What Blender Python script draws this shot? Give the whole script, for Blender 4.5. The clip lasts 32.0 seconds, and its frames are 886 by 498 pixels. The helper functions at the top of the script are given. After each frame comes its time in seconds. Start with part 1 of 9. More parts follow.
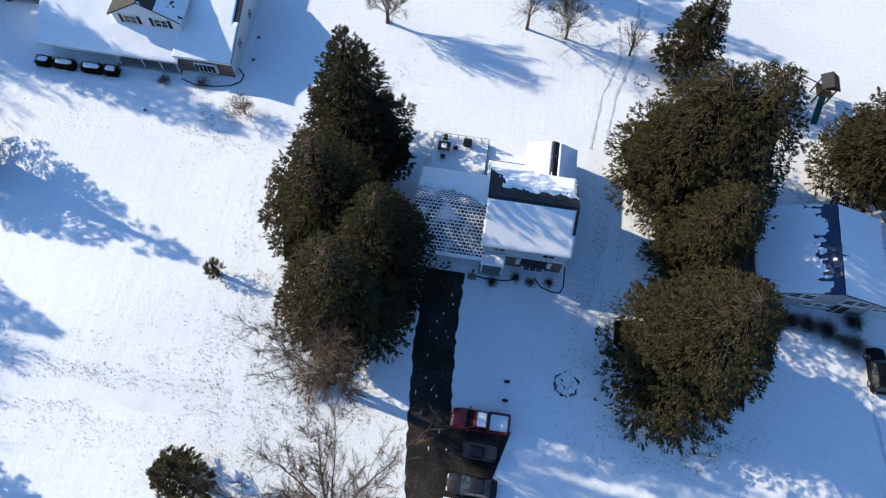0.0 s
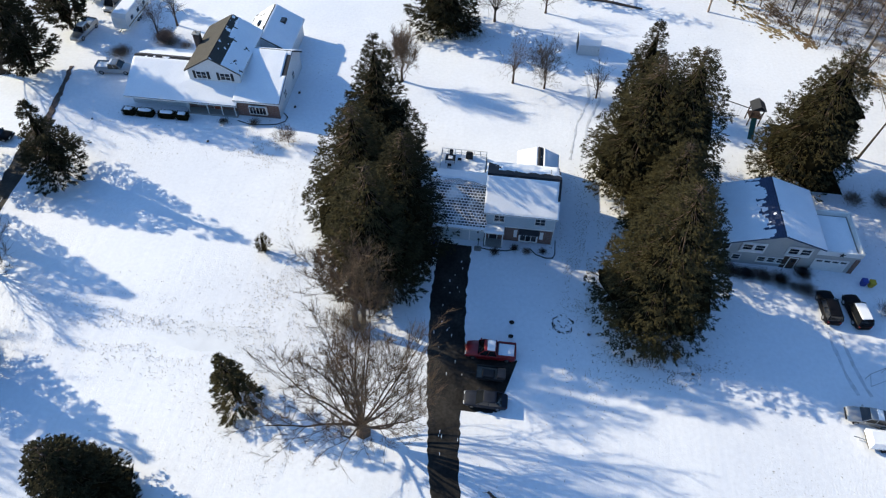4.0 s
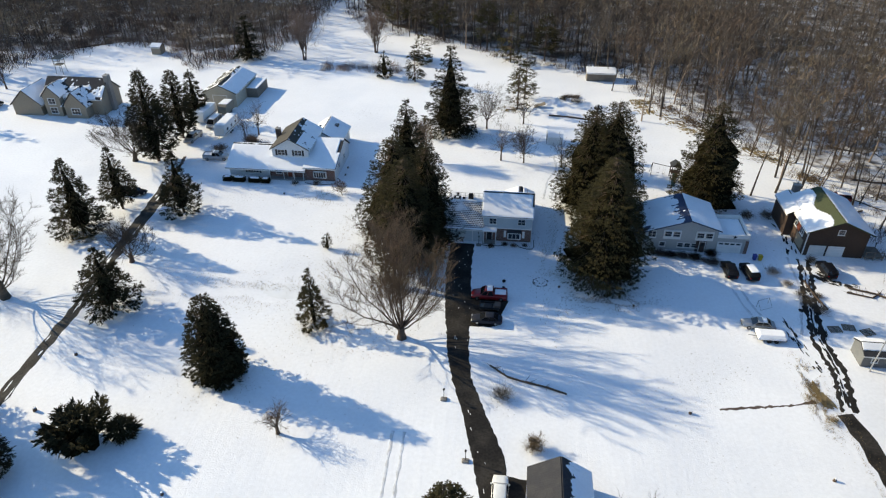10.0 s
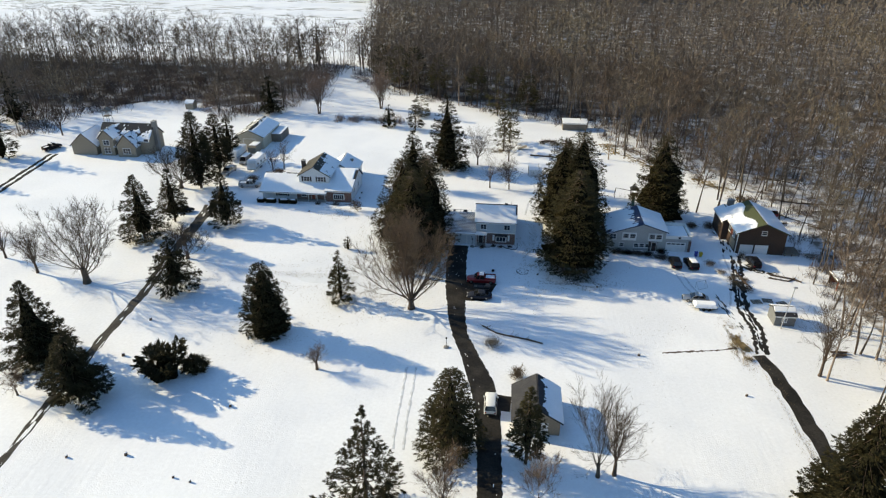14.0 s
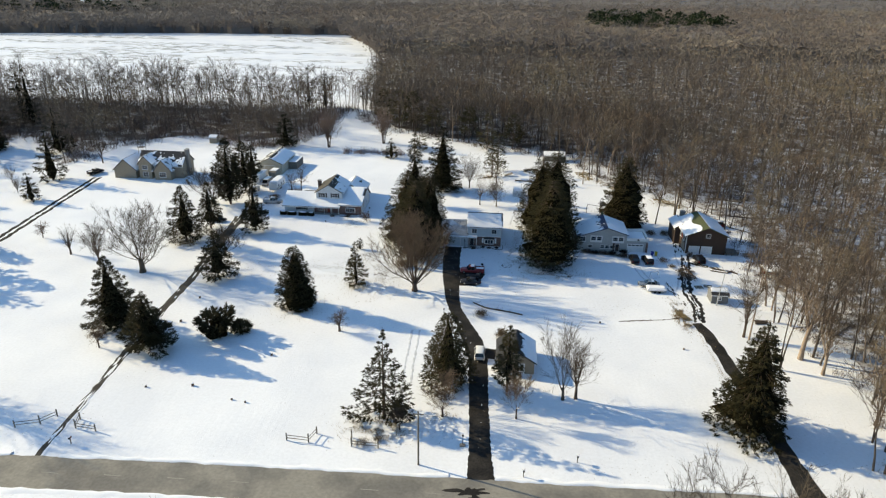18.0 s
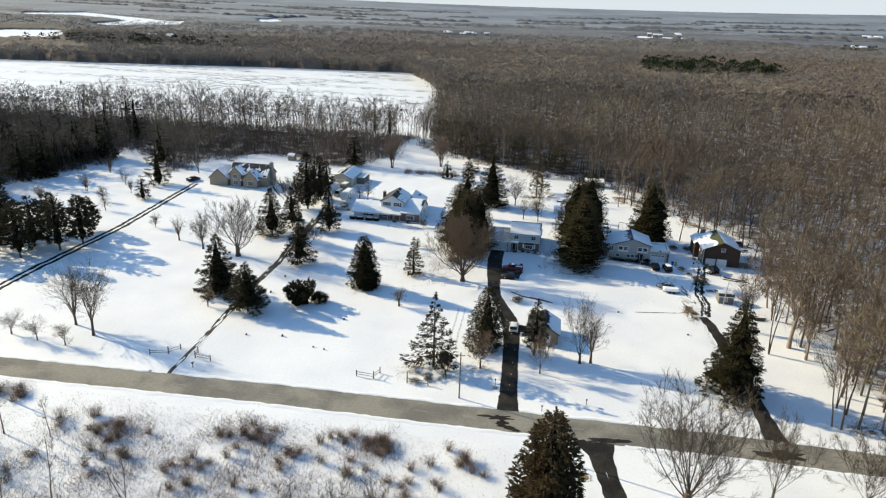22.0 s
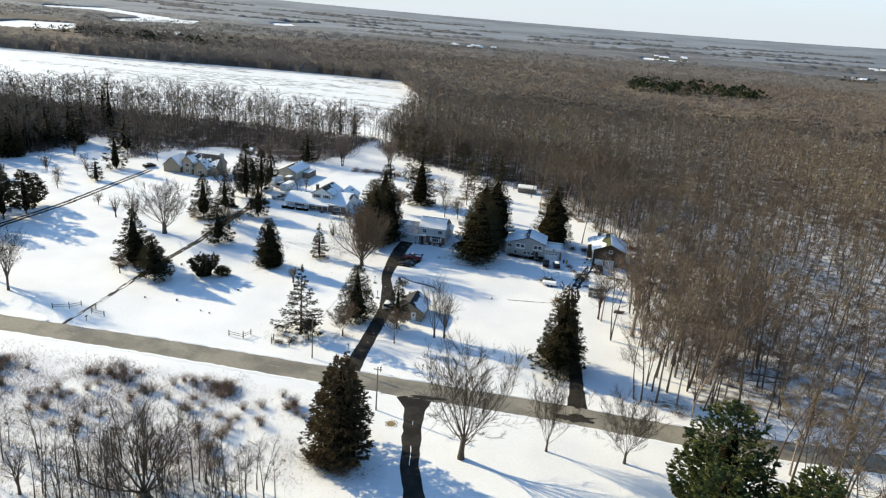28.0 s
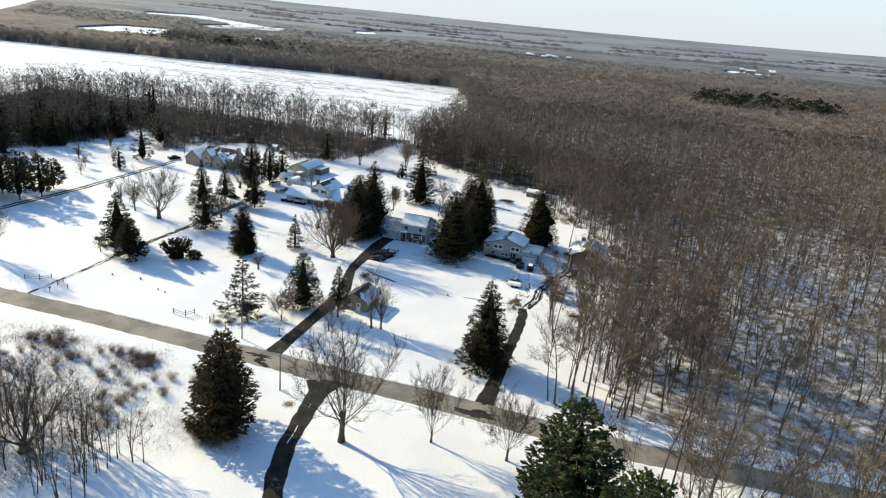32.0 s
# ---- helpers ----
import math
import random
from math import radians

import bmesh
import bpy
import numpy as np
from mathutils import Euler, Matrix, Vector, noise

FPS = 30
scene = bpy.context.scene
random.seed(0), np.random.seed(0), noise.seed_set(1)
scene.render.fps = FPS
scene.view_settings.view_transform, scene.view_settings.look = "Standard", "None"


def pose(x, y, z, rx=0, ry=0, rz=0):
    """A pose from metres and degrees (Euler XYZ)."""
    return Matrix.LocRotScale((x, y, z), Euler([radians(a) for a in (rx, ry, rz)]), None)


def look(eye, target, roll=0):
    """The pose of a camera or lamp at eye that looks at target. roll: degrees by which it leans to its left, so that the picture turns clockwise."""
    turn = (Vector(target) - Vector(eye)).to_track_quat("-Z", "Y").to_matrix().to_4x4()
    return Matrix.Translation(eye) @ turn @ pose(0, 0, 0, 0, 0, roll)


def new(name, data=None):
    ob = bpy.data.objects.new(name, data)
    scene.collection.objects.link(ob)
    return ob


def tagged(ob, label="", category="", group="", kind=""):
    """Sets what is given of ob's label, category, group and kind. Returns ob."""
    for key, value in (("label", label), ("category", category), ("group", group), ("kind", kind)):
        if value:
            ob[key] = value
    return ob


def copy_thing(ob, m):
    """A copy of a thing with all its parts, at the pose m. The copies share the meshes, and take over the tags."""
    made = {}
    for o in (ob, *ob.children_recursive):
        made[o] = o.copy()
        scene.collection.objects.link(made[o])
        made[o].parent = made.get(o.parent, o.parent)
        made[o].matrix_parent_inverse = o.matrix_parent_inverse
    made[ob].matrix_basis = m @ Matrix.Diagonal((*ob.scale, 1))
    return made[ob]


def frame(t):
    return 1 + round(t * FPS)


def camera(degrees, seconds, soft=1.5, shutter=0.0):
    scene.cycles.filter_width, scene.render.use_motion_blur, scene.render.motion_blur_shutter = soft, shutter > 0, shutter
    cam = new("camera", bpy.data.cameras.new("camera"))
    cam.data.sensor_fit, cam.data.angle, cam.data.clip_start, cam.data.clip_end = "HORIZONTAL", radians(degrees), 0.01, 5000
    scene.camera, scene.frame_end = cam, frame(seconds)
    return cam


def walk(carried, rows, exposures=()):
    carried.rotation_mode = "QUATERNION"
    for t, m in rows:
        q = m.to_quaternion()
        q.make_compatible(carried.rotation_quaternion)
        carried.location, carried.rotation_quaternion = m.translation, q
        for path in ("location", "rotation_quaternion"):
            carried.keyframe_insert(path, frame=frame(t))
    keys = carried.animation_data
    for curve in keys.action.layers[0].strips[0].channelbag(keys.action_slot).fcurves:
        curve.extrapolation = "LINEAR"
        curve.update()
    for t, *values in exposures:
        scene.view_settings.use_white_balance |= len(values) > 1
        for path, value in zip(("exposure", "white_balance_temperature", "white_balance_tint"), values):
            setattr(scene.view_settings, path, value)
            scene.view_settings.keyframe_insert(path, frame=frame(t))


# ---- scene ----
cam = camera(66.8, 32.0, 1.2)
PATH = [
    (0, (-2.775, -1.745, 67.217), (-2.823, -0.965, 65.375), 5.2),
    (0.5, (-2.467, -4.559, 67.168), (-2.521, -3.725, 65.351), 4.8),
    (1, (-2.198, -7.56, 67.14), (-2.258, -6.67, 65.35), 4.4),
    (1.5, (-1.947, -10.826, 67.115), (-2.014, -9.877, 65.355), 3.9),
    (2, (-1.651, -14.364, 67.098), (-1.728, -13.354, 65.373), 3.4),
    (2.5, (-1.299, -18.11, 67.094), (-1.386, -17.04, 65.407), 3.0),
    (3, (-0.885, -21.97, 67.092), (-0.985, -20.841, 65.444), 2.6),
    (3.5, (-0.512, -25.831, 67.06), (-0.624, -24.645, 65.453), 2.0),
    (5.5, (0.592, -41.415, 66.717), (0.45, -40.03, 65.28), 1.1),
    (6, (0.819, -45.422, 66.714), (0.672, -43.996, 65.32), 0.9),
    (6.5, (0.952, -49.468, 66.759), (0.802, -48.003, 65.406), 0.9),
    (7, (1.115, -53.369, 66.784), (0.963, -51.871, 65.468), 0.9),
    (7.5, (1.362, -57.06, 66.73), (1.208, -55.534, 65.446), 0.6),
    (8, (1.797, -60.719, 66.644), (1.637, -59.168, 65.392), 0.5),
    (8.5, (2.408, -64.466, 66.572), (2.239, -62.89, 65.353), 0.2),
    (9, (3.066, -68.347, 66.548), (2.889, -66.746, 65.363), 0.1),
    (9.5, (3.608, -72.294, 66.563), (3.424, -70.669, 65.412), -0.1),
    (10, (4.008, -76.353, 66.647), (3.82, -74.704, 65.531), -0.2),
    (10.5, (4.258, -80.354, 66.774), (4.07, -78.684, 65.69), -0.2),
    (11, (4.42, -84.221, 66.896), (4.233, -82.533, 65.839), -0.2),
    (11.5, (4.558, -87.963, 66.968), (4.373, -86.258, 65.938), -0.1),
    (12, (4.73, -91.766, 67.035), (4.547, -90.047, 66.029), -0.2),
    (12.5, (4.932, -95.51, 67.112), (4.753, -93.778, 66.128), -0.1),
    (13, (5.124, -99.198, 67.189), (4.946, -97.454, 66.226), -0.1),
    (13.5, (5.283, -102.9, 67.262), (5.108, -101.145, 66.32), 0.0),
    (14, (5.324, -106.491, 67.308), (5.152, -104.725, 66.385), 0.2),
    (14.5, (5.397, -110.167, 67.35), (5.228, -108.39, 66.447), 0.3),
    (16.5, (6.052, -125.21, 67.598), (5.894, -123.396, 66.771), 0.6),
    (17, (6.297, -128.974, 67.601), (6.139, -127.153, 66.79), 0.6),
    (17.5, (6.603, -132.73, 67.587), (6.447, -130.902, 66.791), 0.7),
    (18, (6.909, -136.412, 67.589), (6.754, -134.577, 66.809), 0.7),
    (18.5, (7.159, -140.029, 67.628), (7.004, -138.188, 66.861), 0.7),
    (19, (7.377, -143.63, 67.676), (7.224, -141.783, 66.923), 0.8),
    (19.5, (7.559, -147.255, 67.727), (7.408, -145.404, 66.985), 0.8),
    (20, (7.78, -150.919, 67.786), (7.628, -149.062, 67.058), 0.9),
    (20.5, (8.097, -154.677, 67.862), (7.928, -152.817, 67.146), 1.0),
    (21, (8.659, -158.512, 67.963), (8.456, -156.65, 67.261), 1.1),
    (21.5, (9.665, -162.33, 68.088), (9.392, -160.472, 67.4), 1.4),
    (22, (11.068, -165.921, 68.243), (10.759, -164.065, 67.566), 1.8),
    (22.5, (12.721, -168.938, 68.425), (12.404, -167.08, 67.756), 2.0),
    (23, (14.443, -171.247, 68.628), (14.122, -169.387, 67.968), 2.0),
    (23.5, (16.146, -172.927, 68.807), (15.835, -171.062, 68.157), 2.2),
    (24, (18.082, -174.209, 68.91), (17.778, -172.341, 68.264), 2.4),
    (24.5, (20.536, -175.217, 68.962), (20.232, -173.348, 68.317), 2.8),
    (26.5, (33.165, -178.332, 69.259), (32.821, -176.473, 68.606), 3.9),
    (27, (36.798, -178.551, 69.317), (36.461, -176.689, 68.669), 4.3),
    (27.5, (40.704, -178.329, 69.396), (40.37, -176.466, 68.749), 4.5),
    (28, (44.711, -177.755, 69.474), (44.374, -175.893, 68.827), 4.6),
    (28.5, (48.753, -176.875, 69.518), (48.413, -175.013, 68.873), 4.6),
    (29, (52.798, -175.854, 69.492), (52.437, -173.996, 68.846), 4.7),
    (29.5, (56.857, -174.821, 69.372), (56.462, -172.971, 68.724), 4.7),
    (30, (60.957, -173.912, 69.209), (60.523, -172.071, 68.56), 4.9),
    (30.5, (64.975, -173.182, 69.053), (64.513, -171.347, 68.405), 4.7),
    (31, (68.78, -172.532, 68.931), (68.287, -170.704, 68.286), 4.6),
    (31.5, (72.43, -171.931, 68.85), (71.899, -170.113, 68.208), 4.8),
    (32, (76.017, -171.333, 68.799), (75.453, -169.523, 68.16), 5.1),
]
walk(cam, [(t, look(eye, target, roll)) for t, eye, target, roll in PATH], exposures=((0, 0.53, 7350, 4), (6, 0.49, 7900, 3.5), (9, 0.47, 8400, 3), (13, 0.46, 9200, 1.0), (20, 0.51, 9500, 0.5), (32, 0.61, 9500, 0.5)))

# ---- light ----
SUN_WAY = Vector((30.8, -8.8, -14.2))
world = bpy.data.worlds.new("sky")
scene.world = world
world.use_nodes = True
wn = world.node_tree
sky = wn.nodes.new("ShaderNodeTexSky")
sky.sky_type = "NISHITA"
sky.sun_disc = False
sky.sun_elevation = radians(24)
sky.sun_rotation = radians(284)
sky.air_density, sky.dust_density, sky.ozone_density = 1.0, 0.6, 1.5
cool = wn.nodes.new("ShaderNodeMix")
cool.data_type, cool.blend_type = "RGBA", "MULTIPLY"
cool.inputs["Factor"].default_value = 1
cool.inputs["B"].default_value = (0.59, 0.95, 1.46, 1)
wn.links.new(sky.outputs[0], cool.inputs["A"])
# pale winter haze low over the horizon
where = wn.nodes.new("ShaderNodeTexCoord")
parts = wn.nodes.new("ShaderNodeSeparateXYZ")
wn.links.new(where.outputs["Generated"], parts.inputs[0])
low = wn.nodes.new("ShaderNodeMapRange")
low.interpolation_type = "SMOOTHSTEP"
low.inputs["From Min"].default_value, low.inputs["From Max"].default_value = 0.0, 0.28
low.inputs["To Min"].default_value, low.inputs["To Max"].default_value = 0.92, 0.0
wn.links.new(parts.outputs[2], low.inputs["Value"])
haze = wn.nodes.new("ShaderNodeMix")
haze.data_type = "RGBA"
lower = wn.nodes.new("ShaderNodeMapRange")
lower.interpolation_type = "SMOOTHSTEP"
lower.inputs["From Min"].default_value, lower.inputs["From Max"].default_value = 0.02, 0.12
lower.inputs["To Min"].default_value, lower.inputs["To Max"].default_value = 0.0, 1.0
wn.links.new(parts.outputs[2], lower.inputs["Value"])
veil = wn.nodes.new("ShaderNodeMix")
veil.data_type = "RGBA"
veil.inputs["A"].default_value, veil.inputs["B"].default_value = (3.5, 4.3, 6.5, 1), (4.1, 5.1, 8.2, 1)
wn.links.new(lower.outputs[0], veil.inputs["Factor"])
wn.links.new(veil.outputs["Result"], haze.inputs["B"])
wn.links.new(low.outputs[0], haze.inputs["Factor"])
wn.links.new(cool.outputs["Result"], haze.inputs["A"])
wn.links.new(haze.outputs["Result"], wn.nodes["Background"].inputs[0])
wn.nodes["Background"].inputs[1].default_value = 0.128
sun_data = bpy.data.lights.new("sun", "SUN")
sun_data.energy, sun_data.angle, sun_data.color = 4.35, radians(0.6), (1.0, 0.93, 0.83)
sun = new("sun", sun_data)
sun.rotation_mode = "QUATERNION"
sun.rotation_quaternion = SUN_WAY.to_track_quat("-Z", "Y")
sun.location = (-60, 15, 80)


# ---- materials ----
def mat(name, base, rough=0.8, metal=0.0, var=0.25, scale=1.0, bump=0.0, bump_scale=8.0, second=None, second_scale=0.3, second_amount=0.5, island=0.0, spec=0.3):
    """A surface with two scales of variation: fine grain and broad stains."""
    m = bpy.data.materials.new(name)
    m.use_nodes = True
    t = m.node_tree
    n, ln = t.nodes, t.links
    p = n["Principled BSDF"]
    p.inputs["Roughness"].default_value, p.inputs["Metallic"].default_value = rough, metal
    p.inputs["Specular IOR Level"].default_value = spec
    co = n.new("ShaderNodeNewGeometry")
    n1 = n.new("ShaderNodeTexNoise")
    n1.inputs["Scale"].default_value, n1.inputs["Detail"].default_value = 4.0 * scale, 5
    ln.new(co.outputs["Position"], n1.inputs["Vector"])
    mul = n.new("ShaderNodeMapRange")
    mul.inputs["From Min"].default_value, mul.inputs["From Max"].default_value = 0.25, 0.75
    mul.inputs["To Min"].default_value, mul.inputs["To Max"].default_value = 1 - var, 1 + var
    ln.new(n1.outputs["Fac"], mul.inputs["Value"])
    col = n.new("ShaderNodeMix")
    col.data_type = "RGBA"
    col.inputs["A"].default_value = (*base, 1)
    col.inputs["B"].default_value = (*(second or [c * 0.7 for c in base]), 1)
    n2 = n.new("ShaderNodeTexNoise")
    n2.inputs["Scale"].default_value, n2.inputs["Detail"].default_value = second_scale, 3
    ln.new(co.outputs["Position"], n2.inputs["Vector"])
    r2 = n.new("ShaderNodeMapRange")
    r2.inputs["From Min"].default_value, r2.inputs["From Max"].default_value = 0.42, 0.62
    r2.inputs["To Max"].default_value = second_amount
    ln.new(n2.outputs["Fac"], r2.inputs["Value"])
    ln.new(r2.outputs[0], col.inputs["Factor"])
    out = n.new("ShaderNodeMix")
    out.data_type, out.blend_type = "RGBA", "MULTIPLY"
    out.inputs["Factor"].default_value = 1
    ln.new(col.outputs["Result"], out.inputs["A"])
    ln.new(mul.outputs[0], out.inputs["B"])
    last = out.outputs["Result"]
    if island:
        hs = n.new("ShaderNodeMapRange")
        hs.inputs["To Min"].default_value, hs.inputs["To Max"].default_value = 1 - island, 1 + island
        ln.new(co.outputs["Random Per Island"], hs.inputs["Value"])
        o2 = n.new("ShaderNodeMix")
        o2.data_type, o2.blend_type = "RGBA", "MULTIPLY"
        o2.inputs["Factor"].default_value = 1
        ln.new(last, o2.inputs["A"])
        ln.new(hs.outputs[0], o2.inputs["B"])
        last = o2.outputs["Result"]
    ln.new(last, p.inputs["Base Color"])
    if bump:
        nb = n.new("ShaderNodeTexNoise")
        nb.inputs["Scale"].default_value, nb.inputs["Detail"].default_value = bump_scale, 4
        ln.new(co.outputs["Position"], nb.inputs["Vector"])
        b = n.new("ShaderNodeBump")
        b.inputs["Strength"].default_value, b.inputs["Distance"].default_value = bump, 0.1
        ln.new(nb.outputs["Fac"], b.inputs["Height"])
        ln.new(b.outputs[0], p.inputs["Normal"])
    return m


def snow_ground():
    """Thin trodden snow with drifts, and dead grass pricking through in patches."""
    m = mat("snow_ground", (0.86, 0.87, 0.89), 0.55, var=0.05, scale=0.5, bump=0.5, bump_scale=0.22, second=(0.76, 0.78, 0.82), second_scale=0.05, second_amount=0.85)
    t = m.node_tree
    n, ln = t.nodes, t.links
    p = n["Principled BSDF"]
    src = p.inputs["Base Color"].links[0].from_socket
    geo = n.new("ShaderNodeNewGeometry")
    patch = n.new("ShaderNodeTexNoise")
    patch.inputs["Scale"].default_value, patch.inputs["Detail"].default_value = 0.045, 6
    ln.new(geo.outputs["Position"], patch.inputs["Vector"])
    speck = n.new("ShaderNodeTexNoise")
    speck.inputs["Scale"].default_value, speck.inputs["Detail"].default_value = 2.6, 3
    ln.new(geo.outputs["Position"], speck.inputs["Vector"])
    pr = n.new("ShaderNodeMapRange")
    pr.inputs["From Min"].default_value, pr.inputs["From Max"].default_value = 0.48, 0.66
    pr.inputs["To Min"].default_value, pr.inputs["To Max"].default_value = 0.0, 0.115
    ln.new(patch.outputs["Fac"], pr.inputs["Value"])
    add = n.new("ShaderNodeMath")
    add.operation = "ADD"
    ln.new(speck.outputs["Fac"], add.inputs[0])
    ln.new(pr.outputs[0], add.inputs[1])
    th = n.new("ShaderNodeMapRange")
    th.inputs["From Min"].default_value, th.inputs["From Max"].default_value = 0.74, 0.84
    th.inputs["To Max"].default_value = 0.75
    ln.new(add.outputs[0], th.inputs["Value"])
    mix = n.new("ShaderNodeMix")
    mix.data_type = "RGBA"
    ln.new(th.outputs[0], mix.inputs["Factor"])
    ln.new(src, mix.inputs["A"])
    mix.inputs["B"].default_value = (0.20, 0.17, 0.11, 1)
    ln.new(mix.outputs["Result"], p.inputs["Base Color"])
    # trodden lumps and footprints
    first = p.inputs["Normal"].links[0].from_node
    dent = n.new("ShaderNodeTexNoise")
    dent.inputs["Scale"].default_value, dent.inputs["Detail"].default_value = 4.2, 2
    ln.new(geo.outputs["Position"], dent.inputs["Vector"])
    hole = n.new("ShaderNodeMapRange")
    hole.inputs["From Min"].default_value, hole.inputs["From Max"].default_value = 0.34, 0.52
    ln.new(dent.outputs["Fac"], hole.inputs["Value"])
    worn = n.new("ShaderNodeTexNoise")
    worn.inputs["Scale"].default_value, worn.inputs["Detail"].default_value = 0.09, 4
    ln.new(geo.outputs["Position"], worn.inputs["Vector"])
    walked = n.new("ShaderNodeMapRange")
    walked.inputs["From Min"].default_value, walked.inputs["From Max"].default_value = 0.40, 0.62
    walked.inputs["To Min"].default_value, walked.inputs["To Max"].default_value = 0.02, 0.26
    ln.new(worn.outputs["Fac"], walked.inputs["Value"])
    deep = n.new("ShaderNodeBump")
    deep.inputs["Distance"].default_value = 0.05
    ln.new(walked.outputs[0], deep.inputs["Strength"])
    ln.new(hole.outputs[0], deep.inputs["Height"])
    ln.new(first.outputs[0], deep.inputs["Normal"])
    # faint wind-combed streaks
    comb = n.new("ShaderNodeVectorMath")
    comb.operation = "MULTIPLY"
    comb.inputs[1].default_value = (1.1, 0.13, 1.0)
    ln.new(geo.outputs["Position"], comb.inputs[0])
    streak = n.new("ShaderNodeTexNoise")
    streak.inputs["Scale"].default_value, streak.inputs["Detail"].default_value = 1.0, 3
    ln.new(comb.outputs[0], streak.inputs["Vector"])
    long = n.new("ShaderNodeBump")
    long.inputs["Strength"].default_value, long.inputs["Distance"].default_value = 0.26, 0.12
    ln.new(streak.outputs["Fac"], long.inputs["Height"])
    ln.new(deep.outputs[0], long.inputs["Normal"])
    ln.new(long.outputs[0], p.inputs["Normal"])
    return m


def striped(m, axis, step, depth=0.02, dark=0.75):
    """Adds boards or courses to a material: thin dark lines every step metres along an axis."""
    t = m.node_tree
    n, ln = t.nodes, t.links
    p = n["Principled BSDF"]
    geo = n.new("ShaderNodeNewGeometry")
    sep = n.new("ShaderNodeSeparateXYZ")
    ln.new(geo.outputs["Position"], sep.inputs[0])
    d = n.new("ShaderNodeMath")
    d.operation = "DIVIDE"
    d.inputs[1].default_value = step
    ln.new(sep.outputs[axis], d.inputs[0])
    f = n.new("ShaderNodeMath")
    f.operation = "FRACT"
    ln.new(d.outputs[0], f.inputs[0])
    c = n.new("ShaderNodeMapRange")
    c.inputs["From Min"].default_value, c.inputs["From Max"].default_value = 0.0, 0.18
    c.inputs["To Min"].default_value = dark
    ln.new(f.outputs[0], c.inputs["Value"])
    src = p.inputs["Base Color"].links[0].from_socket
    mix = n.new("ShaderNodeMix")
    mix.data_type, mix.blend_type = "RGBA", "MULTIPLY"
    mix.inputs["Factor"].default_value = 1
    ln.new(src, mix.inputs["A"])
    ln.new(c.outputs[0], mix.inputs["B"])
    ln.new(mix.outputs["Result"], p.inputs["Base Color"])
    b = n.new("ShaderNodeBump")
    b.inputs["Strength"].default_value, b.inputs["Distance"].default_value = 0.6, depth
    ln.new(f.outputs[0], b.inputs["Height"])
    ln.new(b.outputs[0], p.inputs["Normal"])
    return m


def bricked(name, c1, c2, mortar):
    m = mat(name, c1, 0.9)
    t = m.node_tree
    n, ln = t.nodes, t.links
    geo = n.new("ShaderNodeNewGeometry")
    sep = n.new("ShaderNodeSeparateXYZ")
    ln.new(geo.outputs["Position"], sep.inputs[0])
    s = n.new("ShaderNodeMath")
    ln.new(sep.outputs[0], s.inputs[0])
    ln.new(sep.outputs[1], s.inputs[1])
    cmb = n.new("ShaderNodeCombineXYZ")
    ln.new(s.outputs[0], cmb.inputs[0])
    ln.new(sep.outputs[2], cmb.inputs[1])
    b = n.new("ShaderNodeTexBrick")
    b.inputs["Color1"].default_value, b.inputs["Color2"].default_value, b.inputs["Mortar"].default_value = (*c1, 1), (*c2, 1), (*mortar, 1)
    b.inputs["Scale"].default_value = 1
    b.inputs["Brick Width"].default_value, b.inputs["Row Height"].default_value, b.inputs["Mortar Size"].default_value = 0.22, 0.075, 0.01
    ln.new(cmb.outputs[0], b.inputs["Vector"])
    ln.new(b.outputs["Color"], n["Principled BSDF"].inputs["Base Color"])
    return m


SNOW = snow_ground()
ROOF_SNOW = mat("roof_snow", (0.88, 0.89, 0.91), 0.5, var=0.03, bump=0.3, bump_scale=1.6, second=(0.82, 0.84, 0.87), second_scale=0.5)
ICE = mat("pond_ice", (0.78, 0.79, 0.80), 0.25, var=0.04, scale=0.2, second=(0.84, 0.86, 0.88), second_scale=0.25)
ROAD = mat("road_asphalt", (0.27, 0.25, 0.212), 0.85, var=0.16, scale=0.5, bump=0.2, bump_scale=20, second=(0.155, 0.146, 0.132), second_scale=0.13, second_amount=0.9)
DRIVE = mat("drive_asphalt", (0.019, 0.0175, 0.0165), 0.8, var=0.4, scale=0.8, bump=0.25, bump_scale=16, second=(0.040, 0.036, 0.032), second_scale=0.3, second_amount=0.9, spec=0.12)
GRAVEL = mat("gravel_track", (0.046, 0.041, 0.036), 0.95, var=0.4, scale=1.5, bump=0.5, bump_scale=12, second=(0.10, 0.094, 0.085), second_scale=0.5)
PAINT_LINE = mat("road_paint", (0.33, 0.31, 0.27), 0.7, var=0.2, scale=2)
LITTER = mat("leaf_litter", (0.15, 0.095, 0.05), 0.95, var=0.45, scale=2.5, second=(0.24, 0.19, 0.10), second_scale=0.8)
GRASS = mat("dead_grass", (0.26, 0.19, 0.10), 0.95, var=0.4, scale=3, second=(0.15, 0.12, 0.055), second_scale=0.6, island=0.4)
NEEDLE = mat("spruce_needles", (0.026, 0.024, 0.012), 0.8, var=0.35, scale=0.5, second=(0.044, 0.037, 0.017), second_scale=0.7, second_amount=0.8, island=0.45, spec=0.08)
NEEDLE_OLIVE = mat("olive_needles", (0.054, 0.045, 0.020), 0.8, var=0.35, scale=0.45, second=(0.040, 0.036, 0.017), second_scale=0.5, second_amount=0.8, island=0.45, spec=0.08)
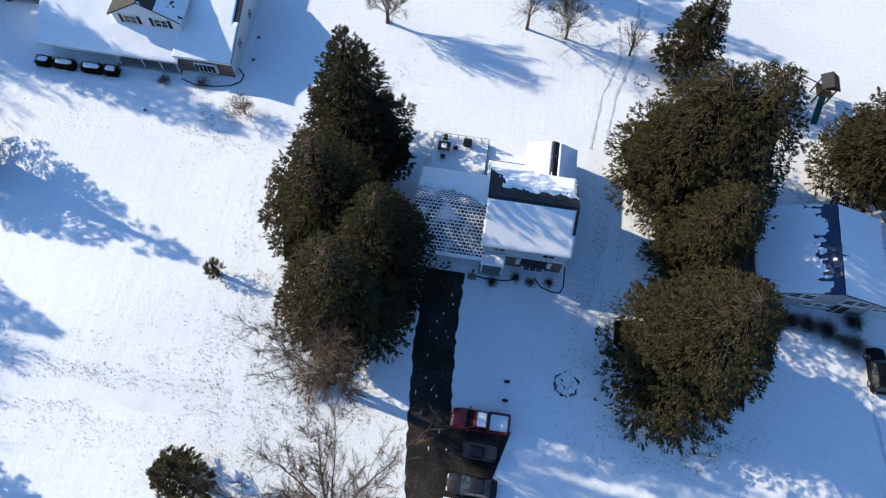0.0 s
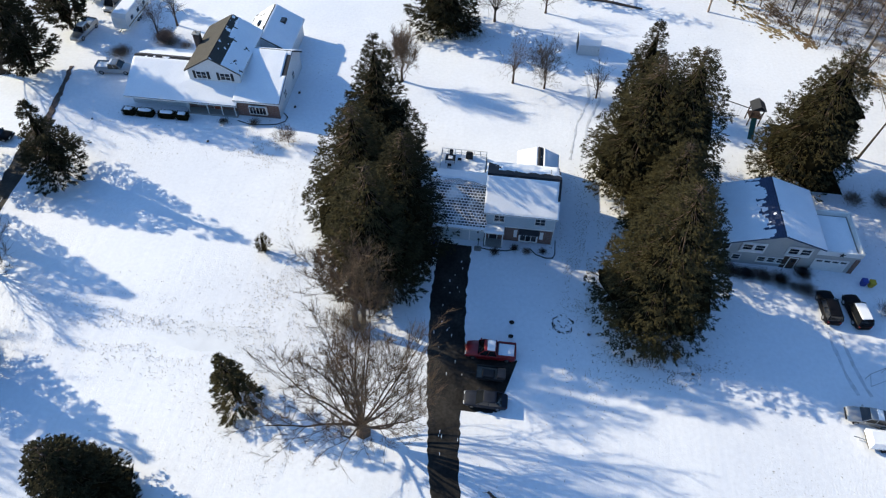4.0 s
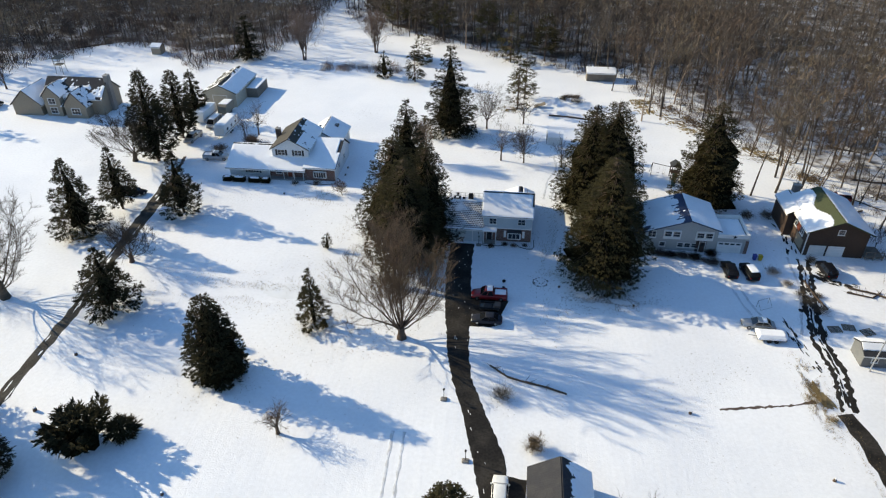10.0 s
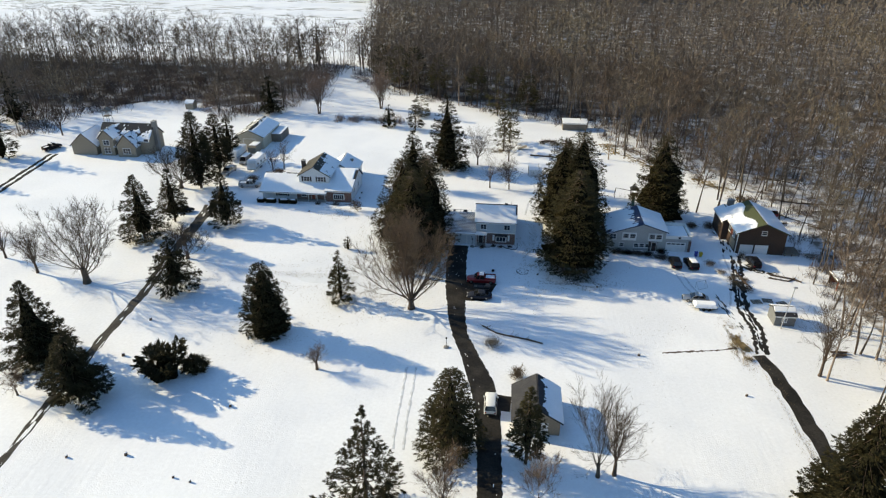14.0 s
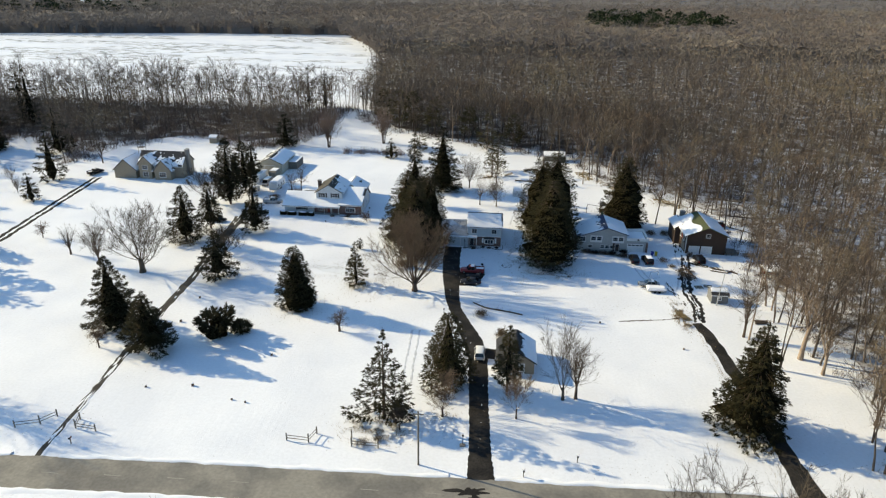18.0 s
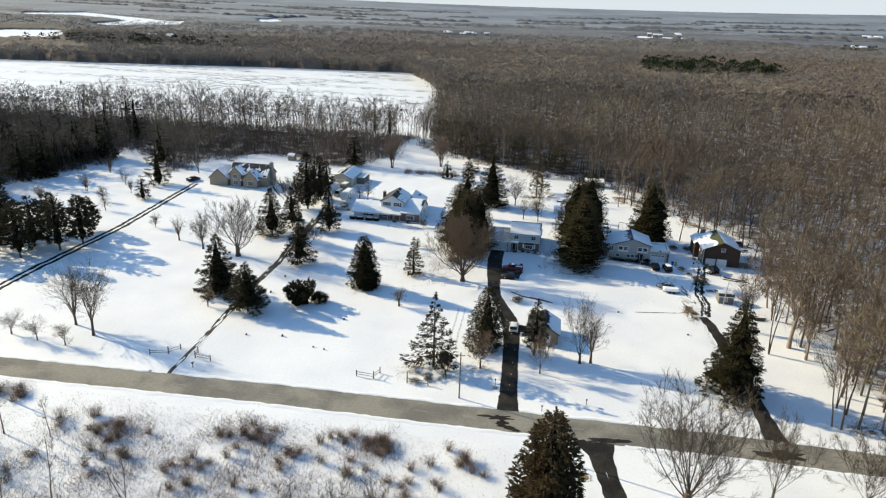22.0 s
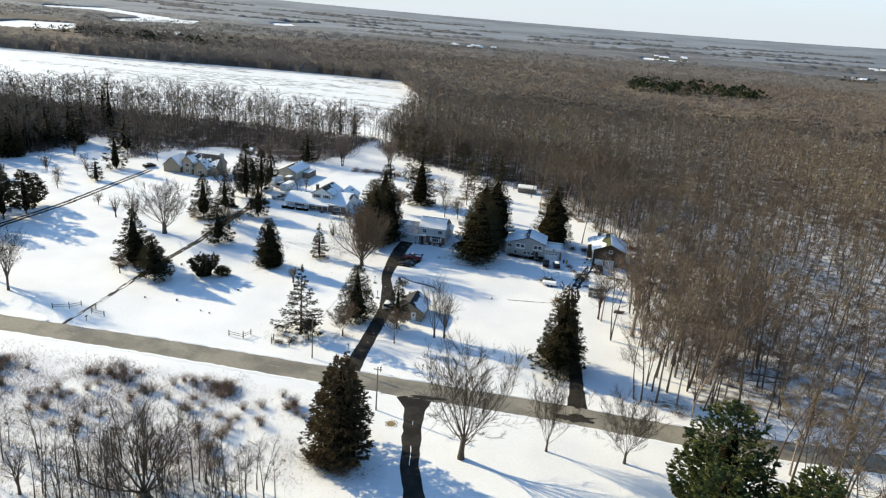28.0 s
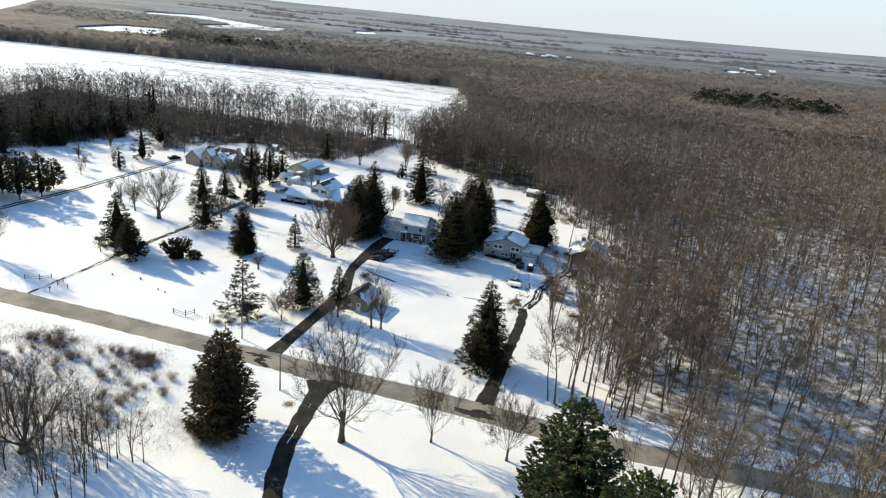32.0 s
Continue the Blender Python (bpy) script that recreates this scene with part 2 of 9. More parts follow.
NEEDLE_RUST = mat("rusty_needles", (0.062, 0.042, 0.021), 0.85, var=0.35, scale=0.5, second=(0.040, 0.036, 0.018), second_scale=0.4, island=0.4, spec=0.08)
NEEDLE_GROVE = mat("grove_needles", (0.030, 0.044, 0.020), 0.9, var=0.3, scale=0.1, second=(0.042, 0.050, 0.022), second_scale=0.05, island=0.2, spec=0.05)
NEEDLE_CEDAR = mat("cedar_foliage", (0.085, 0.072, 0.032), 0.85, var=0.4, scale=0.5, second=(0.055, 0.048, 0.022), second_scale=0.4, island=0.4, spec=0.1)
NEEDLE_PINE = mat("pine_needles", (0.036, 0.055, 0.024), 0.8, var=0.4, scale=0.5, second=(0.082, 0.090, 0.028), second_scale=0.3, second_amount=0.85, island=0.4, spec=0.1)
TWIG_DARK = mat("dark_twigs", (0.070, 0.055, 0.042), 0.95, var=0.3, scale=0.6, second=(0.10, 0.078, 0.058), second_scale=0.2, second_amount=0.9, island=0.3)
# near-black for painted shade inside crowns and hedges; also dark shrub twigs
CORE = mat("crown_shade_dark_twigs", (0.010, 0.009, 0.005), 0.95, var=0.4, scale=2, second=(0.018, 0.015, 0.007), second_scale=0.8, spec=0.0)
BARK = mat("bark", (0.099, 0.069, 0.052), 0.95, var=0.35, scale=2.5, bump=0.6, bump_scale=10, second=(0.078, 0.057, 0.046), second_scale=0.6)
BARK_PALE = mat("pale_bark", (0.302, 0.231, 0.178), 0.95, var=0.3, scale=2, bump=0.5, bump_scale=10, second=(0.168, 0.123, 0.096), second_scale=0.4)
TWIG = mat("twigs", (0.140, 0.094, 0.067), 0.95, var=0.3, scale=0.6, second=(0.196, 0.138, 0.096), second_scale=0.12, second_amount=0.9, island=0.4)
TWIG_RED = mat("reddish_twigs", (0.128, 0.082, 0.055), 0.95, var=0.3, scale=0.8, second=(0.15, 0.11, 0.07), second_scale=0.3, second_amount=0.9, island=0.4)
WOODS = mat("far_woods", (0.130, 0.100, 0.079), 0.98, var=0.15, scale=0.05, second=(0.176, 0.139, 0.109), second_scale=0.03, second_amount=0.85, island=0.1)
# mid-distance woods: base colours lifted paler to carry the haze
MID_GREY = mat("haze_tinted_grey_woods", (0.160, 0.133, 0.114), 0.98, var=0.12, scale=0.03, second=(0.184, 0.153, 0.129), second_scale=0.015, second_amount=0.85, island=0.08)
MID_BROWN = mat("haze_tinted_brown_woods", (0.166, 0.122, 0.095), 0.98, var=0.12, scale=0.03, second=(0.140, 0.113, 0.096), second_scale=0.015, second_amount=0.85, island=0.08)
MID_TAN = mat("haze_tinted_tan_woods", (0.225, 0.188, 0.148), 0.98, var=0.12, scale=0.03, second=(0.215, 0.180, 0.145), second_scale=0.02, second_amount=0.85, island=0.08)
TRUNKS = mat("woodland_trunks", (0.066, 0.053, 0.044), 0.98, var=0.3, scale=0.3, second=(0.11, 0.092, 0.078), second_scale=0.08, second_amount=0.8)
WOODS_NEAR = mat("grey_woods", (0.132, 0.104, 0.082), 0.98, var=0.3, scale=0.2, second=(0.111, 0.089, 0.070), second_scale=0.1, second_amount=0.9, island=0.3)
WOODS_BROWN = mat("brown_woods", (0.105, 0.077, 0.059), 0.98, var=0.3, scale=0.2, second=(0.152, 0.110, 0.084), second_scale=0.1, second_amount=0.9, island=0.3)
WOODS_TAN = mat("tan_woods", (0.195, 0.150, 0.103), 0.98, var=0.25, scale=0.2, second=(0.158, 0.126, 0.088), second_scale=0.1, second_amount=0.9, island=0.3)
STUBBLE = mat("stubble", (0.40, 0.37, 0.31), 0.95, var=0.2, scale=0.5, second=(0.30, 0.27, 0.22), second_scale=0.1)
UNDER = mat("dark_undergrowth", (0.090, 0.066, 0.058), 0.98, var=0.3, scale=0.2, second=(0.145, 0.105, 0.086), second_scale=0.05, second_amount=0.9, island=0.3)
# litter and snow; the brown also stands for tree shade on the floor
FLOOR = mat("forest_floor", (0.085, 0.066, 0.048), 0.98, var=0.35, scale=0.5, bump=0.4, bump_scale=3, second=(0.58, 0.58, 0.60), second_scale=0.16, second_amount=0.72)
FLOOR_SNOWY = mat("snowy_forest_floor", (0.62, 0.63, 0.66), 0.9, var=0.2, scale=0.8, bump=0.4, bump_scale=1.2, second=(0.14, 0.108, 0.078), second_scale=0.42, second_amount=0.9)
SCRUB = mat("scrub_stems", (0.27, 0.185, 0.145), 0.98, var=0.3, scale=0.5, second=(0.22, 0.15, 0.115), second_scale=0.08, second_amount=0.9, island=0.4)
# far woods: distance haze painted into base colours, greyer then bluer
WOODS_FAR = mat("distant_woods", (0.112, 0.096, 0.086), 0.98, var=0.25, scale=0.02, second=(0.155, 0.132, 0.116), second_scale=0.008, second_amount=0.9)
WOODS_HAZE = mat("haze_tinted_woods", (0.148, 0.149, 0.156), 0.98, var=0.3, scale=0.02, second=(0.085, 0.092, 0.107), second_scale=0.006, second_amount=0.9)
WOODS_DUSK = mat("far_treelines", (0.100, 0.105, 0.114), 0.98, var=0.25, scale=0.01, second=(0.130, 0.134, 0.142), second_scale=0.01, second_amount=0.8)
WOODS_BLUE = mat("haze_blue_woods", (0.205, 0.232, 0.268), 0.98, var=0.15, scale=0.004, second=(0.135, 0.156, 0.188), second_scale=0.0022, second_amount=0.9)
SIDING = striped(mat("white_siding", (0.70, 0.71, 0.70), 0.6, var=0.05, second=(0.62, 0.63, 0.62)), 2, 0.2)
SIDING_BLUE = striped(mat("pale_blue_siding", (0.50, 0.57, 0.60), 0.6, var=0.05, second=(0.45, 0.52, 0.55)), 2, 0.2)
SIDING_GREY = striped(mat("grey_siding", (0.42, 0.43, 0.42), 0.7, var=0.06, second=(0.36, 0.37, 0.36)), 2, 0.2)
SIDING_SLATE = striped(mat("slate_grey_shakes", (0.17, 0.175, 0.175), 0.85, var=0.15, scale=3, second=(0.13, 0.135, 0.14), second_scale=1.0), 2, 0.18)
SIDING_TAN = striped(mat("tan_siding", (0.28, 0.232, 0.172), 0.8, var=0.1, second=(0.28, 0.235, 0.18)), 2, 0.2)
SIDING_BROWN = striped(mat("brown_boards", (0.075, 0.046, 0.032), 0.85, var=0.2, second=(0.055, 0.036, 0.027)), 0, 0.25)
SIDING_BEIGE = striped(mat("beige_siding", (0.45, 0.41, 0.33), 0.75, var=0.06, second=(0.38, 0.35, 0.28)), 2, 0.22)
BRICK = bricked("red_brick", (0.20, 0.085, 0.06), (0.15, 0.065, 0.05), (0.24, 0.22, 0.20))
SHINGLE_DARK = striped(mat("dark_shingles", (0.035, 0.036, 0.042), 0.9, var=0.3, scale=2, second=(0.055, 0.054, 0.056), second_scale=0.8), 1, 0.3, 0.015, 0.6)
SHINGLE_BLUE = striped(mat("slate_blue_shingles", (0.045, 0.062, 0.115), 0.85, var=0.3, scale=2, second=(0.065, 0.085, 0.14), second_scale=0.8), 0, 0.3, 0.015, 0.6)
SHINGLE_BROWN = striped(mat("weathered_brown_shingles", (0.066, 0.060, 0.052), 0.9, var=0.25, scale=2, second=(0.050, 0.046, 0.041), second_scale=0.7), 0, 0.3, 0.015, 0.75)
SHINGLE_GREEN = striped(mat("green_shingles", (0.062, 0.072, 0.036), 0.9, var=0.25, scale=2, second=(0.06, 0.075, 0.035), second_scale=0.7), 0, 0.3, 0.015, 0.75)
TRIM = mat("white_trim", (0.78, 0.78, 0.76), 0.5, var=0.04)
BLACK_TRIM = mat("black_trim", (0.025, 0.025, 0.027), 0.6, var=0.2)
GLASS = mat("dark_window_glass", (0.018, 0.022, 0.028), 0.05, var=0.2, scale=0.5, spec=0.6)
CAR_GLASS = mat("car_glass", (0.012, 0.014, 0.017), 0.04, var=0.1, spec=0.7)
RUBBER = mat("tyre_rubber", (0.015, 0.015, 0.016), 0.9, var=0.2)
STEEL = mat("steel", (0.38, 0.38, 0.39), 0.35, 0.9, var=0.1)
GALV = mat("galvanised_metal", (0.45, 0.46, 0.47), 0.55, 0.6, var=0.12)
WEATHERED = mat("weathered_wood", (0.19, 0.165, 0.135), 0.9, var=0.3, scale=2.5, second=(0.13, 0.115, 0.10), second_scale=1.2)
CONCRETE = mat("concrete", (0.34, 0.33, 0.31), 0.9, var=0.15, scale=1.5)
DARK_BRICK = bricked("dark_brick", (0.075, 0.045, 0.035), (0.05, 0.034, 0.03), (0.12, 0.11, 0.10))
STONE = mat("fieldstone", (0.24, 0.22, 0.20), 0.9, var=0.3, scale=2)
RED_PAINT = mat("red_car_paint", (0.22, 0.010, 0.014), 0.28, var=0.1, spec=0.6)
GREY_PAINT = mat("dark_grey_car_paint", (0.026, 0.030, 0.042), 0.45, 0.0, var=0.1, spec=0.12)
BLACK_PAINT = mat("black_car_paint", (0.008, 0.008, 0.010), 0.45, var=0.1, spec=0.1)
SILVER_PAINT = mat("silver_car_paint", (0.40, 0.41, 0.42), 0.3, 0.6, var=0.06)
WHITE_PAINT = mat("white_car_paint", (0.76, 0.76, 0.74), 0.3, var=0.04, spec=0.5)
BLUE_PLASTIC = mat("blue_plastic", (0.03, 0.06, 0.30), 0.5, var=0.1)
YELLOW_PLASTIC = mat("yellow_plastic", (0.52, 0.36, 0.03), 0.5, var=0.1)
GREEN_PLASTIC = mat("green_plastic", (0.02, 0.085, 0.07), 0.4, var=0.1)
RED_WOOD = mat("red_stained_wood", (0.28, 0.075, 0.04), 0.8, var=0.25, scale=2)
LENS_RED = mat("tail_lens", (0.30, 0.01, 0.01), 0.2, var=0.05)
LENS_CLEAR = mat("lamp_lens", (0.70, 0.70, 0.68), 0.15, var=0.05)


# ---- mesh building ----
class Shape:
    """Collects vertices and faces for one mesh."""

    def __init__(self):
        self.v, self.f = [], []

    def add(self, pts, faces):
        k = len(self.v)
        self.v.extend(tuple(p) for p in pts)
        self.f.extend(tuple(i + k for i in q) for q in faces)
        return self

    def hexa(self, low, top):
        return self.add([*low, *top], [(3, 2, 1, 0), (4, 5, 6, 7), (0, 1, 5, 4), (1, 2, 6, 5), (2, 3, 7, 6), (3, 0, 4, 7)])

    def box(self, x0, x1, y0, y1, z0, z1):
        return self.hexa([(x0, y0, z0), (x1, y0, z0), (x1, y1, z0), (x0, y1, z0)], [(x0, y0, z1), (x1, y0, z1), (x1, y1, z1), (x0, y1, z1)])

    def block(self, x0, x1, y0, y1, z0, z1, b=0.03):
        """A box with chamfered upright and top edges."""
        def ring(i, z):
            return [(x0 + i + b, y0 + i, z), (x1 - i - b, y0 + i, z), (x1 - i, y0 + i + b, z), (x1 - i, y1 - i - b, z), (x1 - i - b, y1 - i, z), (x0 + i + b, y1 - i, z), (x0 + i, y1 - i - b, z), (x0 + i, y0 + i + b, z)]
        return self.loft([ring(0, z0), ring(0, z1 - b), ring(b, z1)])

    def loft(self, rings, caps=True):
        n = len(rings[0])
        faces = []
        for r in range(len(rings) - 1):
            for i in range(n):
                j = (i + 1) % n
                faces.append((r * n + i, r * n + j, (r + 1) * n + j, (r + 1) * n + i))
        if caps:
            faces.append(tuple(reversed(range(n))))
            faces.append(tuple((len(rings) - 1) * n + i for i in range(n)))
        return self.add([p for r in rings for p in r], faces)

    def tube(self, a, b, ra, rb, n=6, caps=True):
        a, b = Vector(a), Vector(b)
        d = (b - a).normalized()
        u = d.orthogonal().normalized()
        w = d.cross(u)
        rings = []
        for c, r in ((a, ra), (b, rb)):
            rings.append([tuple(c + (u * math.cos(6.28319 * i / n) + w * math.sin(6.28319 * i / n)) * r) for i in range(n)])
        return self.loft(rings, caps)

    def slab(self, pts, t):
        """A flat polygon thickened by t along its normal."""
        p = [Vector(q) for q in pts]
        nrm = (p[1] - p[0]).cross(p[2] - p[0]).normalized() * t
        n = len(p)
        faces = [tuple(reversed(range(n))), tuple(range(n, 2 * n))] + [(i, (i + 1) % n, n + (i + 1) % n, n + i) for i in range(n)]
        return self.add([*p, *[q + nrm for q in p]], faces)

    def make(self, name, material, parent=None, label="", smooth=False):
        me = bpy.data.meshes.new(name)
        me.from_pydata(self.v, [], self.f)
        me.materials.append(material)
        if smooth:
            me.polygons.foreach_set("use_smooth", [True] * len(me.polygons))
        me.update()
        ob = new(name, me)
        if parent is not None:
            ob.parent = parent
            ob.matrix_parent_inverse = Matrix.Translation(parent.location).inverted() if parent.type == "EMPTY" else Matrix()
        if label:
            ob["label"] = label
        return ob


def triangles(name, verts, faces, material):
    """A mesh object from arrays of vertices and triangles."""
    me = bpy.data.meshes.new(name)
    me.vertices.add(len(verts))
    me.vertices.foreach_set("co", np.asarray(verts, dtype=np.float32).ravel())
    me.loops.add(len(faces) * 3)
    me.loops.foreach_set("vertex_index", np.asarray(faces, dtype=np.int32).ravel())
    me.polygons.add(len(faces))
    me.polygons.foreach_set("loop_start", np.arange(0, len(faces) * 3, 3, dtype=np.int32))
    me.materials.append(material)
    me.update(calc_edges=True)
    return new(name, me)


def thing(name, x, y, z, label, category, group=""):
    e = new(name)
    e.location = (x, y, z)
    e.empty_display_size = 0.5
    return tagged(e, label, category, group)


def part(name, shape, material, parent, label="", smooth=False):
    return shape.make(name, material, parent, label, smooth)


def under(ob, parent):
    """Hangs a mesh, built in the parent's own coordinates, under it."""
    ob.parent = parent
    return ob


# ---- ground, road and drives ----
def far_rise(r):
    return 0.0 if r < 1300 else 84.0 * ((r - 1300) / 3600) ** 1.8


def build_ground():
    radii = [0, 15, 40, 80, 130, 200, 300, 450, 650, 900, 1200, 1500, 1900, 2400, 3000, 3600, 4200, 4850]
    s = Shape()
    n = 72
    s.v.append((0, 0, 0))
    for r in radii[1:]:
        for i in range(n):
            a = 2 * math.pi * i / n
            s.v.append((r * math.cos(a), r * math.sin(a), far_rise(r)))
    for i in range(n):
        s.f.append((0, 1 + i, 1 + (i + 1) % n))
    for k in range(len(radii) - 2):
        for i in range(n):
            j = (i + 1) % n
            a, b = 1 + k * n, 1 + (k + 1) * n
            s.f.append((a + i, b + i, b + j, a + j))
    return tagged(s.make("ground", SNOW), "thin sunlit snow over lawns with dead grass showing", "ground", kind="structure")


def strip(name, points, width, material, z=0.03, ragged=0.2, seed=1, step=1.5):
    """A flat band along a line of (x, y) or (x, y, width), with a ragged edge and a bevelled side."""
    rng = random.Random(seed)
    pts = []
    for a, b in zip(points, points[1:]):
        wa, wb = (a[2] if len(a) > 2 else width), (b[2] if len(b) > 2 else width)
        d = math.hypot(b[0] - a[0], b[1] - a[1])
        k = max(1, int(d / step))
        for i in range(k):
            u = i / k
            pts.append((a[0] + (b[0] - a[0]) * u, a[1] + (b[1] - a[1]) * u, wa + (wb - wa) * u))
    last = points[-1]
    pts.append((last[0], last[1], last[2] if len(last) > 2 else width))
    s = Shape()
    for i, (x, y, w) in enumerate(pts):
        a, b = pts[max(0, i - 1)], pts[min(len(pts) - 1, i + 1)]
        d = Vector((b[0] - a[0], b[1] - a[1])).normalized()
        nx, ny = -d.y, d.x
        l = w / 2 + rng.uniform(-ragged, ragged)
        r = w / 2 + rng.uniform(-ragged, ragged)
        s.v += [(x + nx * (l + 0.1), y + ny * (l + 0.1), -0.02), (x + nx * l, y + ny * l, z), (x, y, z + 0.015), (x - nx * r, y - ny * r, z), (x - nx * (r + 0.1), y - ny * (r + 0.1), -0.02)]
    for i in range(len(pts) - 1):
        for j in range(4):
            k = i * 5 + j
            s.f.append((k, k + 1, k + 6, k + 5))
    ob = s.make(name, material)
    return ob


ground = build_ground()
tagged(strip("road", [(-900, -66.5), (-160, -66.6), (-95, -67.3), (-40, -65.0), (0, -64.2), (45, -63.2), (75, -63.6), (115, -60.5), (230, -48), (700, 10)], 6.6, ROAD, 0.05, 0.15, 3), "grey two-lane country road with bare asphalt", "road", kind="structure")


def road_dashes():
    s = Shape()
    for i in range(26):
        x = -130 + i * 9.2
        y = np.interp(x, [-160, -95, -40, 0, 45, 75, 115], [-66.6, -67.3, -65.0, -64.2, -63.2, -63.6, -60.5])
        s.box(x, x + 2.6, y - 0.06, y + 0.06, 0.05, 0.072)
    return tagged(s.make("trim_road_dashes", PAINT_LINE), "worn pale centre dashes on the road", "road marking", kind="structure")


road_dashes()
tagged(strip("driveway_1", [(-3.9, 24.3, 4.0), (-3.9, 17, 4.1), (-3.4, 10, 4.1), (-2.9, 4, 3.6), (-2.1, -4, 3.0), (-1.1, -9.5, 2.5), (0.9, -15, 2.7), (3.3, -22.5, 3.7), (4.6, -29, 3.6), (5.2, -41, 3.1), (6.0, -55, 3.2), (6.3, -60.9, 3.9)], 3, DRIVE, 0.045, 0.12, 5, 0.5), "wet black asphalt driveway cleared of snow", "driveway", kind="structure")
tagged(strip("parking_pad", [(-2.5, 5.6, 7.4), (3.2, 5.4, 7.0), (3.9, 5.2, 6.4)], 4, DRIVE, 0.036, 0.25, 6, 0.6), "bare black parking pad beside the driveway", "driveway", kind="structure")
tagged(strip("garage_apron", [(4.5, -26.7, 3.4), (7.9, -26.9, 3.6)], 3, DRIVE, 0.036, 0.2, 7, 0.7), "bare black apron in front of the small garage", "driveway", kind="structure")
WEST = [(-66.6, 40, 3.0), (-65.6, 30, 2.7), (-64.4, 12, 2.0), (-62.8, 0, 1.8), (-62.3, -17, 1.7), (-61.3, -32, 1.7), (-60.3, -45, 1.0), (-59.6, -56, 0.6), (-59.2, -62.5, 0.6)]
tagged(strip("driveway_2", WEST, 2, GRAVEL, 0.03, 0.2, 8, 1.2), "dark gravel driveway with snow between its ruts", "driveway", kind="structure")
FARWEST = [(-128, 71), (-125.5, 45), (-122.4, 15), (-122.3, -20), (-121.5, -40), (-121.5, -63)]
for side in (-0.95, 0.95):
    tagged(strip("driveway_3", [(x + side, y) for x, y in FARWEST], 1.0, DRIVE, 0.03, 0.22, 9), "wet dark wheel rut of a long snowy driveway", "driveway", kind="structure")
EAST = [(48.9, -10.6, 2.0), (50.0, -15, 2.3), (50.8, -24, 2.3), (51.5, -42, 2.5), (52.2, -54, 2.9), (52.4, -60.5, 4.2)]
tagged(strip("driveway_4", EAST, 3, DRIVE, 0.04, 0.2, 10), "bare dark asphalt driveway edged with dead grass", "driveway", kind="structure")


def slush(name, way, count, spread, long, wide, material, z, seed, label, category):
    """Broken, ragged patches strewn along a line, stretched along it."""
    rng = random.Random(seed)
    s = Shape()
    for _ in range(count):
        j = rng.randrange(len(way) - 1)
        a, b = Vector(way[j]), Vector(way[j + 1])
        d = (b - a).normalized()
        side = Vector((-d.y, d.x))
        c = a.lerp(b, rng.random()) + side * rng.gauss(0, spread)
        l, w = rng.uniform(*long), rng.uniform(*wide)
        k = len(s.v)
        s.v.append((c.x, c.y, z + 0.012))
        for i in range(12):
            q = math.tau * i / 12
            e = rng.uniform(0.55, 1.1)
            o = c + d * (l * e * math.cos(q)) + side * (w * e * math.sin(q))
            s.v.append((o.x, o.y, z + rng.uniform(-0.004, 0.004)))
        s.f += [(k, k + 1 + i, k + 1 + (i + 1) % 12) for i in range(12)]
    return tagged(s.make(name, material), label, category, kind="structure")


for k, (a, b) in enumerate(((-0.85, 0.55), (0.75, 0.75))):
    tagged(strip("wheel_rut", [(49.6 + a, -10.2, b), (51.1 + a, -3.1, b), (50.6 + a, 4.1, b * 0.8), (51.7 + a, 10, b * 0.8), (53.0 + a, 15.3, b * 0.8), (55.1 + a, 25.5, b * 0.7)], 0.6, DRIVE, 0.028, 0.24, 31 + k, 0.5), "dark slushy wheel rut up to the brown house", "rut", kind="structure")
tagged(strip("ditch_edge", [(33.0, -11.5, 0.12), (36.0, -10.9, 0.3), (39.8, -10.2, 0.3), (43.0, -9.6, 0.25), (45.9, -8.7, 0.5)], 0.4, UNDER, 0.02, 0.15, 33, 0.4), "dark ragged edge of a drainage ditch in snow", "ditch", kind="structure")
RUTS = (([(50.0, -9), (51.0, -2.8), (50.6, 4.4), (51.8, 10), (53.0, 16), (54.8, 24)], 40, 0.3, (0.5, 1.9), (0.10, 0.30)),
        ([(48.6, -3), (47.6, 1.5), (46.6, 8.8)], 20, 0.35, (0.3, 1.2), (0.08, 0.22)),
        ([(51.9, -4), (51.6, 4), (52.6, 12)], 14, 0.25, (0.4, 1.5), (0.07, 0.16)),
        ([(51.6, 10), (52.4, 14.5), (53.0, 18)], 22, 0.75, (0.3, 0.9), (0.15, 0.45)),
        ([(55.5, 21), (57.4, 19.6), (60.6, 17.2)], 34, 0.8, (0.3, 0.9), (0.12, 0.4)),
        ([(53.2, 26), (54.6, 34), (52.5, 41)], 16, 0.6, (0.3, 1.1), (0.12, 0.3)))
for k, (way, count, spread, long, wide) in enumerate(RUTS):
    slush("wheel_rut", way, count, spread, long, wide, DRIVE, 0.03 + 0.006 * k, 60 + k, "black slushy wheel ruts up to the brown house", "rut")
for side in (-0.82, 0.82):
    tagged(strip("driveway_5", [(21.3 + side * 2.2, -66.8, 3.3), (22.4 + side * 1.2, -70.5, 1.9), (23.7 + side, -78, 1.55), (25.6 + side, -87, 1.5), (28.8 + side, -96, 1.5), (35 + side, -108, 1.5), (50 + side, -130, 1.5)], 1.5, DRIVE, 0.04, 0.16, 11), "black wheel rut of a driveway through snow", "driveway", kind="structure")
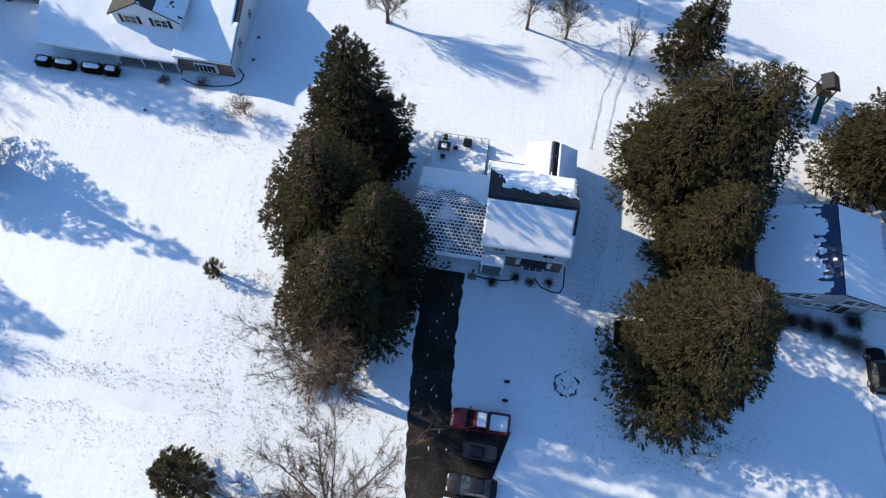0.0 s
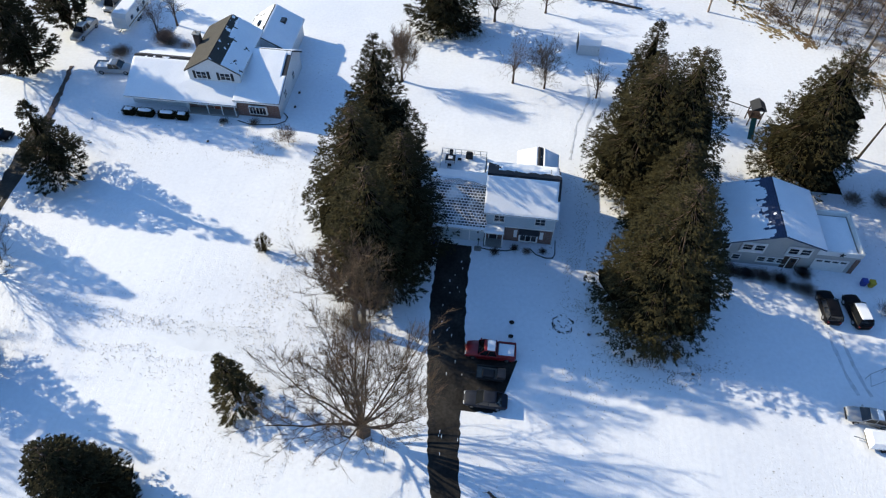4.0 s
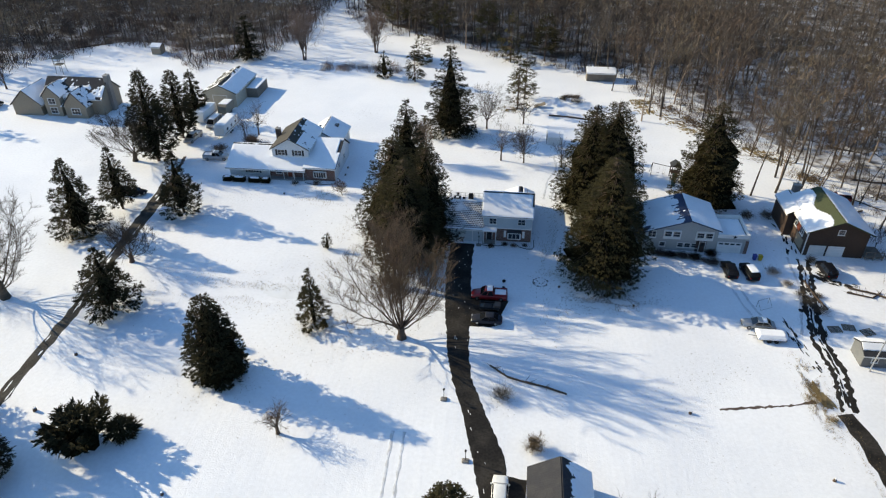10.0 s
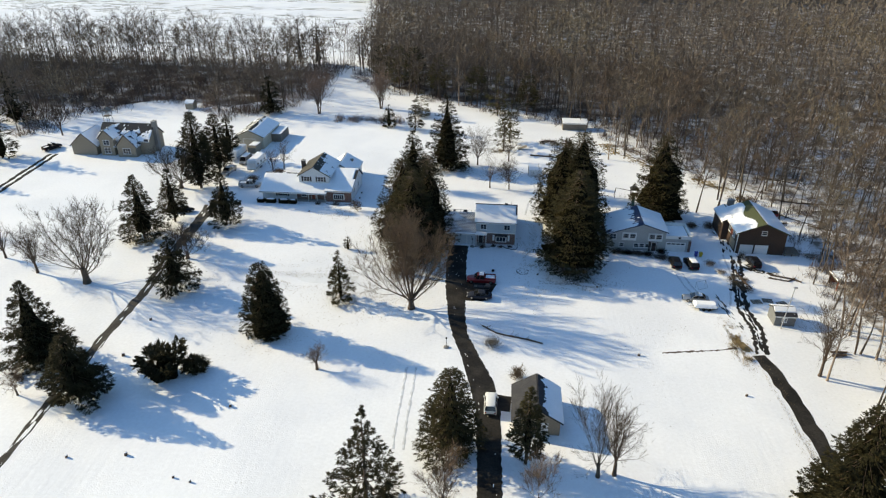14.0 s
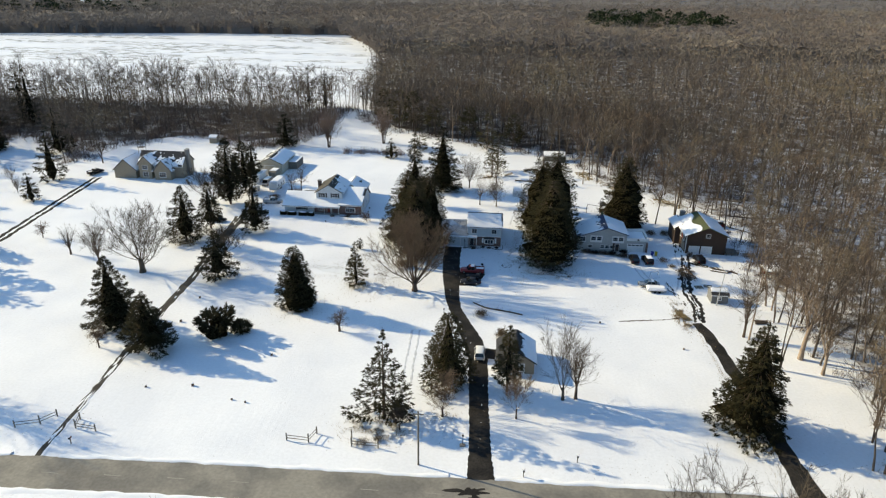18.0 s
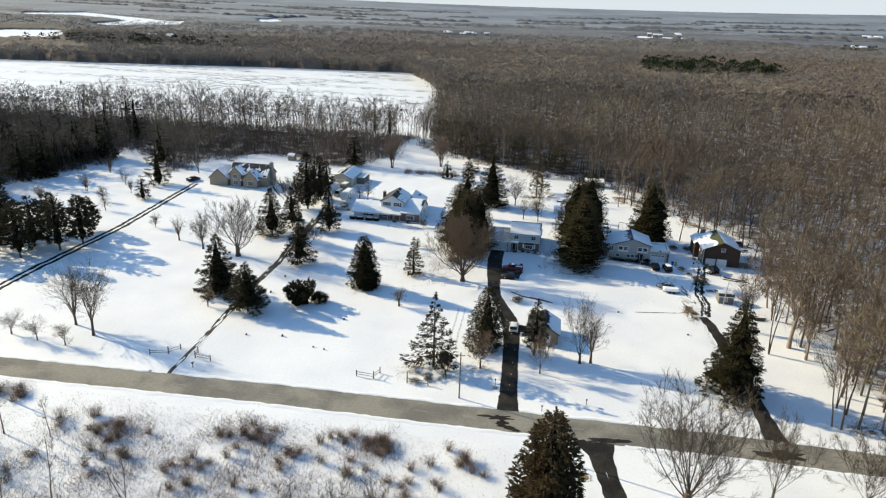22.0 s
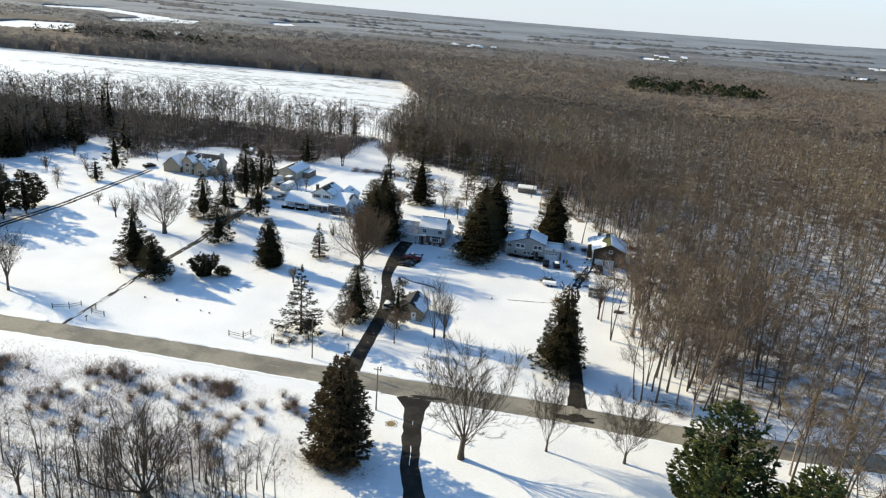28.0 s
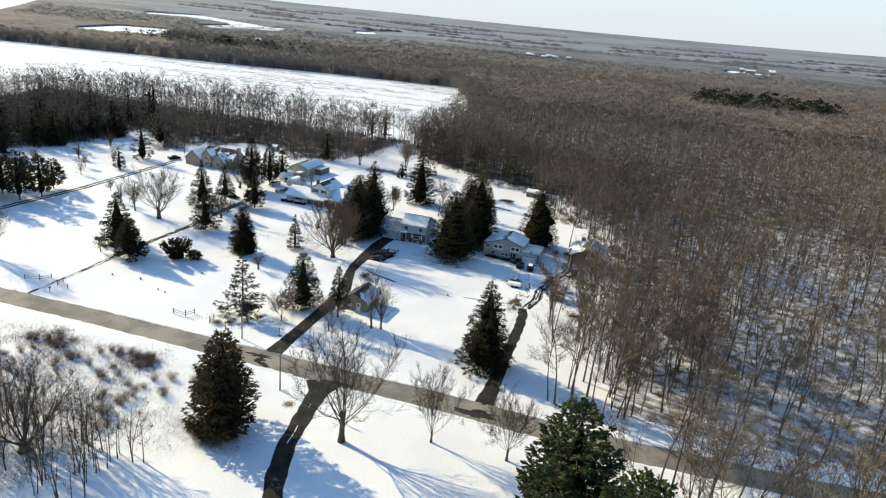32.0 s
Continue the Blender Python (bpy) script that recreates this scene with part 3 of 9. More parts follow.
slush("packed_snow", [(-3.9, 24.0), (-3.9, 17), (-3.4, 10), (-2.9, 4), (-2.1, -4)], 24, 1.0, (0.08, 0.3), (0.03, 0.07), ROOF_SNOW, 0.066, 72, "flecks of snow left on the black driveway", "snow")
slush("packed_snow", [(-1.2, -9), (0.9, -15), (3.3, -22.5), (4.6, -29), (5.2, -41), (6.0, -55)], 18, 0.8, (0.1, 0.4), (0.03, 0.07), ROOF_SNOW, 0.066, 73, "flecks of snow left on the black driveway", "snow")
tagged(strip("timber_edge", [(-68.8, 52.6, 0.5), (-67.6, 46.9, 0.55), (-66.9, 42.5, 0.8), (-66.2, 38.6, 0.9)], 0.5, UNDER, 0.12, 0.16, 74, 0.6), "dark timber edging of the gravel drive", "edging", kind="structure")
slush("packed_snow", [(x + 0.1, y) for x, y, w in WEST], 44, 0.5, (0.7, 2.6), (0.08, 0.26), ROOF_SNOW, 0.058, 71, "packed snow left lying in the gravel driveway", "snow")


# ---- trees ----
def blades(rng, base, way, length, width, keep_upright=False):
    """Thin triangles from arrays of feet, directions, lengths and widths."""
    n = len(base)
    side = np.cross(way, rng.normal(size=(n, 3)))
    side /= np.linalg.norm(side, axis=1, keepdims=True) + 1e-9
    a = base - side * width[:, None] / 2
    b = base + side * width[:, None] / 2
    c = base + way * length[:, None]
    v = np.stack([a, b, c], axis=1).reshape(-1, 3)
    return v, np.arange(3 * n).reshape(-1, 3)


def merge(pieces):
    vs, fs, k = [], [], 0
    for v, f in pieces:
        vs.append(v)
        fs.append(f + k)
        k += len(v)
    return np.concatenate(vs), np.concatenate(fs)


def tube_tris(a, b, ra, rb, n=4):
    """Open tapered tubes between arrays of points, as triangles."""
    m = len(a)
    d = b - a
    d /= np.linalg.norm(d, axis=1, keepdims=True) + 1e-9
    u = np.cross(d, np.array([0.31, 0.87, 0.38]))
    u /= np.linalg.norm(u, axis=1, keepdims=True) + 1e-9
    w = np.cross(d, u)
    rings = []
    for c, r in ((a, ra), (b, rb)):
        for i in range(n):
            g = 2 * math.pi * i / n
            rings.append(c + (u * math.cos(g) + w * math.sin(g)) * r[:, None])
    v = np.stack(rings, axis=1)
    f = []
    for i in range(n):
        j = (i + 1) % n
        f += [(i, j, n + j), (i, n + j, n + i)]
    f = np.array(f)[None] + (np.arange(m) * 2 * n)[:, None, None]
    return v.reshape(-1, 3), f.reshape(-1, 3)


def spruce(seed, h, r, count, base=0.06, droop=0.35, power=0.68, blade=0.8, wide=0.16, boughs=None, core=True, core_size=0.34, up=0.0, fill=9, lobes=1.0):
    """Trunk and crown arrays of a conifer: boughs in tiers, each a plume of pointed sprays with gaps between."""
    rng = np.random.default_rng(seed)
    nb = boughs or int(np.clip(count / 95, 46, 420))
    tier = np.sort(rng.random(nb)) ** 1.05
    zb = h * (base + (0.985 - base) * tier)
    reach = r * np.clip(1 - (zb / h - base) / (1.0 - base), 0.035, 1) ** power * rng.uniform(0.84, 1.05, nb)
    low = zb < h * (base + 0.07)
    reach[low] *= rng.uniform(0.6, 0.95, low.sum())
    az = np.arange(nb) * 2.39996 + rng.normal(0, 0.35, nb)
    reach *= 1 + lobes * (0.11 * np.sin(az * 2 + seed) + 0.08 * np.sin(az * 3 + 2 * seed + zb * 0.5))
    ns = max(60, count // fill)
    weight = reach ** 0.95 + 0.2 * r
    pick = rng.choice(nb, ns, p=weight / weight.sum())
    # sprays along a bough: dense towards the tip, swept forwards on both sides
    s = 1 - rng.random(ns) ** 1.5 * 0.66
    L, a, z0 = reach[pick], az[pick], zb[pick]
    sgn = rng.choice([-1.0, 1.0], ns)
    off = rng.random(ns) ** 0.8 * (0.09 + 0.34 * (1.05 - s)) * L
    out = np.stack([np.cos(a), np.sin(a), np.zeros(ns)], axis=1)
    tang = np.stack([-np.sin(a), np.cos(a), np.zeros(ns)], axis=1)
    root = out * (s * L)[:, None] + tang * (sgn * off)[:, None]
    root[:, 2] = z0 + (-droop * s + (0.28 + up) * s ** 3) * L - 0.22 * off + rng.normal(0, 0.07, ns)
    swing = rng.uniform(0.15, 1.0, ns)
    way = out * (1.1 - 0.5 * swing)[:, None] + tang * (sgn * swing)[:, None]
    way[:, 2] += rng.uniform(-0.42, 0.22, ns) + up
    way /= np.linalg.norm(way, axis=1, keepdims=True)
    size = blade * np.clip(0.4 + L / max(r, 0.1), 0.45, 1.1)
    # blades of one spray, feathered along its axis and facing mostly up
    k = np.repeat(np.arange(ns), fill)
    n = len(k)
    u = rng.random(n)
    along = root[k] + way[k] * (u * size[k] * 1.15)[:, None] + rng.normal(0, 0.05, (n, 3))
    lat = np.cross(way[k], np.array([0.0, 0.0, 1.0]))
    lat /= np.linalg.norm(lat, axis=1, keepdims=True) + 1e-9
    bd = way[k] + lat * rng.normal(0, 0.55, n)[:, None] + np.array([0, 0, 1.0]) * rng.normal(-0.08 + up * 0.5, 0.28, n)[:, None]
    bd /= np.linalg.norm(bd, axis=1, keepdims=True)
    face = np.cross(bd, np.array([0.0, 0.0, 1.0]) + rng.normal(0, 0.5, (n, 3)))
    face /= np.linalg.norm(face, axis=1, keepdims=True) + 1e-9
    ln = size[k] * rng.uniform(0.45, 1.0, n) * (1.1 - 0.4 * u)
    wd = wide * rng.uniform(0.8, 1.4, n)
    v = np.stack([along - face * wd[:, None] / 2, along + face * wd[:, None] / 2, along + bd * ln[:, None]], axis=1).reshape(-1, 3)
    crown = [(v, np.arange(3 * n).reshape(-1, 3))]
    m = 26
    tip = np.stack([rng.normal(0, 0.05, m), rng.normal(0, 0.05, m), h * rng.uniform(0.90, 0.97, m)], axis=1)
    tw = np.stack([rng.normal(0, 0.35, m), rng.normal(0, 0.35, m), np.ones(m)], axis=1)
    tw /= np.linalg.norm(tw, axis=1, keepdims=True)
    crown.append(blades(rng, tip, tw, np.full(m, h * 0.045), np.full(m, wide)))
    wood = [tube_tris(np.array([[0, 0, -0.1], [0, 0, h * 0.45]]), np.array([[0, 0, h * 0.45], [0, 0, h * 0.97]]), np.array([0.018 * h, 0.011 * h]), np.array([0.011 * h, 0.01]), 7)]
    o2 = np.stack([np.cos(az), np.sin(az), np.full(nb, -droop * 0.7)], axis=1)
    p0 = np.stack([np.zeros(nb), np.zeros(nb), zb], axis=1)
    wood.append(tube_tris(p0, p0 + o2 * reach[:, None] * 0.8, np.full(nb, 0.005 * h) * (0.3 + reach / r), np.full(nb, 0.01), 3))
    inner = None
    # dark lump added inside the crown to block sun and deepen its shade
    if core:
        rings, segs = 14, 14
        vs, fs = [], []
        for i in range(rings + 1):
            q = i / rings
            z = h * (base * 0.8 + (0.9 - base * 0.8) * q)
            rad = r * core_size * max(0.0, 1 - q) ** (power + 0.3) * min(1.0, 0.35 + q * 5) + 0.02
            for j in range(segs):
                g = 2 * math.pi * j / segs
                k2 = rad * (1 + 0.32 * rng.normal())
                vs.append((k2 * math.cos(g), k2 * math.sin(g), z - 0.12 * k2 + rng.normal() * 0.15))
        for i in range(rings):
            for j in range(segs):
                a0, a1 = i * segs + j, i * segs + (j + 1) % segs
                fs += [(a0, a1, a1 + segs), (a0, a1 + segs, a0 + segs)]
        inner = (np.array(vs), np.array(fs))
    return merge(wood), merge(crown), inner


def conifer(name, x, y, h, r, seed, label, category="spruce tree", needle=None, group="", count=6000, rot=0.0, **kw):
    wood, crown, inner = spruce(seed, h, r, count, **kw)
    root = thing(name, x, y, 0, label, category, group)
    root.rotation_euler = (0, 0, rot)
    under(triangles("trunk", *wood, BARK), root)
    c = under(triangles("crown", *crown, needle or NEEDLE), root)
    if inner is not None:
        under(triangles("shade_core", *inner, CORE), c)
    return root


def grow(seed, h, spread, fork=0.28, limbs=7, depth=4, twigs=3, twig_len=0.9, twig_w=0.035, rise=0.35, trunk_r=None, kids=4, lean=(0, 0), stems=1, wander=1.0):
    """Wood and twig arrays of a bare broadleaf tree, grown limb by limb."""
    rng = np.random.default_rng(seed)
    seg_a, seg_b, seg_ra, seg_rb = [], [], [], []
    tb, tw, tl = [], [], []
    r0 = trunk_r or 0.017 * h

    def limb(p, d, length, rad, level):
        n = 4 if level < 2 else 2
        for i in range(n):
            d = d + rng.normal(0, (0.13 + 0.03 * level) * wander, 3)
            d[2] += rise * 0.16
            d = d / np.linalg.norm(d)
            q = p + d * length / n
            r2 = rad * (0.78 if level < 2 else 0.62)
            seg_a.append(p)
            seg_b.append(q)
            seg_ra.append(rad)
            seg_rb.append(r2)
            p, rad = q, r2
            if level < depth:
                c = kids if i == n - 1 else (2 if level == 1 else 1)
                for _ in range(c):
                    e = d * 0.85 + rng.normal(0, 0.62 * (0.4 + 0.6 * wander), 3)
                    e[2] += rise * 0.5
                    e /= np.linalg.norm(e)
                    limb(p, e, length * rng.uniform(0.42, 0.7), rad * 0.62, level + 1)
            if level >= depth - 1:
                for _ in range(twigs):
                    e = d * 0.8 + rng.normal(0, 0.6 * (0.45 + 0.55 * wander), 3)
                    e[2] += 0.25
                    tb.append(p + (rng.random() - 0.5) * d * length / n)
                    tw.append(e / np.linalg.norm(e))
                    tl.append(twig_len * rng.uniform(0.5, 1.3))

    for st in range(stems):
        off = np.array([0.0, 0.0, -0.1]) if stems == 1 else np.array([0.45 * math.cos(st * 2.4), 0.45 * math.sin(st * 2.4), -0.1])
        p, d, rad = off, np.array([lean[0] + (off[0] * 0.25), lean[1] + (off[1] * 0.25), 1.0]), r0
        top = h * fork
        d = d / np.linalg.norm(d)
        for i in range(3):
            q = p + d * top / 3
            seg_a.append(p)
            seg_b.append(q)
            seg_ra.append(rad * (1.25 if i == 0 else 1))
            seg_rb.append(rad * 0.92)
            p, rad = q, rad * 0.92
            d = d + rng.normal(0, 0.03, 3)
            d = d / np.linalg.norm(d)
        up = h - top
        for k in range(limbs):
            a = 2 * math.pi * (k + rng.random() * 0.6) / limbs
            tilt = spread * rng.uniform(0.45, 1.1) / up if k else 0.05
            e = np.array([math.cos(a) * tilt, math.sin(a) * tilt, 1.0])
            e += d * 0.3
            e /= np.linalg.norm(e)
            limb(p - d * rng.random() * top * 0.35 * (k > 1), e, up * rng.uniform(0.42, 0.58), rad * rng.uniform(0.42, 0.62), 1)
    sa, sb, ra, rb = np.array(seg_a), np.array(seg_b), np.maximum(np.array(seg_ra), 0.012), np.maximum(np.array(seg_rb), 0.008)
    thick = ra > 0.07
    wood = [tube_tris(sa[thick], sb[thick], ra[thick], rb[thick], 6)]
    if (~thick).any():
        wood.append(tube_tris(sa[~thick], sb[~thick], ra[~thick], rb[~thick], 3))
    wood = merge(wood)
    m = len(tb)
    crown = blades(rng, np.array(tb), np.array(tw), np.array(tl), np.full(m, twig_w))
    top = max(wood[0][:, 2].max(), crown[0][:, 2].max())
    k = h / top
    return (wood[0] * k, wood[1]), (crown[0] * k, crown[1])


def bare_tree(name, x, y, seed, label, category="bare tree", bark=None, twig=None, group="", rot=0.0, **kw):
    wood, crown = grow(seed, **kw)
    root = thing(name, x, y, 0, label, category, group)
    root.rotation_euler = (0, 0, rot)
    under(triangles("trunk", *wood, bark or BARK), root)
    under(triangles("crown", *crown, twig or TWIG), root)
    return root


def vase_tree(name, x, y, seed, h, spread, label, category, bark, twig, limbs=10, trunk_r=0.5, fork=2.5, stems=1, twigs=3, twig_w=0.03):
    """A bare tree whose limbs rise from a low fork in long curves and break into upright twigs."""
    rng = np.random.default_rng(seed)
    sa, sb, ra, rb = [], [], [], []
    tb, tw, tl = [], [], []

    def run(p, d, length, rad, level):
        n = (7, 5, 3)[level]
        for i in range(n):
            d = d + rng.normal(0, 0.07 + 0.05 * level, 3)
            d[2] += (0.13, 0.10, 0.05)[level]
            d = d / np.linalg.norm(d)
            q = p + d * length / n
            r2 = max(rad * (0.84 if level == 0 else 0.74), 0.01)
            sa.append(p)
            sb.append(q)
            ra.append(rad)
            rb.append(r2)
            p, rad = q, r2
            if level < 2 and i > 0:
                for _ in range(2 if level == 0 or i == n - 1 else 1):
                    e = d + rng.normal(0, 0.42, 3)
                    e[2] += 0.12
                    run(p, e / np.linalg.norm(e), length * rng.uniform(0.32, 0.5) * (1.1 - 0.4 * i / n), rad * 0.5, level + 1)
            if level > 0:
                for _ in range(twigs if level == 2 else twigs - 1):
                    e = d + rng.normal(0, 0.4, 3)
                    e[2] += 0.3
                    tb.append(p - d * rng.random() * length / n)
                    tw.append(e / np.linalg.norm(e))
                    tl.append(rng.uniform(0.5, 1.5))

    for st in range(stems):
        p, d, rad = np.array([0.5 * st, 0.35 * st, -0.1]), np.array([0.07 * st, 0.02, 1.0]), trunk_r
        for i in range(3):
            q = p + d * fork / 3
            sa.append(p)
            sb.append(q)
            ra.append(rad * (1.35 if i == 0 else 1.0))
            rb.append(rad * 0.93)
            p, rad = q, rad * 0.93
            d = d + np.append(rng.normal(0, 0.04, 2), 0)
        for k in range(limbs):
            az = 2 * math.pi * (k * 0.618 + 0.1 * rng.random())
            tilt = (0.15 + 1.25 * k / limbs) * spread / h * 1.9
            e = np.array([math.cos(az) * tilt, math.sin(az) * tilt, 1.0 - 0.35 * (k / limbs)])
            run(p - np.array([0, 0, 0.5 * fork * rng.random() * (k > 2)]), e / np.linalg.norm(e), (h - fork) * rng.uniform(0.62, 0.78), rad * rng.uniform(0.2, 0.34), 0)
    sa, sb, ra, rb = np.array(sa), np.array(sb), np.array(ra), np.array(rb)
    thick = ra > 0.06
    wood = merge([tube_tris(sa[thick], sb[thick], ra[thick], rb[thick], 6), tube_tris(sa[~thick], sb[~thick], ra[~thick], rb[~thick], 3)])
    m = len(tb)
    crown = blades(rng, np.array(tb), np.array(tw), np.array(tl), np.full(m, twig_w))
    k = h / max(wood[0][:, 2].max(), crown[0][:, 2].max())
    wide = np.percentile(np.hypot(crown[0][:, 0], crown[0][:, 1]), 97)
    size = np.array([spread / wide, spread / wide, k])
    root = thing(name, x, y, 0, label, category)
    under(triangles("trunk", wood[0] * size, wood[1], bark), root)
    under(triangles("crown", crown[0] * size, crown[1], twig), root)
    return root


# big spruces beside the main house
conifer("spruce_tree", -15.4, 35.9, 22.4, 7.4, 11, "tall dark green spruce beside the pale blue house", group="large spruces", count=67500, blade=0.36, wide=0.095, power=0.78, droop=0.22, up=0.05, boughs=260, lobes=0.8, core_size=0.62)
conifer("spruce_tree", -9.9, 21.8, 20.8, 6.4, 12, "tall dark green spruce crowding the garage driveway", group="large spruces", count=54000, blade=0.36, wide=0.095, power=0.55, lobes=0.6, core_size=0.62)
conifer("spruce_tree", -16.4, 26.9, 19.2, 7.2, 13, "brownish-green spruce in a tight clump", needle=NEEDLE_OLIVE, group="large spruces", count=56700, blade=0.36, wide=0.095, power=0.5, lobes=0.6, core_size=0.62)
conifer("spruce_tree", -12.9, 17.0, 20.2, 6.6, 14, "brownish-green spruce at the foot of the clump by the driveway", needle=NEEDLE_OLIVE, group="large spruces", count=59400, blade=0.36, wide=0.095, power=0.5, lobes=0.6, core_size=0.62)
conifer("spruce_tree", 22.3, 37.6, 23.0, 8.2, 16, "broad olive-green spruce between two houses", needle=NEEDLE_OLIVE, group="large spruces", count=78300, blade=0.36, wide=0.095, power=0.52, lobes=0.7, core_size=0.7)
conifer("spruce_tree", 18.6, 38.6, 21.0, 7.8, 17, "olive-green spruce joined to its taller neighbour", needle=NEEDLE_OLIVE, group="large spruces", count=64800, blade=0.36, wide=0.095, power=0.5, lobes=0.7, core_size=0.7)
conifer("spruce_tree", 20.0, 17.6, 21.2, 8.6, 18, "broad olive-green spruce on the front lawn", needle=NEEDLE_OLIVE, group="large spruces", count=91800, blade=0.36, wide=0.095, power=0.52, lobes=0.7, core_size=0.7)
# extra spruce, added to shade the grey house roof and the lawn
conifer("spruce_tree", 21.8, 29.4, 16.2, 5.8, 118, "olive-green spruce added in the gap to close the cast shadow", needle=NEEDLE_OLIVE, group="large spruces", count=45900, blade=0.36, wide=0.095, power=0.5, lobes=0.7, core_size=0.7)
conifer("spruce_tree", 20.8, 55.4, 15.0, 4.2, 119, "dark spruce behind the broad olive spruces", group="large spruces", count=24300, blade=0.36, wide=0.095, power=0.6)
conifer("spruce_tree", 41.6, 43.6, 21.0, 7.4, 19, "broad green spruce behind the grey house", needle=NEEDLE_OLIVE, group="large spruces", count=62100, blade=0.36, wide=0.095, power=0.55, lobes=0.7, core_size=0.7)
conifer("spruce_tree", -11.0, 71.8, 21.2, 6.6, 20, "tall shaggy spruce with drooping boughs in the back yard", group="large spruces", count=42000, blade=0.5, wide=0.115, droop=0.45, base=0.06, power=0.7, boughs=170, lobes=1.0, core_size=0.45)
conifer("spruce_tree", -34.6, -12.3, 14.0, 4.6, 21, "dense dark conifer standing alone on the snowy lawn", group="lawn conifers", count=34000, blade=0.38, wide=0.12, droop=0.1, power=0.55, base=0.01, core_size=0.7, lobes=0.5)
conifer("spruce_tree", -24.4, -0.4, 10.6, 2.9, 22, "slender young spruce on the snowy lawn", needle=NEEDLE_OLIVE, group="lawn conifers", count=13000, blade=0.38, wide=0.085, power=0.85, boughs=64, lobes=1.4, core_size=0.12)
conifer("spruce_tree", 13.9, -88.3, 18.6, 6.6, 23, "dark reddish-green spruce with a brown skirt", needle=NEEDLE_RUST, group="large spruces", count=32000, blade=0.6, wide=0.19, core_size=0.45, power=0.56, droop=0.15, up=0.12, lobes=1.4, base=0.02)
conifer("spruce_tree", 48.0, -45.2, 19.8, 6.8, 24, "large dark spruce beside the east driveway mouth", group="large spruces", count=52000, blade=0.44, wide=0.11, power=0.7, droop=0.45, lobes=1.0, boughs=220, base=0.03, core_size=0.55)
conifer("spruce_tree", -0.4, -37.4, 14.2, 5.0, 25, "full olive spruce with rusty shade side by the driveway", needle=NEEDLE_OLIVE, group="lawn conifers", count=30000, blade=0.42, wide=0.1, base=0.06, power=0.6, droop=0.35, lobes=1.2, core_size=0.4)
vase_tree("broadleaf_tree", -0.4, -46.8, 123, 8.8, 4.4, "low rounded bare tree in front of the olive spruce", "bare tree", BARK, TWIG, limbs=7, trunk_r=0.18, fork=1.8, twigs=2, twig_w=0.026)
vase_tree("broadleaf_tree", 11.5, -46.2, 124, 9.6, 3.6, "small rounded bare tree in front of the garage", "bare tree", BARK, TWIG, limbs=6, trunk_r=0.16, fork=2.2, twigs=2, twig_w=0.026)
vase_tree("broadleaf_tree", -6.8, -50.9, 125, 5.6, 2.2, "small bare tree beside a ragged spruce", "bare tree", BARK, TWIG_DARK, limbs=6, trunk_r=0.12, fork=1.4, twigs=2, twig_w=0.03)
conifer("spruce_tree", -9.7, -48.4, 16.6, 5.4, 26, "ragged dark spruce with long drooping boughs beside a rail fence", group="lawn conifers", count=17000, blade=0.5, wide=0.11, base=0.07, power=1.2, droop=0.4, boughs=80, lobes=2.2, core=False)
conifer("spruce_tree", 10.0, -38.8, 13.2, 2.7, 27, "slim olive spruce with a bare foot in front of the garage", group="lawn conifers", count=12000, blade=0.42, wide=0.1, base=0.2, power=0.8, core_size=0.2, needle=NEEDLE_OLIVE)
conifer("spruce_tree", -73.9, 20.5, 15.3, 6.0, 28, "spruce with bare lower trunk beside the gravel driveway", group="driveway conifers", count=30624, blade=0.46, wide=0.095, base=0.12, power=0.8, droop=0.45, core_size=0.3, boughs=140, lobes=1.1)
conifer("spruce_tree", -71.0, 29.5, 13.4, 4.2, 29, "narrow spruce beside the gravel driveway", group="driveway conifers", count=18096, blade=0.46, wide=0.095, base=0.2, power=0.8, droop=0.45, core_size=0.3, boughs=140, lobes=1.1)
conifer("spruce_tree", -58.4, 29.2, 13.2, 4.9, 30, "ragged spruce at the bend of the gravel driveway", group="driveway conifers", count=23664, blade=0.46, wide=0.095, base=0.14, power=0.8, droop=0.45, core_size=0.3, boughs=140, lobes=1.1)
conifer("spruce_tree", -56.8, -0.4, 11.9, 5.0, 31, "ragged spruce leaning over the gravel driveway", group="driveway conifers", count=23664, blade=0.46, wide=0.095, base=0.15, power=0.8, droop=0.45, core_size=0.3, boughs=140, lobes=1.1)
conifer("spruce_tree", -68.2, -24.5, 15.6, 6.2, 32, "full dark spruce beside the gravel driveway", group="driveway conifers", count=43384, blade=0.46, wide=0.095, base=0.05, power=0.8, droop=0.45, core_size=0.45, boughs=140, lobes=1.1)
conifer("spruce_tree", -57.0, -32.5, 12.4, 5.4, 33, "ragged spruce by the gravel driveway", group="driveway conifers", count=33524, blade=0.46, wide=0.095, base=0.15, power=0.8, droop=0.45, core_size=0.45, boughs=140, lobes=1.1)
conifer("pine_tree", -73.6, 50.2, 20.5, 5.2, 34, "tall dark pine beside the parked trailers", "pine tree", group="driveway conifers", count=30000, blade=0.6, wide=0.15, base=0.1, power=0.6, droop=0.1, up=0.15, lobes=1.6, core_size=0.26)
conifer("pine_tree", -73.4, 62.4, 16.5, 4.8, 35, "dark pine beside the parked trailers", "pine tree", group="driveway conifers", count=18000, blade=0.6, wide=0.15, base=0.1, power=0.6, droop=0.1, up=0.15, lobes=1.6, core_size=0.26)
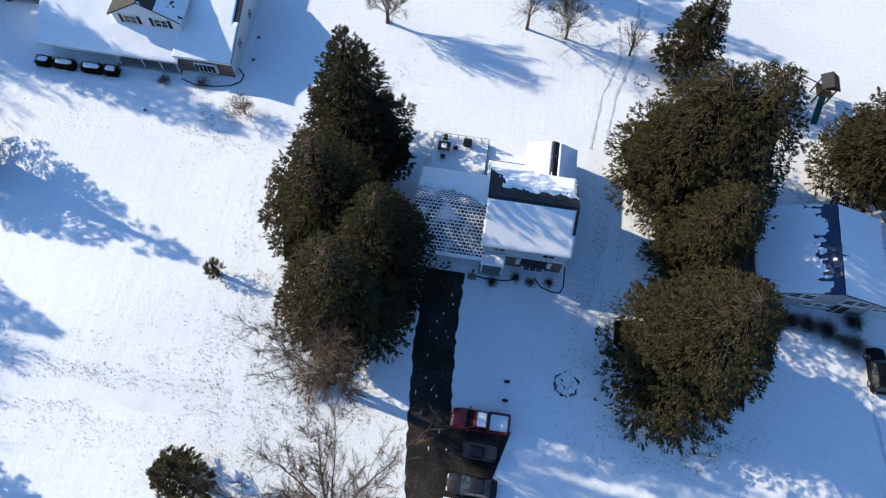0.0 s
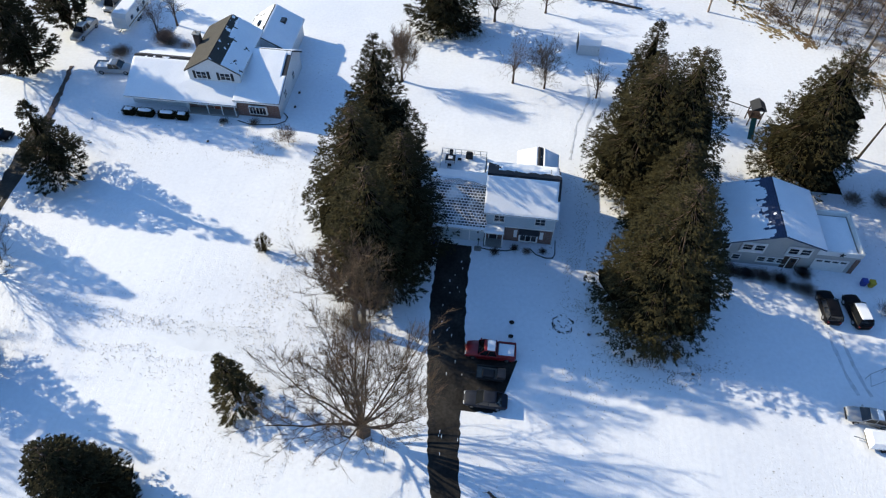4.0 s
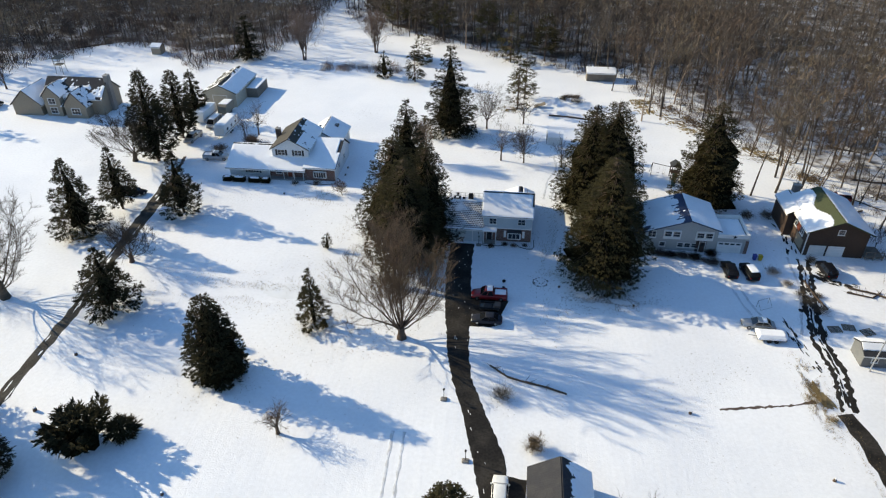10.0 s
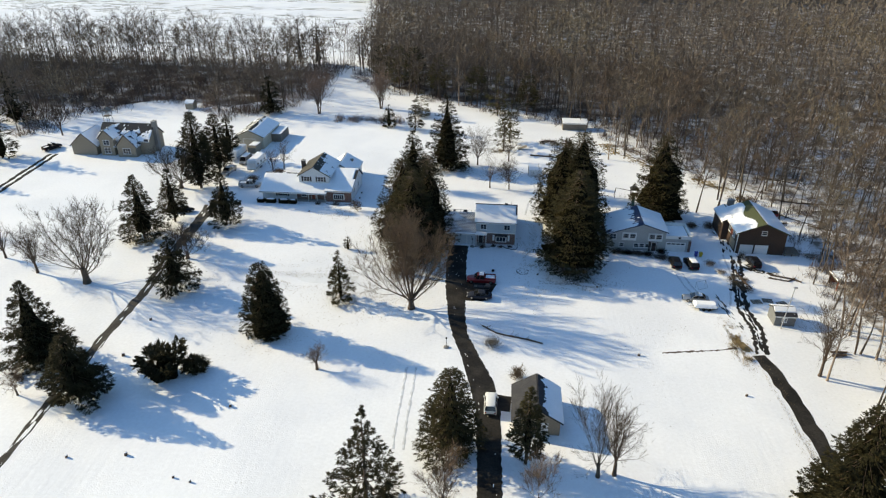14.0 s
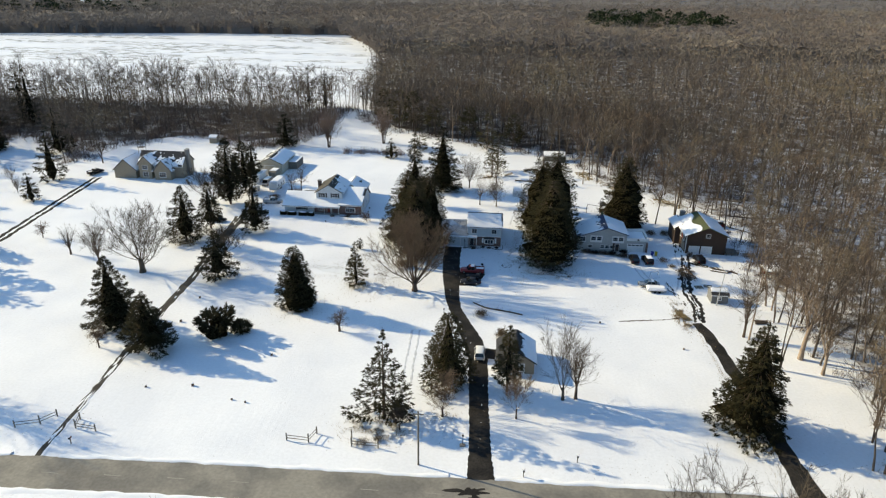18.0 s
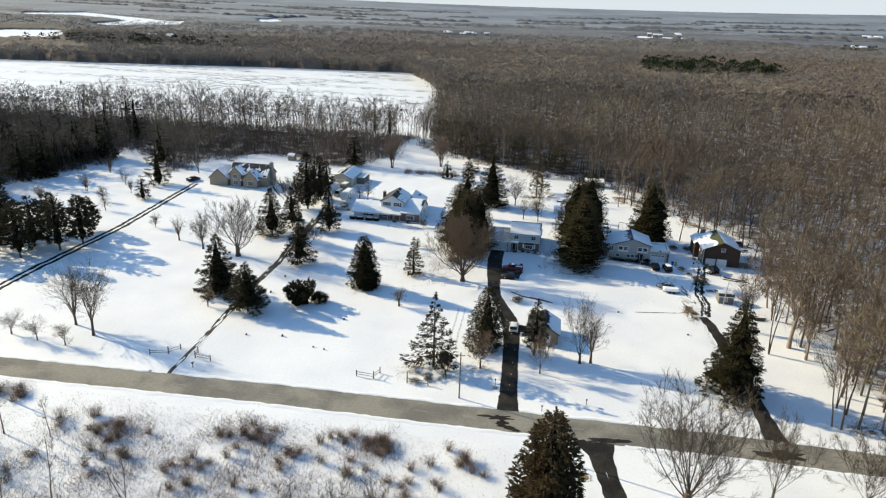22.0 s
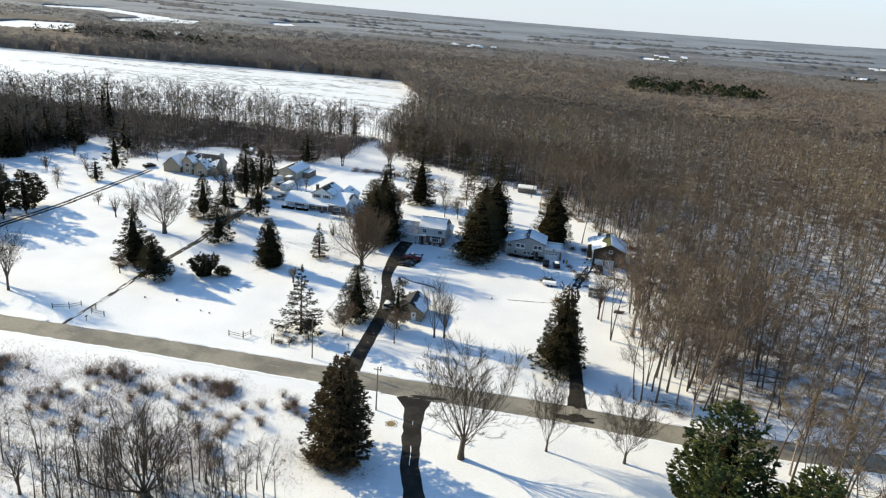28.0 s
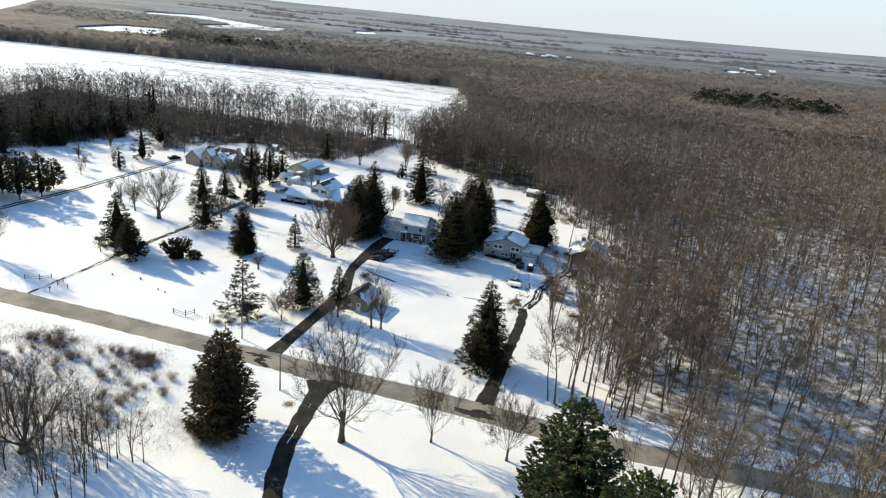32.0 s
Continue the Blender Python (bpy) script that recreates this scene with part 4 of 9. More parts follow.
conifer("spruce_tree", -75.2, 74.6, 12.5, 3.6, 36, "dark spruce beside the parked trailers", group="driveway conifers", count=10000, blade=0.6, wide=0.15, power=0.65, core_size=0.26)
for i, (x, y, h, r) in enumerate([(-125.6, -7.6, 17.2, 5.0), (-122.9, -1.5, 15.0, 4.4), (-135.1, -6.0, 15.0, 5.0), (-141.3, -12.0, 17.5, 5.6), (-131.5, -15.5, 16.0, 5.0), (-147.0, -4.0, 15.0, 5.0), (-138.0, 4.5, 13.0, 4.6), (-150.0, -18.0, 17.0, 5.6), (-156.0, 6.0, 14.0, 5.0), (-129.0, 9.0, 11.0, 3.6)]):
    conifer("spruce_tree", x, y, h, r, 40 + i, "dark spreading conifer beside the west driveway", group="west row conifers", count=7000, blade=0.9, wide=0.24, power=0.55, droop=0.1, up=0.15, base=0.14, lobes=1.6, core_size=0.22)
conifer("spruce_tree", -140.5, 66.0, 16.0, 4.2, 50, "dark spruce at the wood's edge", group="field edge conifers", count=4000, blade=1.1, wide=0.17)
conifer("spruce_tree", -134.2, 45.8, 9.0, 2.2, 51, "small spruce on the west lawn", group="field edge conifers", count=2500, blade=0.9, wide=0.14)
conifer("spruce_tree", -90.4, 199, 20.0, 2.6, 52, "slim dark spruce at the field's edge", group="field edge conifers", count=2500, blade=1.0, wide=0.18)
conifer("spruce_tree", -82.2, 200, 18.5, 3.2, 53, "slim dark spruce at the field's edge", group="field edge conifers", count=2500, blade=1.0, wide=0.18)
for i, (x, y, h, r) in enumerate([(-46.0, 166.0, 16.0, 4.2), (-38.0, 157.0, 17.0, 4.6), (-31.0, 152.0, 18.0, 4.8), (-21.0, 146.0, 16.0, 4.4), (12.0, 127.0, 14.0, 4.0), (-6.0, 137.0, 15.0, 4.2)]):
    conifer("pine_tree", x, y, h, r, 64 + i, "dark olive pine among the bare wood's edge", "pine tree", NEEDLE_CEDAR if i % 2 else NEEDLE_OLIVE, "wood edge pines", 3600, blade=1.1, wide=0.16, base=0.2, power=0.5, droop=0.0, up=0.15, core=False)
conifer("spruce_tree", -33.8, 108.6, 7.5, 2.4, 55, "small spruce in the back meadow", group="field edge conifers", count=2200, blade=0.8, wide=0.13)
for i, (x, y, h, r) in enumerate([(4.6, 88.0, 14.5, 3.0), (6.4, 96.5, 13.5, 2.8), (1.8, 125.0, 15.0, 3.6), (-24.6, 121.0, 9.0, 2.6)]):
    conifer("cedar_tree", x, y, h, r, 56 + i, "olive-green cedar at the back of the meadow", "cedar tree", NEEDLE_CEDAR, "meadow cedars", 2600, blade=0.9, wide=0.14, power=0.5, base=0.1, core=False)
conifer("spruce_tree", -24.5, 105.5, 10.5, 2.6, 54, "thin pale spruce in the back meadow", group="field edge conifers", count=2600, blade=0.9, wide=0.14, base=0.15, core=False)
conifer("pine_tree", 72.4, -89.2, 21.5, 8.0, 60, "fresh green white pine beside the road", "pine tree", NEEDLE_PINE, "roadside pines", 33000, blade=0.6, wide=0.27, base=0.12, droop=0.0, power=0.5, up=0.22, lobes=1.5, boughs=130, core_size=0.3)
conifer("pine_tree", 70.5, -97.0, 16.0, 6.6, 61, "yellowish green pine beside the road", "pine tree", NEEDLE_PINE, "roadside pines", 21450, blade=0.6, wide=0.27, base=0.1, droop=0.0, power=0.5, up=0.22, lobes=1.5, boughs=130, core_size=0.3)
conifer("pine_tree", 81.0, -98.5, 19.5, 7.0, 62, "yellowish green pine beside the road", "pine tree", NEEDLE_PINE, "roadside pines", 23100, blade=0.6, wide=0.27, base=0.1, droop=0.0, power=0.5, up=0.22, lobes=1.5, boughs=130, core_size=0.3)
wrng = random.Random(77)
for i in range(40):
    u, w = wrng.random(), wrng.random()
    x, y = -186 - 46 * u, 30 + 72 * w + 10 * u
    conifer("spruce_tree", x, y, 11 + 7 * wrng.random(), 4.0 + 2.0 * wrng.random(), 70 + i, "blackish spruce in the dark west wood", group="west wood conifers", count=1800, blade=1.5, wide=0.3, power=0.5)
for i, (x, y, h, r) in enumerate([(-160.0, 99.8, 17, 5.5), (-198, 140, 25, 4.6), (-206, 146, 22, 4.4), (-210, 134, 20, 4.6), (-231, 128, 16, 4.5), (-78, 120, 13, 3.6)]):
    conifer("spruce_tree", x, y, h, r, 108 + i, "tall dark spruce among bare woodland trees", group="west wood conifers", count=3200, blade=1.3, wide=0.22, power=0.55)
conifer("arborvitae", -27.7, 20.2, 2.9, 0.8, 80, "small brownish columnar shrub standing in snow", "shrub", NEEDLE_OLIVE, count=1200, blade=0.35, wide=0.06, base=0.01, power=0.45, droop=0.0, up=0.3)
conifer("juniper", -46.6, -26.2, 4.8, 3.6, 81, "low spreading dark juniper in snow", "shrub", NEEDLE, "junipers", 7000, blade=0.8, wide=0.2, base=0.02, power=0.5, droop=-0.35, up=0.4, boughs=34, lobes=1.8, core_size=0.5)
conifer("juniper", -42.6, -24.0, 2.6, 1.3, 82, "low spreading dark juniper in snow", "shrub", NEEDLE, "junipers", 2500, blade=0.9, wide=0.12, base=0.02, power=0.6, droop=-0.1, up=0.2)

# bare broadleaf trees
vase_tree("maple_tree", -10.7, -2.0, 101, 20.8, 8.6, "large bare maple with ascending limbs and reddish twigs", "maple tree", BARK, TWIG_RED, limbs=19, trunk_r=0.7, fork=2.6, twigs=9, twig_w=0.021)
vase_tree("broadleaf_tree", -13.9, 10.3, 102, 15.5, 5.4, "tall reddish twin-stemmed bare tree between the spruces and the maple", "bare tree", BARK, TWIG_RED, limbs=5, trunk_r=0.24, fork=5.5, stems=2, twigs=4, twig_w=0.022)
vase_tree("broadleaf_tree", -78.8, 49.6, 108, 13.5, 8.5, "wide-spreading bare tree beside dark pines", "bare tree", TWIG_DARK, TWIG_DARK, limbs=12, trunk_r=0.4, fork=2.2, twigs=3)
vase_tree("broadleaf_tree", -60.3, 12.4, 109, 8.5, 5.6, "crooked bare tree leaning over the gravel driveway", "bare tree", BARK, TWIG_DARK, limbs=9, trunk_r=0.3, fork=1.6, twigs=2)
vase_tree("broadleaf_tree", -15.9, 56.4, 107, 10.5, 3.4, "shaggy grey bare tree in the back yard", "bare tree", BARK, TWIG, limbs=12, trunk_r=0.34, fork=2.2, twigs=4)
vase_tree("broadleaf_tree", 33.4, -82.7, 103, 24.0, 10.0, "broad bare shade tree beside the road", "bare tree", TWIG_DARK, TWIG_DARK, limbs=15, trunk_r=0.5, fork=5.2, twigs=4)
vase_tree("broadleaf_tree", 47.3, -76.2, 104, 16.2, 5.0, "bare oval-crowned tree beside the road", "bare tree", TWIG_DARK, TWIG_DARK, limbs=10, trunk_r=0.26, fork=2.6, twigs=3)
vase_tree("broadleaf_tree", 60.6, -75.5, 105, 14.6, 5.8, "bare rounded tree beside the road", "bare tree", TWIG_DARK, TWIG_DARK, limbs=10, trunk_r=0.26, fork=2.6, twigs=3)
vase_tree("broadleaf_tree", -9.5, -106.2, 106, 17.0, 9.5, "large multi-trunked bare tree in the roadside thicket", "bare tree", TWIG_DARK, TWIG_DARK, limbs=11, trunk_r=0.85, fork=1.6, twigs=4)
vase_tree("broadleaf_tree", -75.6, 0.6, 121, 18.0, 10.5, "wide bare shade tree with dark spreading limbs on the lawn", "bare tree", TWIG_DARK, TWIG_DARK, limbs=12, trunk_r=0.5, fork=3.4, twigs=3, twig_w=0.034)
vase_tree("broadleaf_tree", 19.4, -40.2, 122, 16.8, 5.6, "open bare tree with dark ascending limbs beside the garage", "bare tree", TWIG_DARK, TWIG_DARK, limbs=8, trunk_r=0.32, fork=2.8, twigs=2, twig_w=0.03)
for i, (x, y, h, sp) in zip((1, 2, 4, 5, 6, 7, 9, 10, 11, 12, 13, 14), [(-87.8, 3.4, 11.6, 5), (-98.4, 8.6, 8.0, 3.2), (21.6, -39.7, 13.0, 3.8), (64.9, -22.6, 25.5, 9.5), (66.9, -27.6, 17.0, 4.5), (-83.1, -51.6, 18.5, 5.2), (-2.5, 75.1, 13.2, 4.6), (6.3, 79.0, 8.6, 4.6), (6.6, 57.7, 9.2, 3.6), (14.7, 56.5, 7.4, 3.2), (56.9, -15.2, 17.0, 3.8), (-90.0, -48.0, 16.0, 4.2)]):
    bare_tree("broadleaf_tree", x, y, 110 + i, "bare broadleaf tree with spreading grey-brown branches", "bare tree", BARK_PALE if i in (5, 6) else BARK, TWIG_DARK, "lawn broadleaf trees", h=h, spread=sp, fork=0.2 if i not in (5, 6) else 0.3, limbs=8, depth=3 if h > 9 else 2, twigs=2 if i in (3, 4, 8, 13) else 3, twig_len=0.05 * h + 0.2, twig_w=0.045, rise=0.25, trunk_r=(0.023 if i < 5 else 0.016) * h + 0.04, wander=1.15 if 9 <= i <= 12 else 0.55)
for i, (x, y, h, sp) in enumerate([(1.6, 58.4, 9.6, 0.9), (-23.3, -21.6, 5.6, 2.0), (-67.0, -32.6, 5.6, 2.9), (-92.8, -56.2, 6.2, 2.5), (-85.8, -56.8, 5.8, 2.6), (-29.9, 40.0, 3.6, 2.8), (8.9, -20.6, 2.6, 1.4), (-79.0, 73.0, 9.0, 3.0), (-58.5, 63.0, 8.0, 3.0), (-56.3, 66.0, 9.0, 2.0), (-112, 18, 5.0, 2.0), (-138, 30, 7, 3), (-146, 40, 6, 3), (-100, -55, 6, 2.4)]):
    bare_tree("small_tree", x, y, 140 + i, "small bare tree with crooked twigs in snow", "bare tree", BARK, TWIG_RED if i in (5, 6) else None, "small bare trees", h=h, spread=sp, fork=0.22 if i not in (5, 6) else 0.05, limbs=6, depth=3, twigs=3, twig_len=0.45, twig_w=0.03, rise=0.2, trunk_r=0.02 * h + (0.17 if i == 1 else 0.03), kids=3)


# ---- woods ----
def inside(x, y, poly):
    c = np.zeros(np.shape(x), dtype=bool)
    j = len(poly) - 1
    for i in range(len(poly)):
        (xi, yi), (xj, yj) = poly[i], poly[j]
        hit = ((yi > y) != (yj > y)) & (x < (xj - xi) * (y - yi) / (yj - yi + 1e-9) + xi)
        c ^= hit
        j = i
    return c


EAST_WOODS = [(-62, 190), (-64, 176), (-52, 165), (-40, 152), (-17, 137), (8, 122), (26, 116), (34, 108), (39, 97), (46, 84), (56, 70), (60, 56), (70, 40), (66, 12), (66, -12), (70, -30), (72, -46), (84, -56), (190, -50), (290, 120), (440, 470), (-110, 470), (-100, 420), (-92, 380)]
SOUTH_WOODS = [(86, -70), (190, -58), (200, -112), (100, -112)]
WEST_WOODS = [(-64, 198), (-66, 173), (-68, 140), (-74, 122), (-92, 109), (-106, 128), (-120, 131), (-130, 124), (-138, 114), (-146, 106), (-141, 86), (-148, 82), (-156, 100), (-170, 108), (-186, 122), (-192, 108), (-182, 88), (-188, 66), (-198, 40), (-216, 0), (-270, 0), (-345, 205)]
FIELD = [(-66, 205), (-104, 420), (-160, 556), (-300, 545), (-495, 506), (-760, 470), (-760, 215), (-350, 212)]
FAR_FIELDS = [[(-1700, 1834), (-1631, 2038), (-1239, 1820), (-1142, 1655), (-1444, 1765), (-1548, 1666)], [(-1173, 1431), (-1229, 1726), (-1111, 1777), (-964, 1490), (-1021, 1305)], [(-1003, 865), (-1097, 1064), (-1018, 1135), (-777, 835), (-819, 756), (-887, 756)], [(-1028, 2100), (-1001, 2213), (-881, 1929), (-906, 1855)], [(-330, 1500), (-180, 1480), (-150, 1620), (-330, 1640)], [(560, 1500), (690, 1480), (700, 1560), (570, 1570)], [(930, 2060), (1180, 2030), (1200, 2150), (950, 2190)], [(200, 1750), (340, 1730), (350, 1960), (210, 1990)]]


def scatter(rng, poly, step, jitter=0.45):
    xs, ys = [p[0] for p in poly], [p[1] for p in poly]
    gx, gy = np.meshgrid(np.arange(min(xs), max(xs), step), np.arange(min(ys), max(ys), step))
    x = gx.ravel() + rng.uniform(-jitter, jitter, gx.size) * step
    y = gy.ravel() + rng.uniform(-jitter, jitter, gy.size) * step
    k = inside(x, y, poly)
    return np.stack([x[k], y[k]], axis=1)


def edge_distance(p, poly):
    d = np.full(len(p), 1e9)
    for a, b in zip(poly, poly[1:] + poly[:1]):
        a, b = np.array(a, float), np.array(b, float)
        ab = b - a
        t = np.clip(((p - a) @ ab) / (ab @ ab), 0, 1)
        d = np.minimum(d, np.linalg.norm(p - (a + t[:, None] * ab), axis=1))
    return d


def replicate(rng, templates, pts, size, turn=True):
    """One pair of arrays holding many turned and scaled copies of small meshes."""
    vs, fs, k = [], [], 0
    which = rng.integers(0, len(templates), len(pts))
    for t, (v, f) in enumerate(templates):
        m = np.where(which == t)[0]
        if not len(m):
            continue
        a = rng.random(len(m)) * 2 * math.pi if turn else np.zeros(len(m))
        s = size[m]
        c, sn = np.cos(a)[:, None], np.sin(a)[:, None]
        X = (v[None, :, 0] * c - v[None, :, 1] * sn) * s[:, None] + pts[m, 0][:, None]
        Y = (v[None, :, 0] * sn + v[None, :, 1] * c) * s[:, None] + pts[m, 1][:, None]
        Z = v[None, :, 2] * s[:, None] * np.ones_like(X)
        vs.append(np.stack([X, Y, Z], axis=2).reshape(-1, 3))
        fs.append((f[None] + (np.arange(len(m)) * len(v))[:, None, None]).reshape(-1, 3) + k)
        k += len(m) * len(v)
    return np.concatenate(vs), np.concatenate(fs)


def forest_tree(seed, h, r, limbs=12, twigs=420, twig_len=1.2, twig_w=0.04, clear=0.4, forks=1, sides=5):
    """A slim forest tree: crooked stem, ascending limbs and a soft oval haze of twigs."""
    rng = np.random.default_rng(seed)
    sa, sb, ra, rb = [], [], [], []
    la, lb, ls = [], [], []
    for f in range(forks):
        turn = rng.random() * 6.28
        lean = np.array([math.cos(turn), math.sin(turn)]) * (rng.normal(0, 0.05) + 0.09 * (forks > 1))
        p = np.array([0.0, 0.0, -0.1])
        rad = (0.0092 * h + 0.035) * (1 if forks == 1 else 0.8)
        d = np.array([lean[0], lean[1], 1.0])
        spine = [p]
        for i in range(6):
            d = d + np.append(rng.normal(0, 0.055, 2), 0)
            q = p + d / np.linalg.norm(d) * h * 0.155
            sa.append(p)
            sb.append(q)
            ra.append(rad)
            rb.append(rad * 0.78)
            p, rad = q, rad * 0.78
            spine.append(q)
        spine = np.array(spine)
        for k in range(limbs // forks):
            u = clear + (0.95 - clear) * (k + rng.random()) / (limbs // forks)
            s = min(u * 6, 5.99)
            base = spine[int(s)] + (spine[int(s) + 1] - spine[int(s)]) * (s - int(s))
            az = rng.random() * 6.28
            reach = r * math.sqrt(max(0.12, 1 - ((u - 0.58) / 0.48) ** 2)) * rng.uniform(0.65, 1.15)
            e = np.array([math.cos(az), math.sin(az), rng.uniform(0.5, 1.2)])
            lr = 0.0030 * h * (1.25 - u)
            for j in range(2):
                end = base + e * reach * 0.5
                sa.append(base)
                sb.append(end)
                ra.append(lr * 1.4)
                rb.append(lr * 0.8)
                la.append(base)
                lb.append(end)
                ls.append(reach * (0.6 + j))
                base, lr = end, lr * 0.6
                e = e + np.append(rng.normal(0, 0.3, 2), rng.uniform(0.1, 0.5))
                e = e / np.linalg.norm(e)
        la.append(spine[-2])
        lb.append(spine[-1])
        ls.append(r * 0.5)
    wood = tube_tris(np.array(sa), np.array(sb), np.array(ra), np.maximum(np.array(rb), 0.012), sides)
    la, lb, ls = np.array(la), np.array(lb), np.array(ls)
    k = rng.choice(len(la), twigs, p=ls / ls.sum())
    u = rng.random(twigs)[:, None]
    tp = la[k] + (lb[k] - la[k]) * u + rng.normal(0, 0.06 * r, (twigs, 3))
    tw = (lb[k] - la[k]) / (np.linalg.norm(lb[k] - la[k], axis=1, keepdims=True) + 1e-6) * 0.6 + rng.normal(0, 0.55, (twigs, 3))
    tw[:, 2] += 0.5
    tw /= np.linalg.norm(tw, axis=1, keepdims=True)
    crown = blades(rng, tp, tw, twig_len * rng.uniform(0.5, 1.4, twigs), twig_w * rng.uniform(0.6, 1.2, twigs))
    return wood, crown


def soft_tree(seed, h, r, twigs, twig_len, twig_w, stem=0.16, clear=0.42):
    """A far tree: a stem, and a broom of twigs spreading up and out in a rounded crown."""
    rng = np.random.default_rng(seed)
    top = np.array([rng.normal(0, 0.5), rng.normal(0, 0.5), h * 0.72])
    fork = top * np.array([0.5, 0.5, 0.62])
    ends = [top, top + np.array([r * 0.5, -r * 0.2, h * 0.05]), top + np.array([-r * 0.4, r * 0.4, h * 0.02])]
    wood = tube_tris(np.array([[0, 0, -0.1], fork, fork, fork]), np.array([fork, *ends]), np.array([stem, stem * 0.7, stem * 0.5, stem * 0.5]), np.array([stem * 0.75, 0.05, 0.05, 0.05]), 3)
    z = h * (clear + (0.96 - clear) * rng.random(twigs) ** 0.75)
    rad = r * np.sqrt(np.clip(1 - ((z / h - 0.64) / 0.36) ** 2, 0.05, 1)) * rng.random(twigs) ** 0.4
    a = rng.random(twigs) * 2 * math.pi
    p = np.stack([rad * np.cos(a), rad * np.sin(a), z - twig_len * 0.4], axis=1)
    way = np.stack([0.9 * np.cos(a) * rad / r, 0.9 * np.sin(a) * rad / r, np.full(twigs, 0.62)], axis=1) + rng.normal(0, 0.42, (twigs, 3))
    way /= np.linalg.norm(way, axis=1, keepdims=True)
    return wood, blades(rng, p, way, twig_len * rng.uniform(0.6, 1.4, twigs), twig_w * rng.uniform(0.6, 1.3, twigs))


def stand(rng, kit, pts, size, stems, twigs, label):
    """Many forest trees: their stems as one mesh, their crowns as another."""
    seed = int(rng.integers(1, 10 ** 6))
    v, f = replicate(np.random.default_rng(seed), [k[0] for k in kit], pts, size)
    tagged(triangles("woodland", v, f, stems), "dark trunks of " + label, "woods", kind="stuff")
    v, f = replicate(np.random.default_rng(seed), [k[1] for k in kit], pts, size)
    tagged(triangles("woodland", v, f, twigs), label, "woods", kind="stuff")


def wood_edge_trees():
    """Countable trees along the near edges of the woods."""
    rng = np.random.default_rng(5)
    kinds = []
    for i in range(12):
        h = [19, 22, 17, 20, 24, 15, 21, 18, 23, 16, 20, 25][i]
        kinds.append((h, *forest_tree(300 + i, h, 5.0 + (i % 3) * 0.9, 13, 720, 1.25, 0.072, 0.34 + 0.05 * (i % 3), 1 + (i % 4 == 1))))
    spots = [np.array([(57.6, -16.3), (59.7, -26.8), (63.5, -53.1), (64.9, -53.6), (67.9, -53.0), (75.6, -50.4), (74.4, -56.2), (79.5, -51.3), (85.0, -47.0), (65.1, -8.5), (73.0, -33.9), (70.5, -48.0), (72.0, -52.5), (74.8, -46.0), (77.0, -53.0), (69.0, -42.0), (73.0, -40.5), (78.0, -44.0), (81.0, -50.0), (71.5, -36.0), (76.0, -35.0), (66.5, -46.5), (52.1, 47.9), (57.4, 49.6), (58.2, 50.9), (63.2, 52.0), (71.4, 53.2), (65.6, 78.0), (68.6, 69.3), (50.5, 82.8), (51.9, 78.3), (51.5, 103.2), (59.3, 56.5), (56.8, 66.4), (37.9, 89.3), (40.4, 87.1), (35.3, 83.7), (53.9, 100.0), (30.0, 104.0), (85.2, -71.7), (86.7, -76.3), (90, -73), (93, -78), (97, -72), (101, -76), (105, -73), (96, -84), (90, -86), (103, -86), (110, -80), (115, -75), (88, -93), (98, -95), (80, -84), (108, -92)])]
    spots.append(np.stack([rng.uniform(66, 96, 42), rng.uniform(-54, 10, 42)], axis=1))
    line = rng.random((75, 2))
    spots.append(np.stack([-262 + 196 * line[:, 0], 186 + 14 * line[:, 1]], axis=1))
    near = []
    for poly, step, lim in ((EAST_WOODS, 6.0, 42), (SOUTH_WOODS, 6.8, 24)):
        p = scatter(rng, poly, step)
        d = edge_distance(p, poly)
        near.append(p[(d < lim) & (p[:, 1] < 185) & (p[:, 0] < 135) & (p[:, 0] > -66)])
    p = scatter(rng, WEST_WOODS, 7.0)
    d = edge_distance(p, WEST_WOODS)
    near.append(p[(d < 12) & (p[:, 0] > -190) & (p[:, 1] < 180)])
    near = np.concatenate(near)
    given = sum(len(s) for s in spots)
    spots.append(near[rng.permutation(len(near))[:296 - given]])
    spots = np.concatenate(spots)
    first = [None] * len(kinds)
    for n, (x, y) in enumerate(spots):
        k = n % len(kinds)
        if first[k] is None:
            root = thing("woodland_tree", x, y, 0, "tall bare woodland tree with a grey-brown trunk", "bare tree", "woodland edge trees")
            under(triangles("trunk", *kinds[k][1], (TRUNKS if k % 3 else BARK) if k % 6 else BARK_PALE), root)
            under(triangles("crown", *kinds[k][2], [WOODS_NEAR, TWIG, WOODS_BROWN, WOODS_TAN][k % 4]), root)
            first[k] = root
        else:
            copy_thing(first[k], pose(x, y, 0, 0, 0, rng.uniform(0, 360)))
    return spots


EDGE_SPOTS = wood_edge_trees()


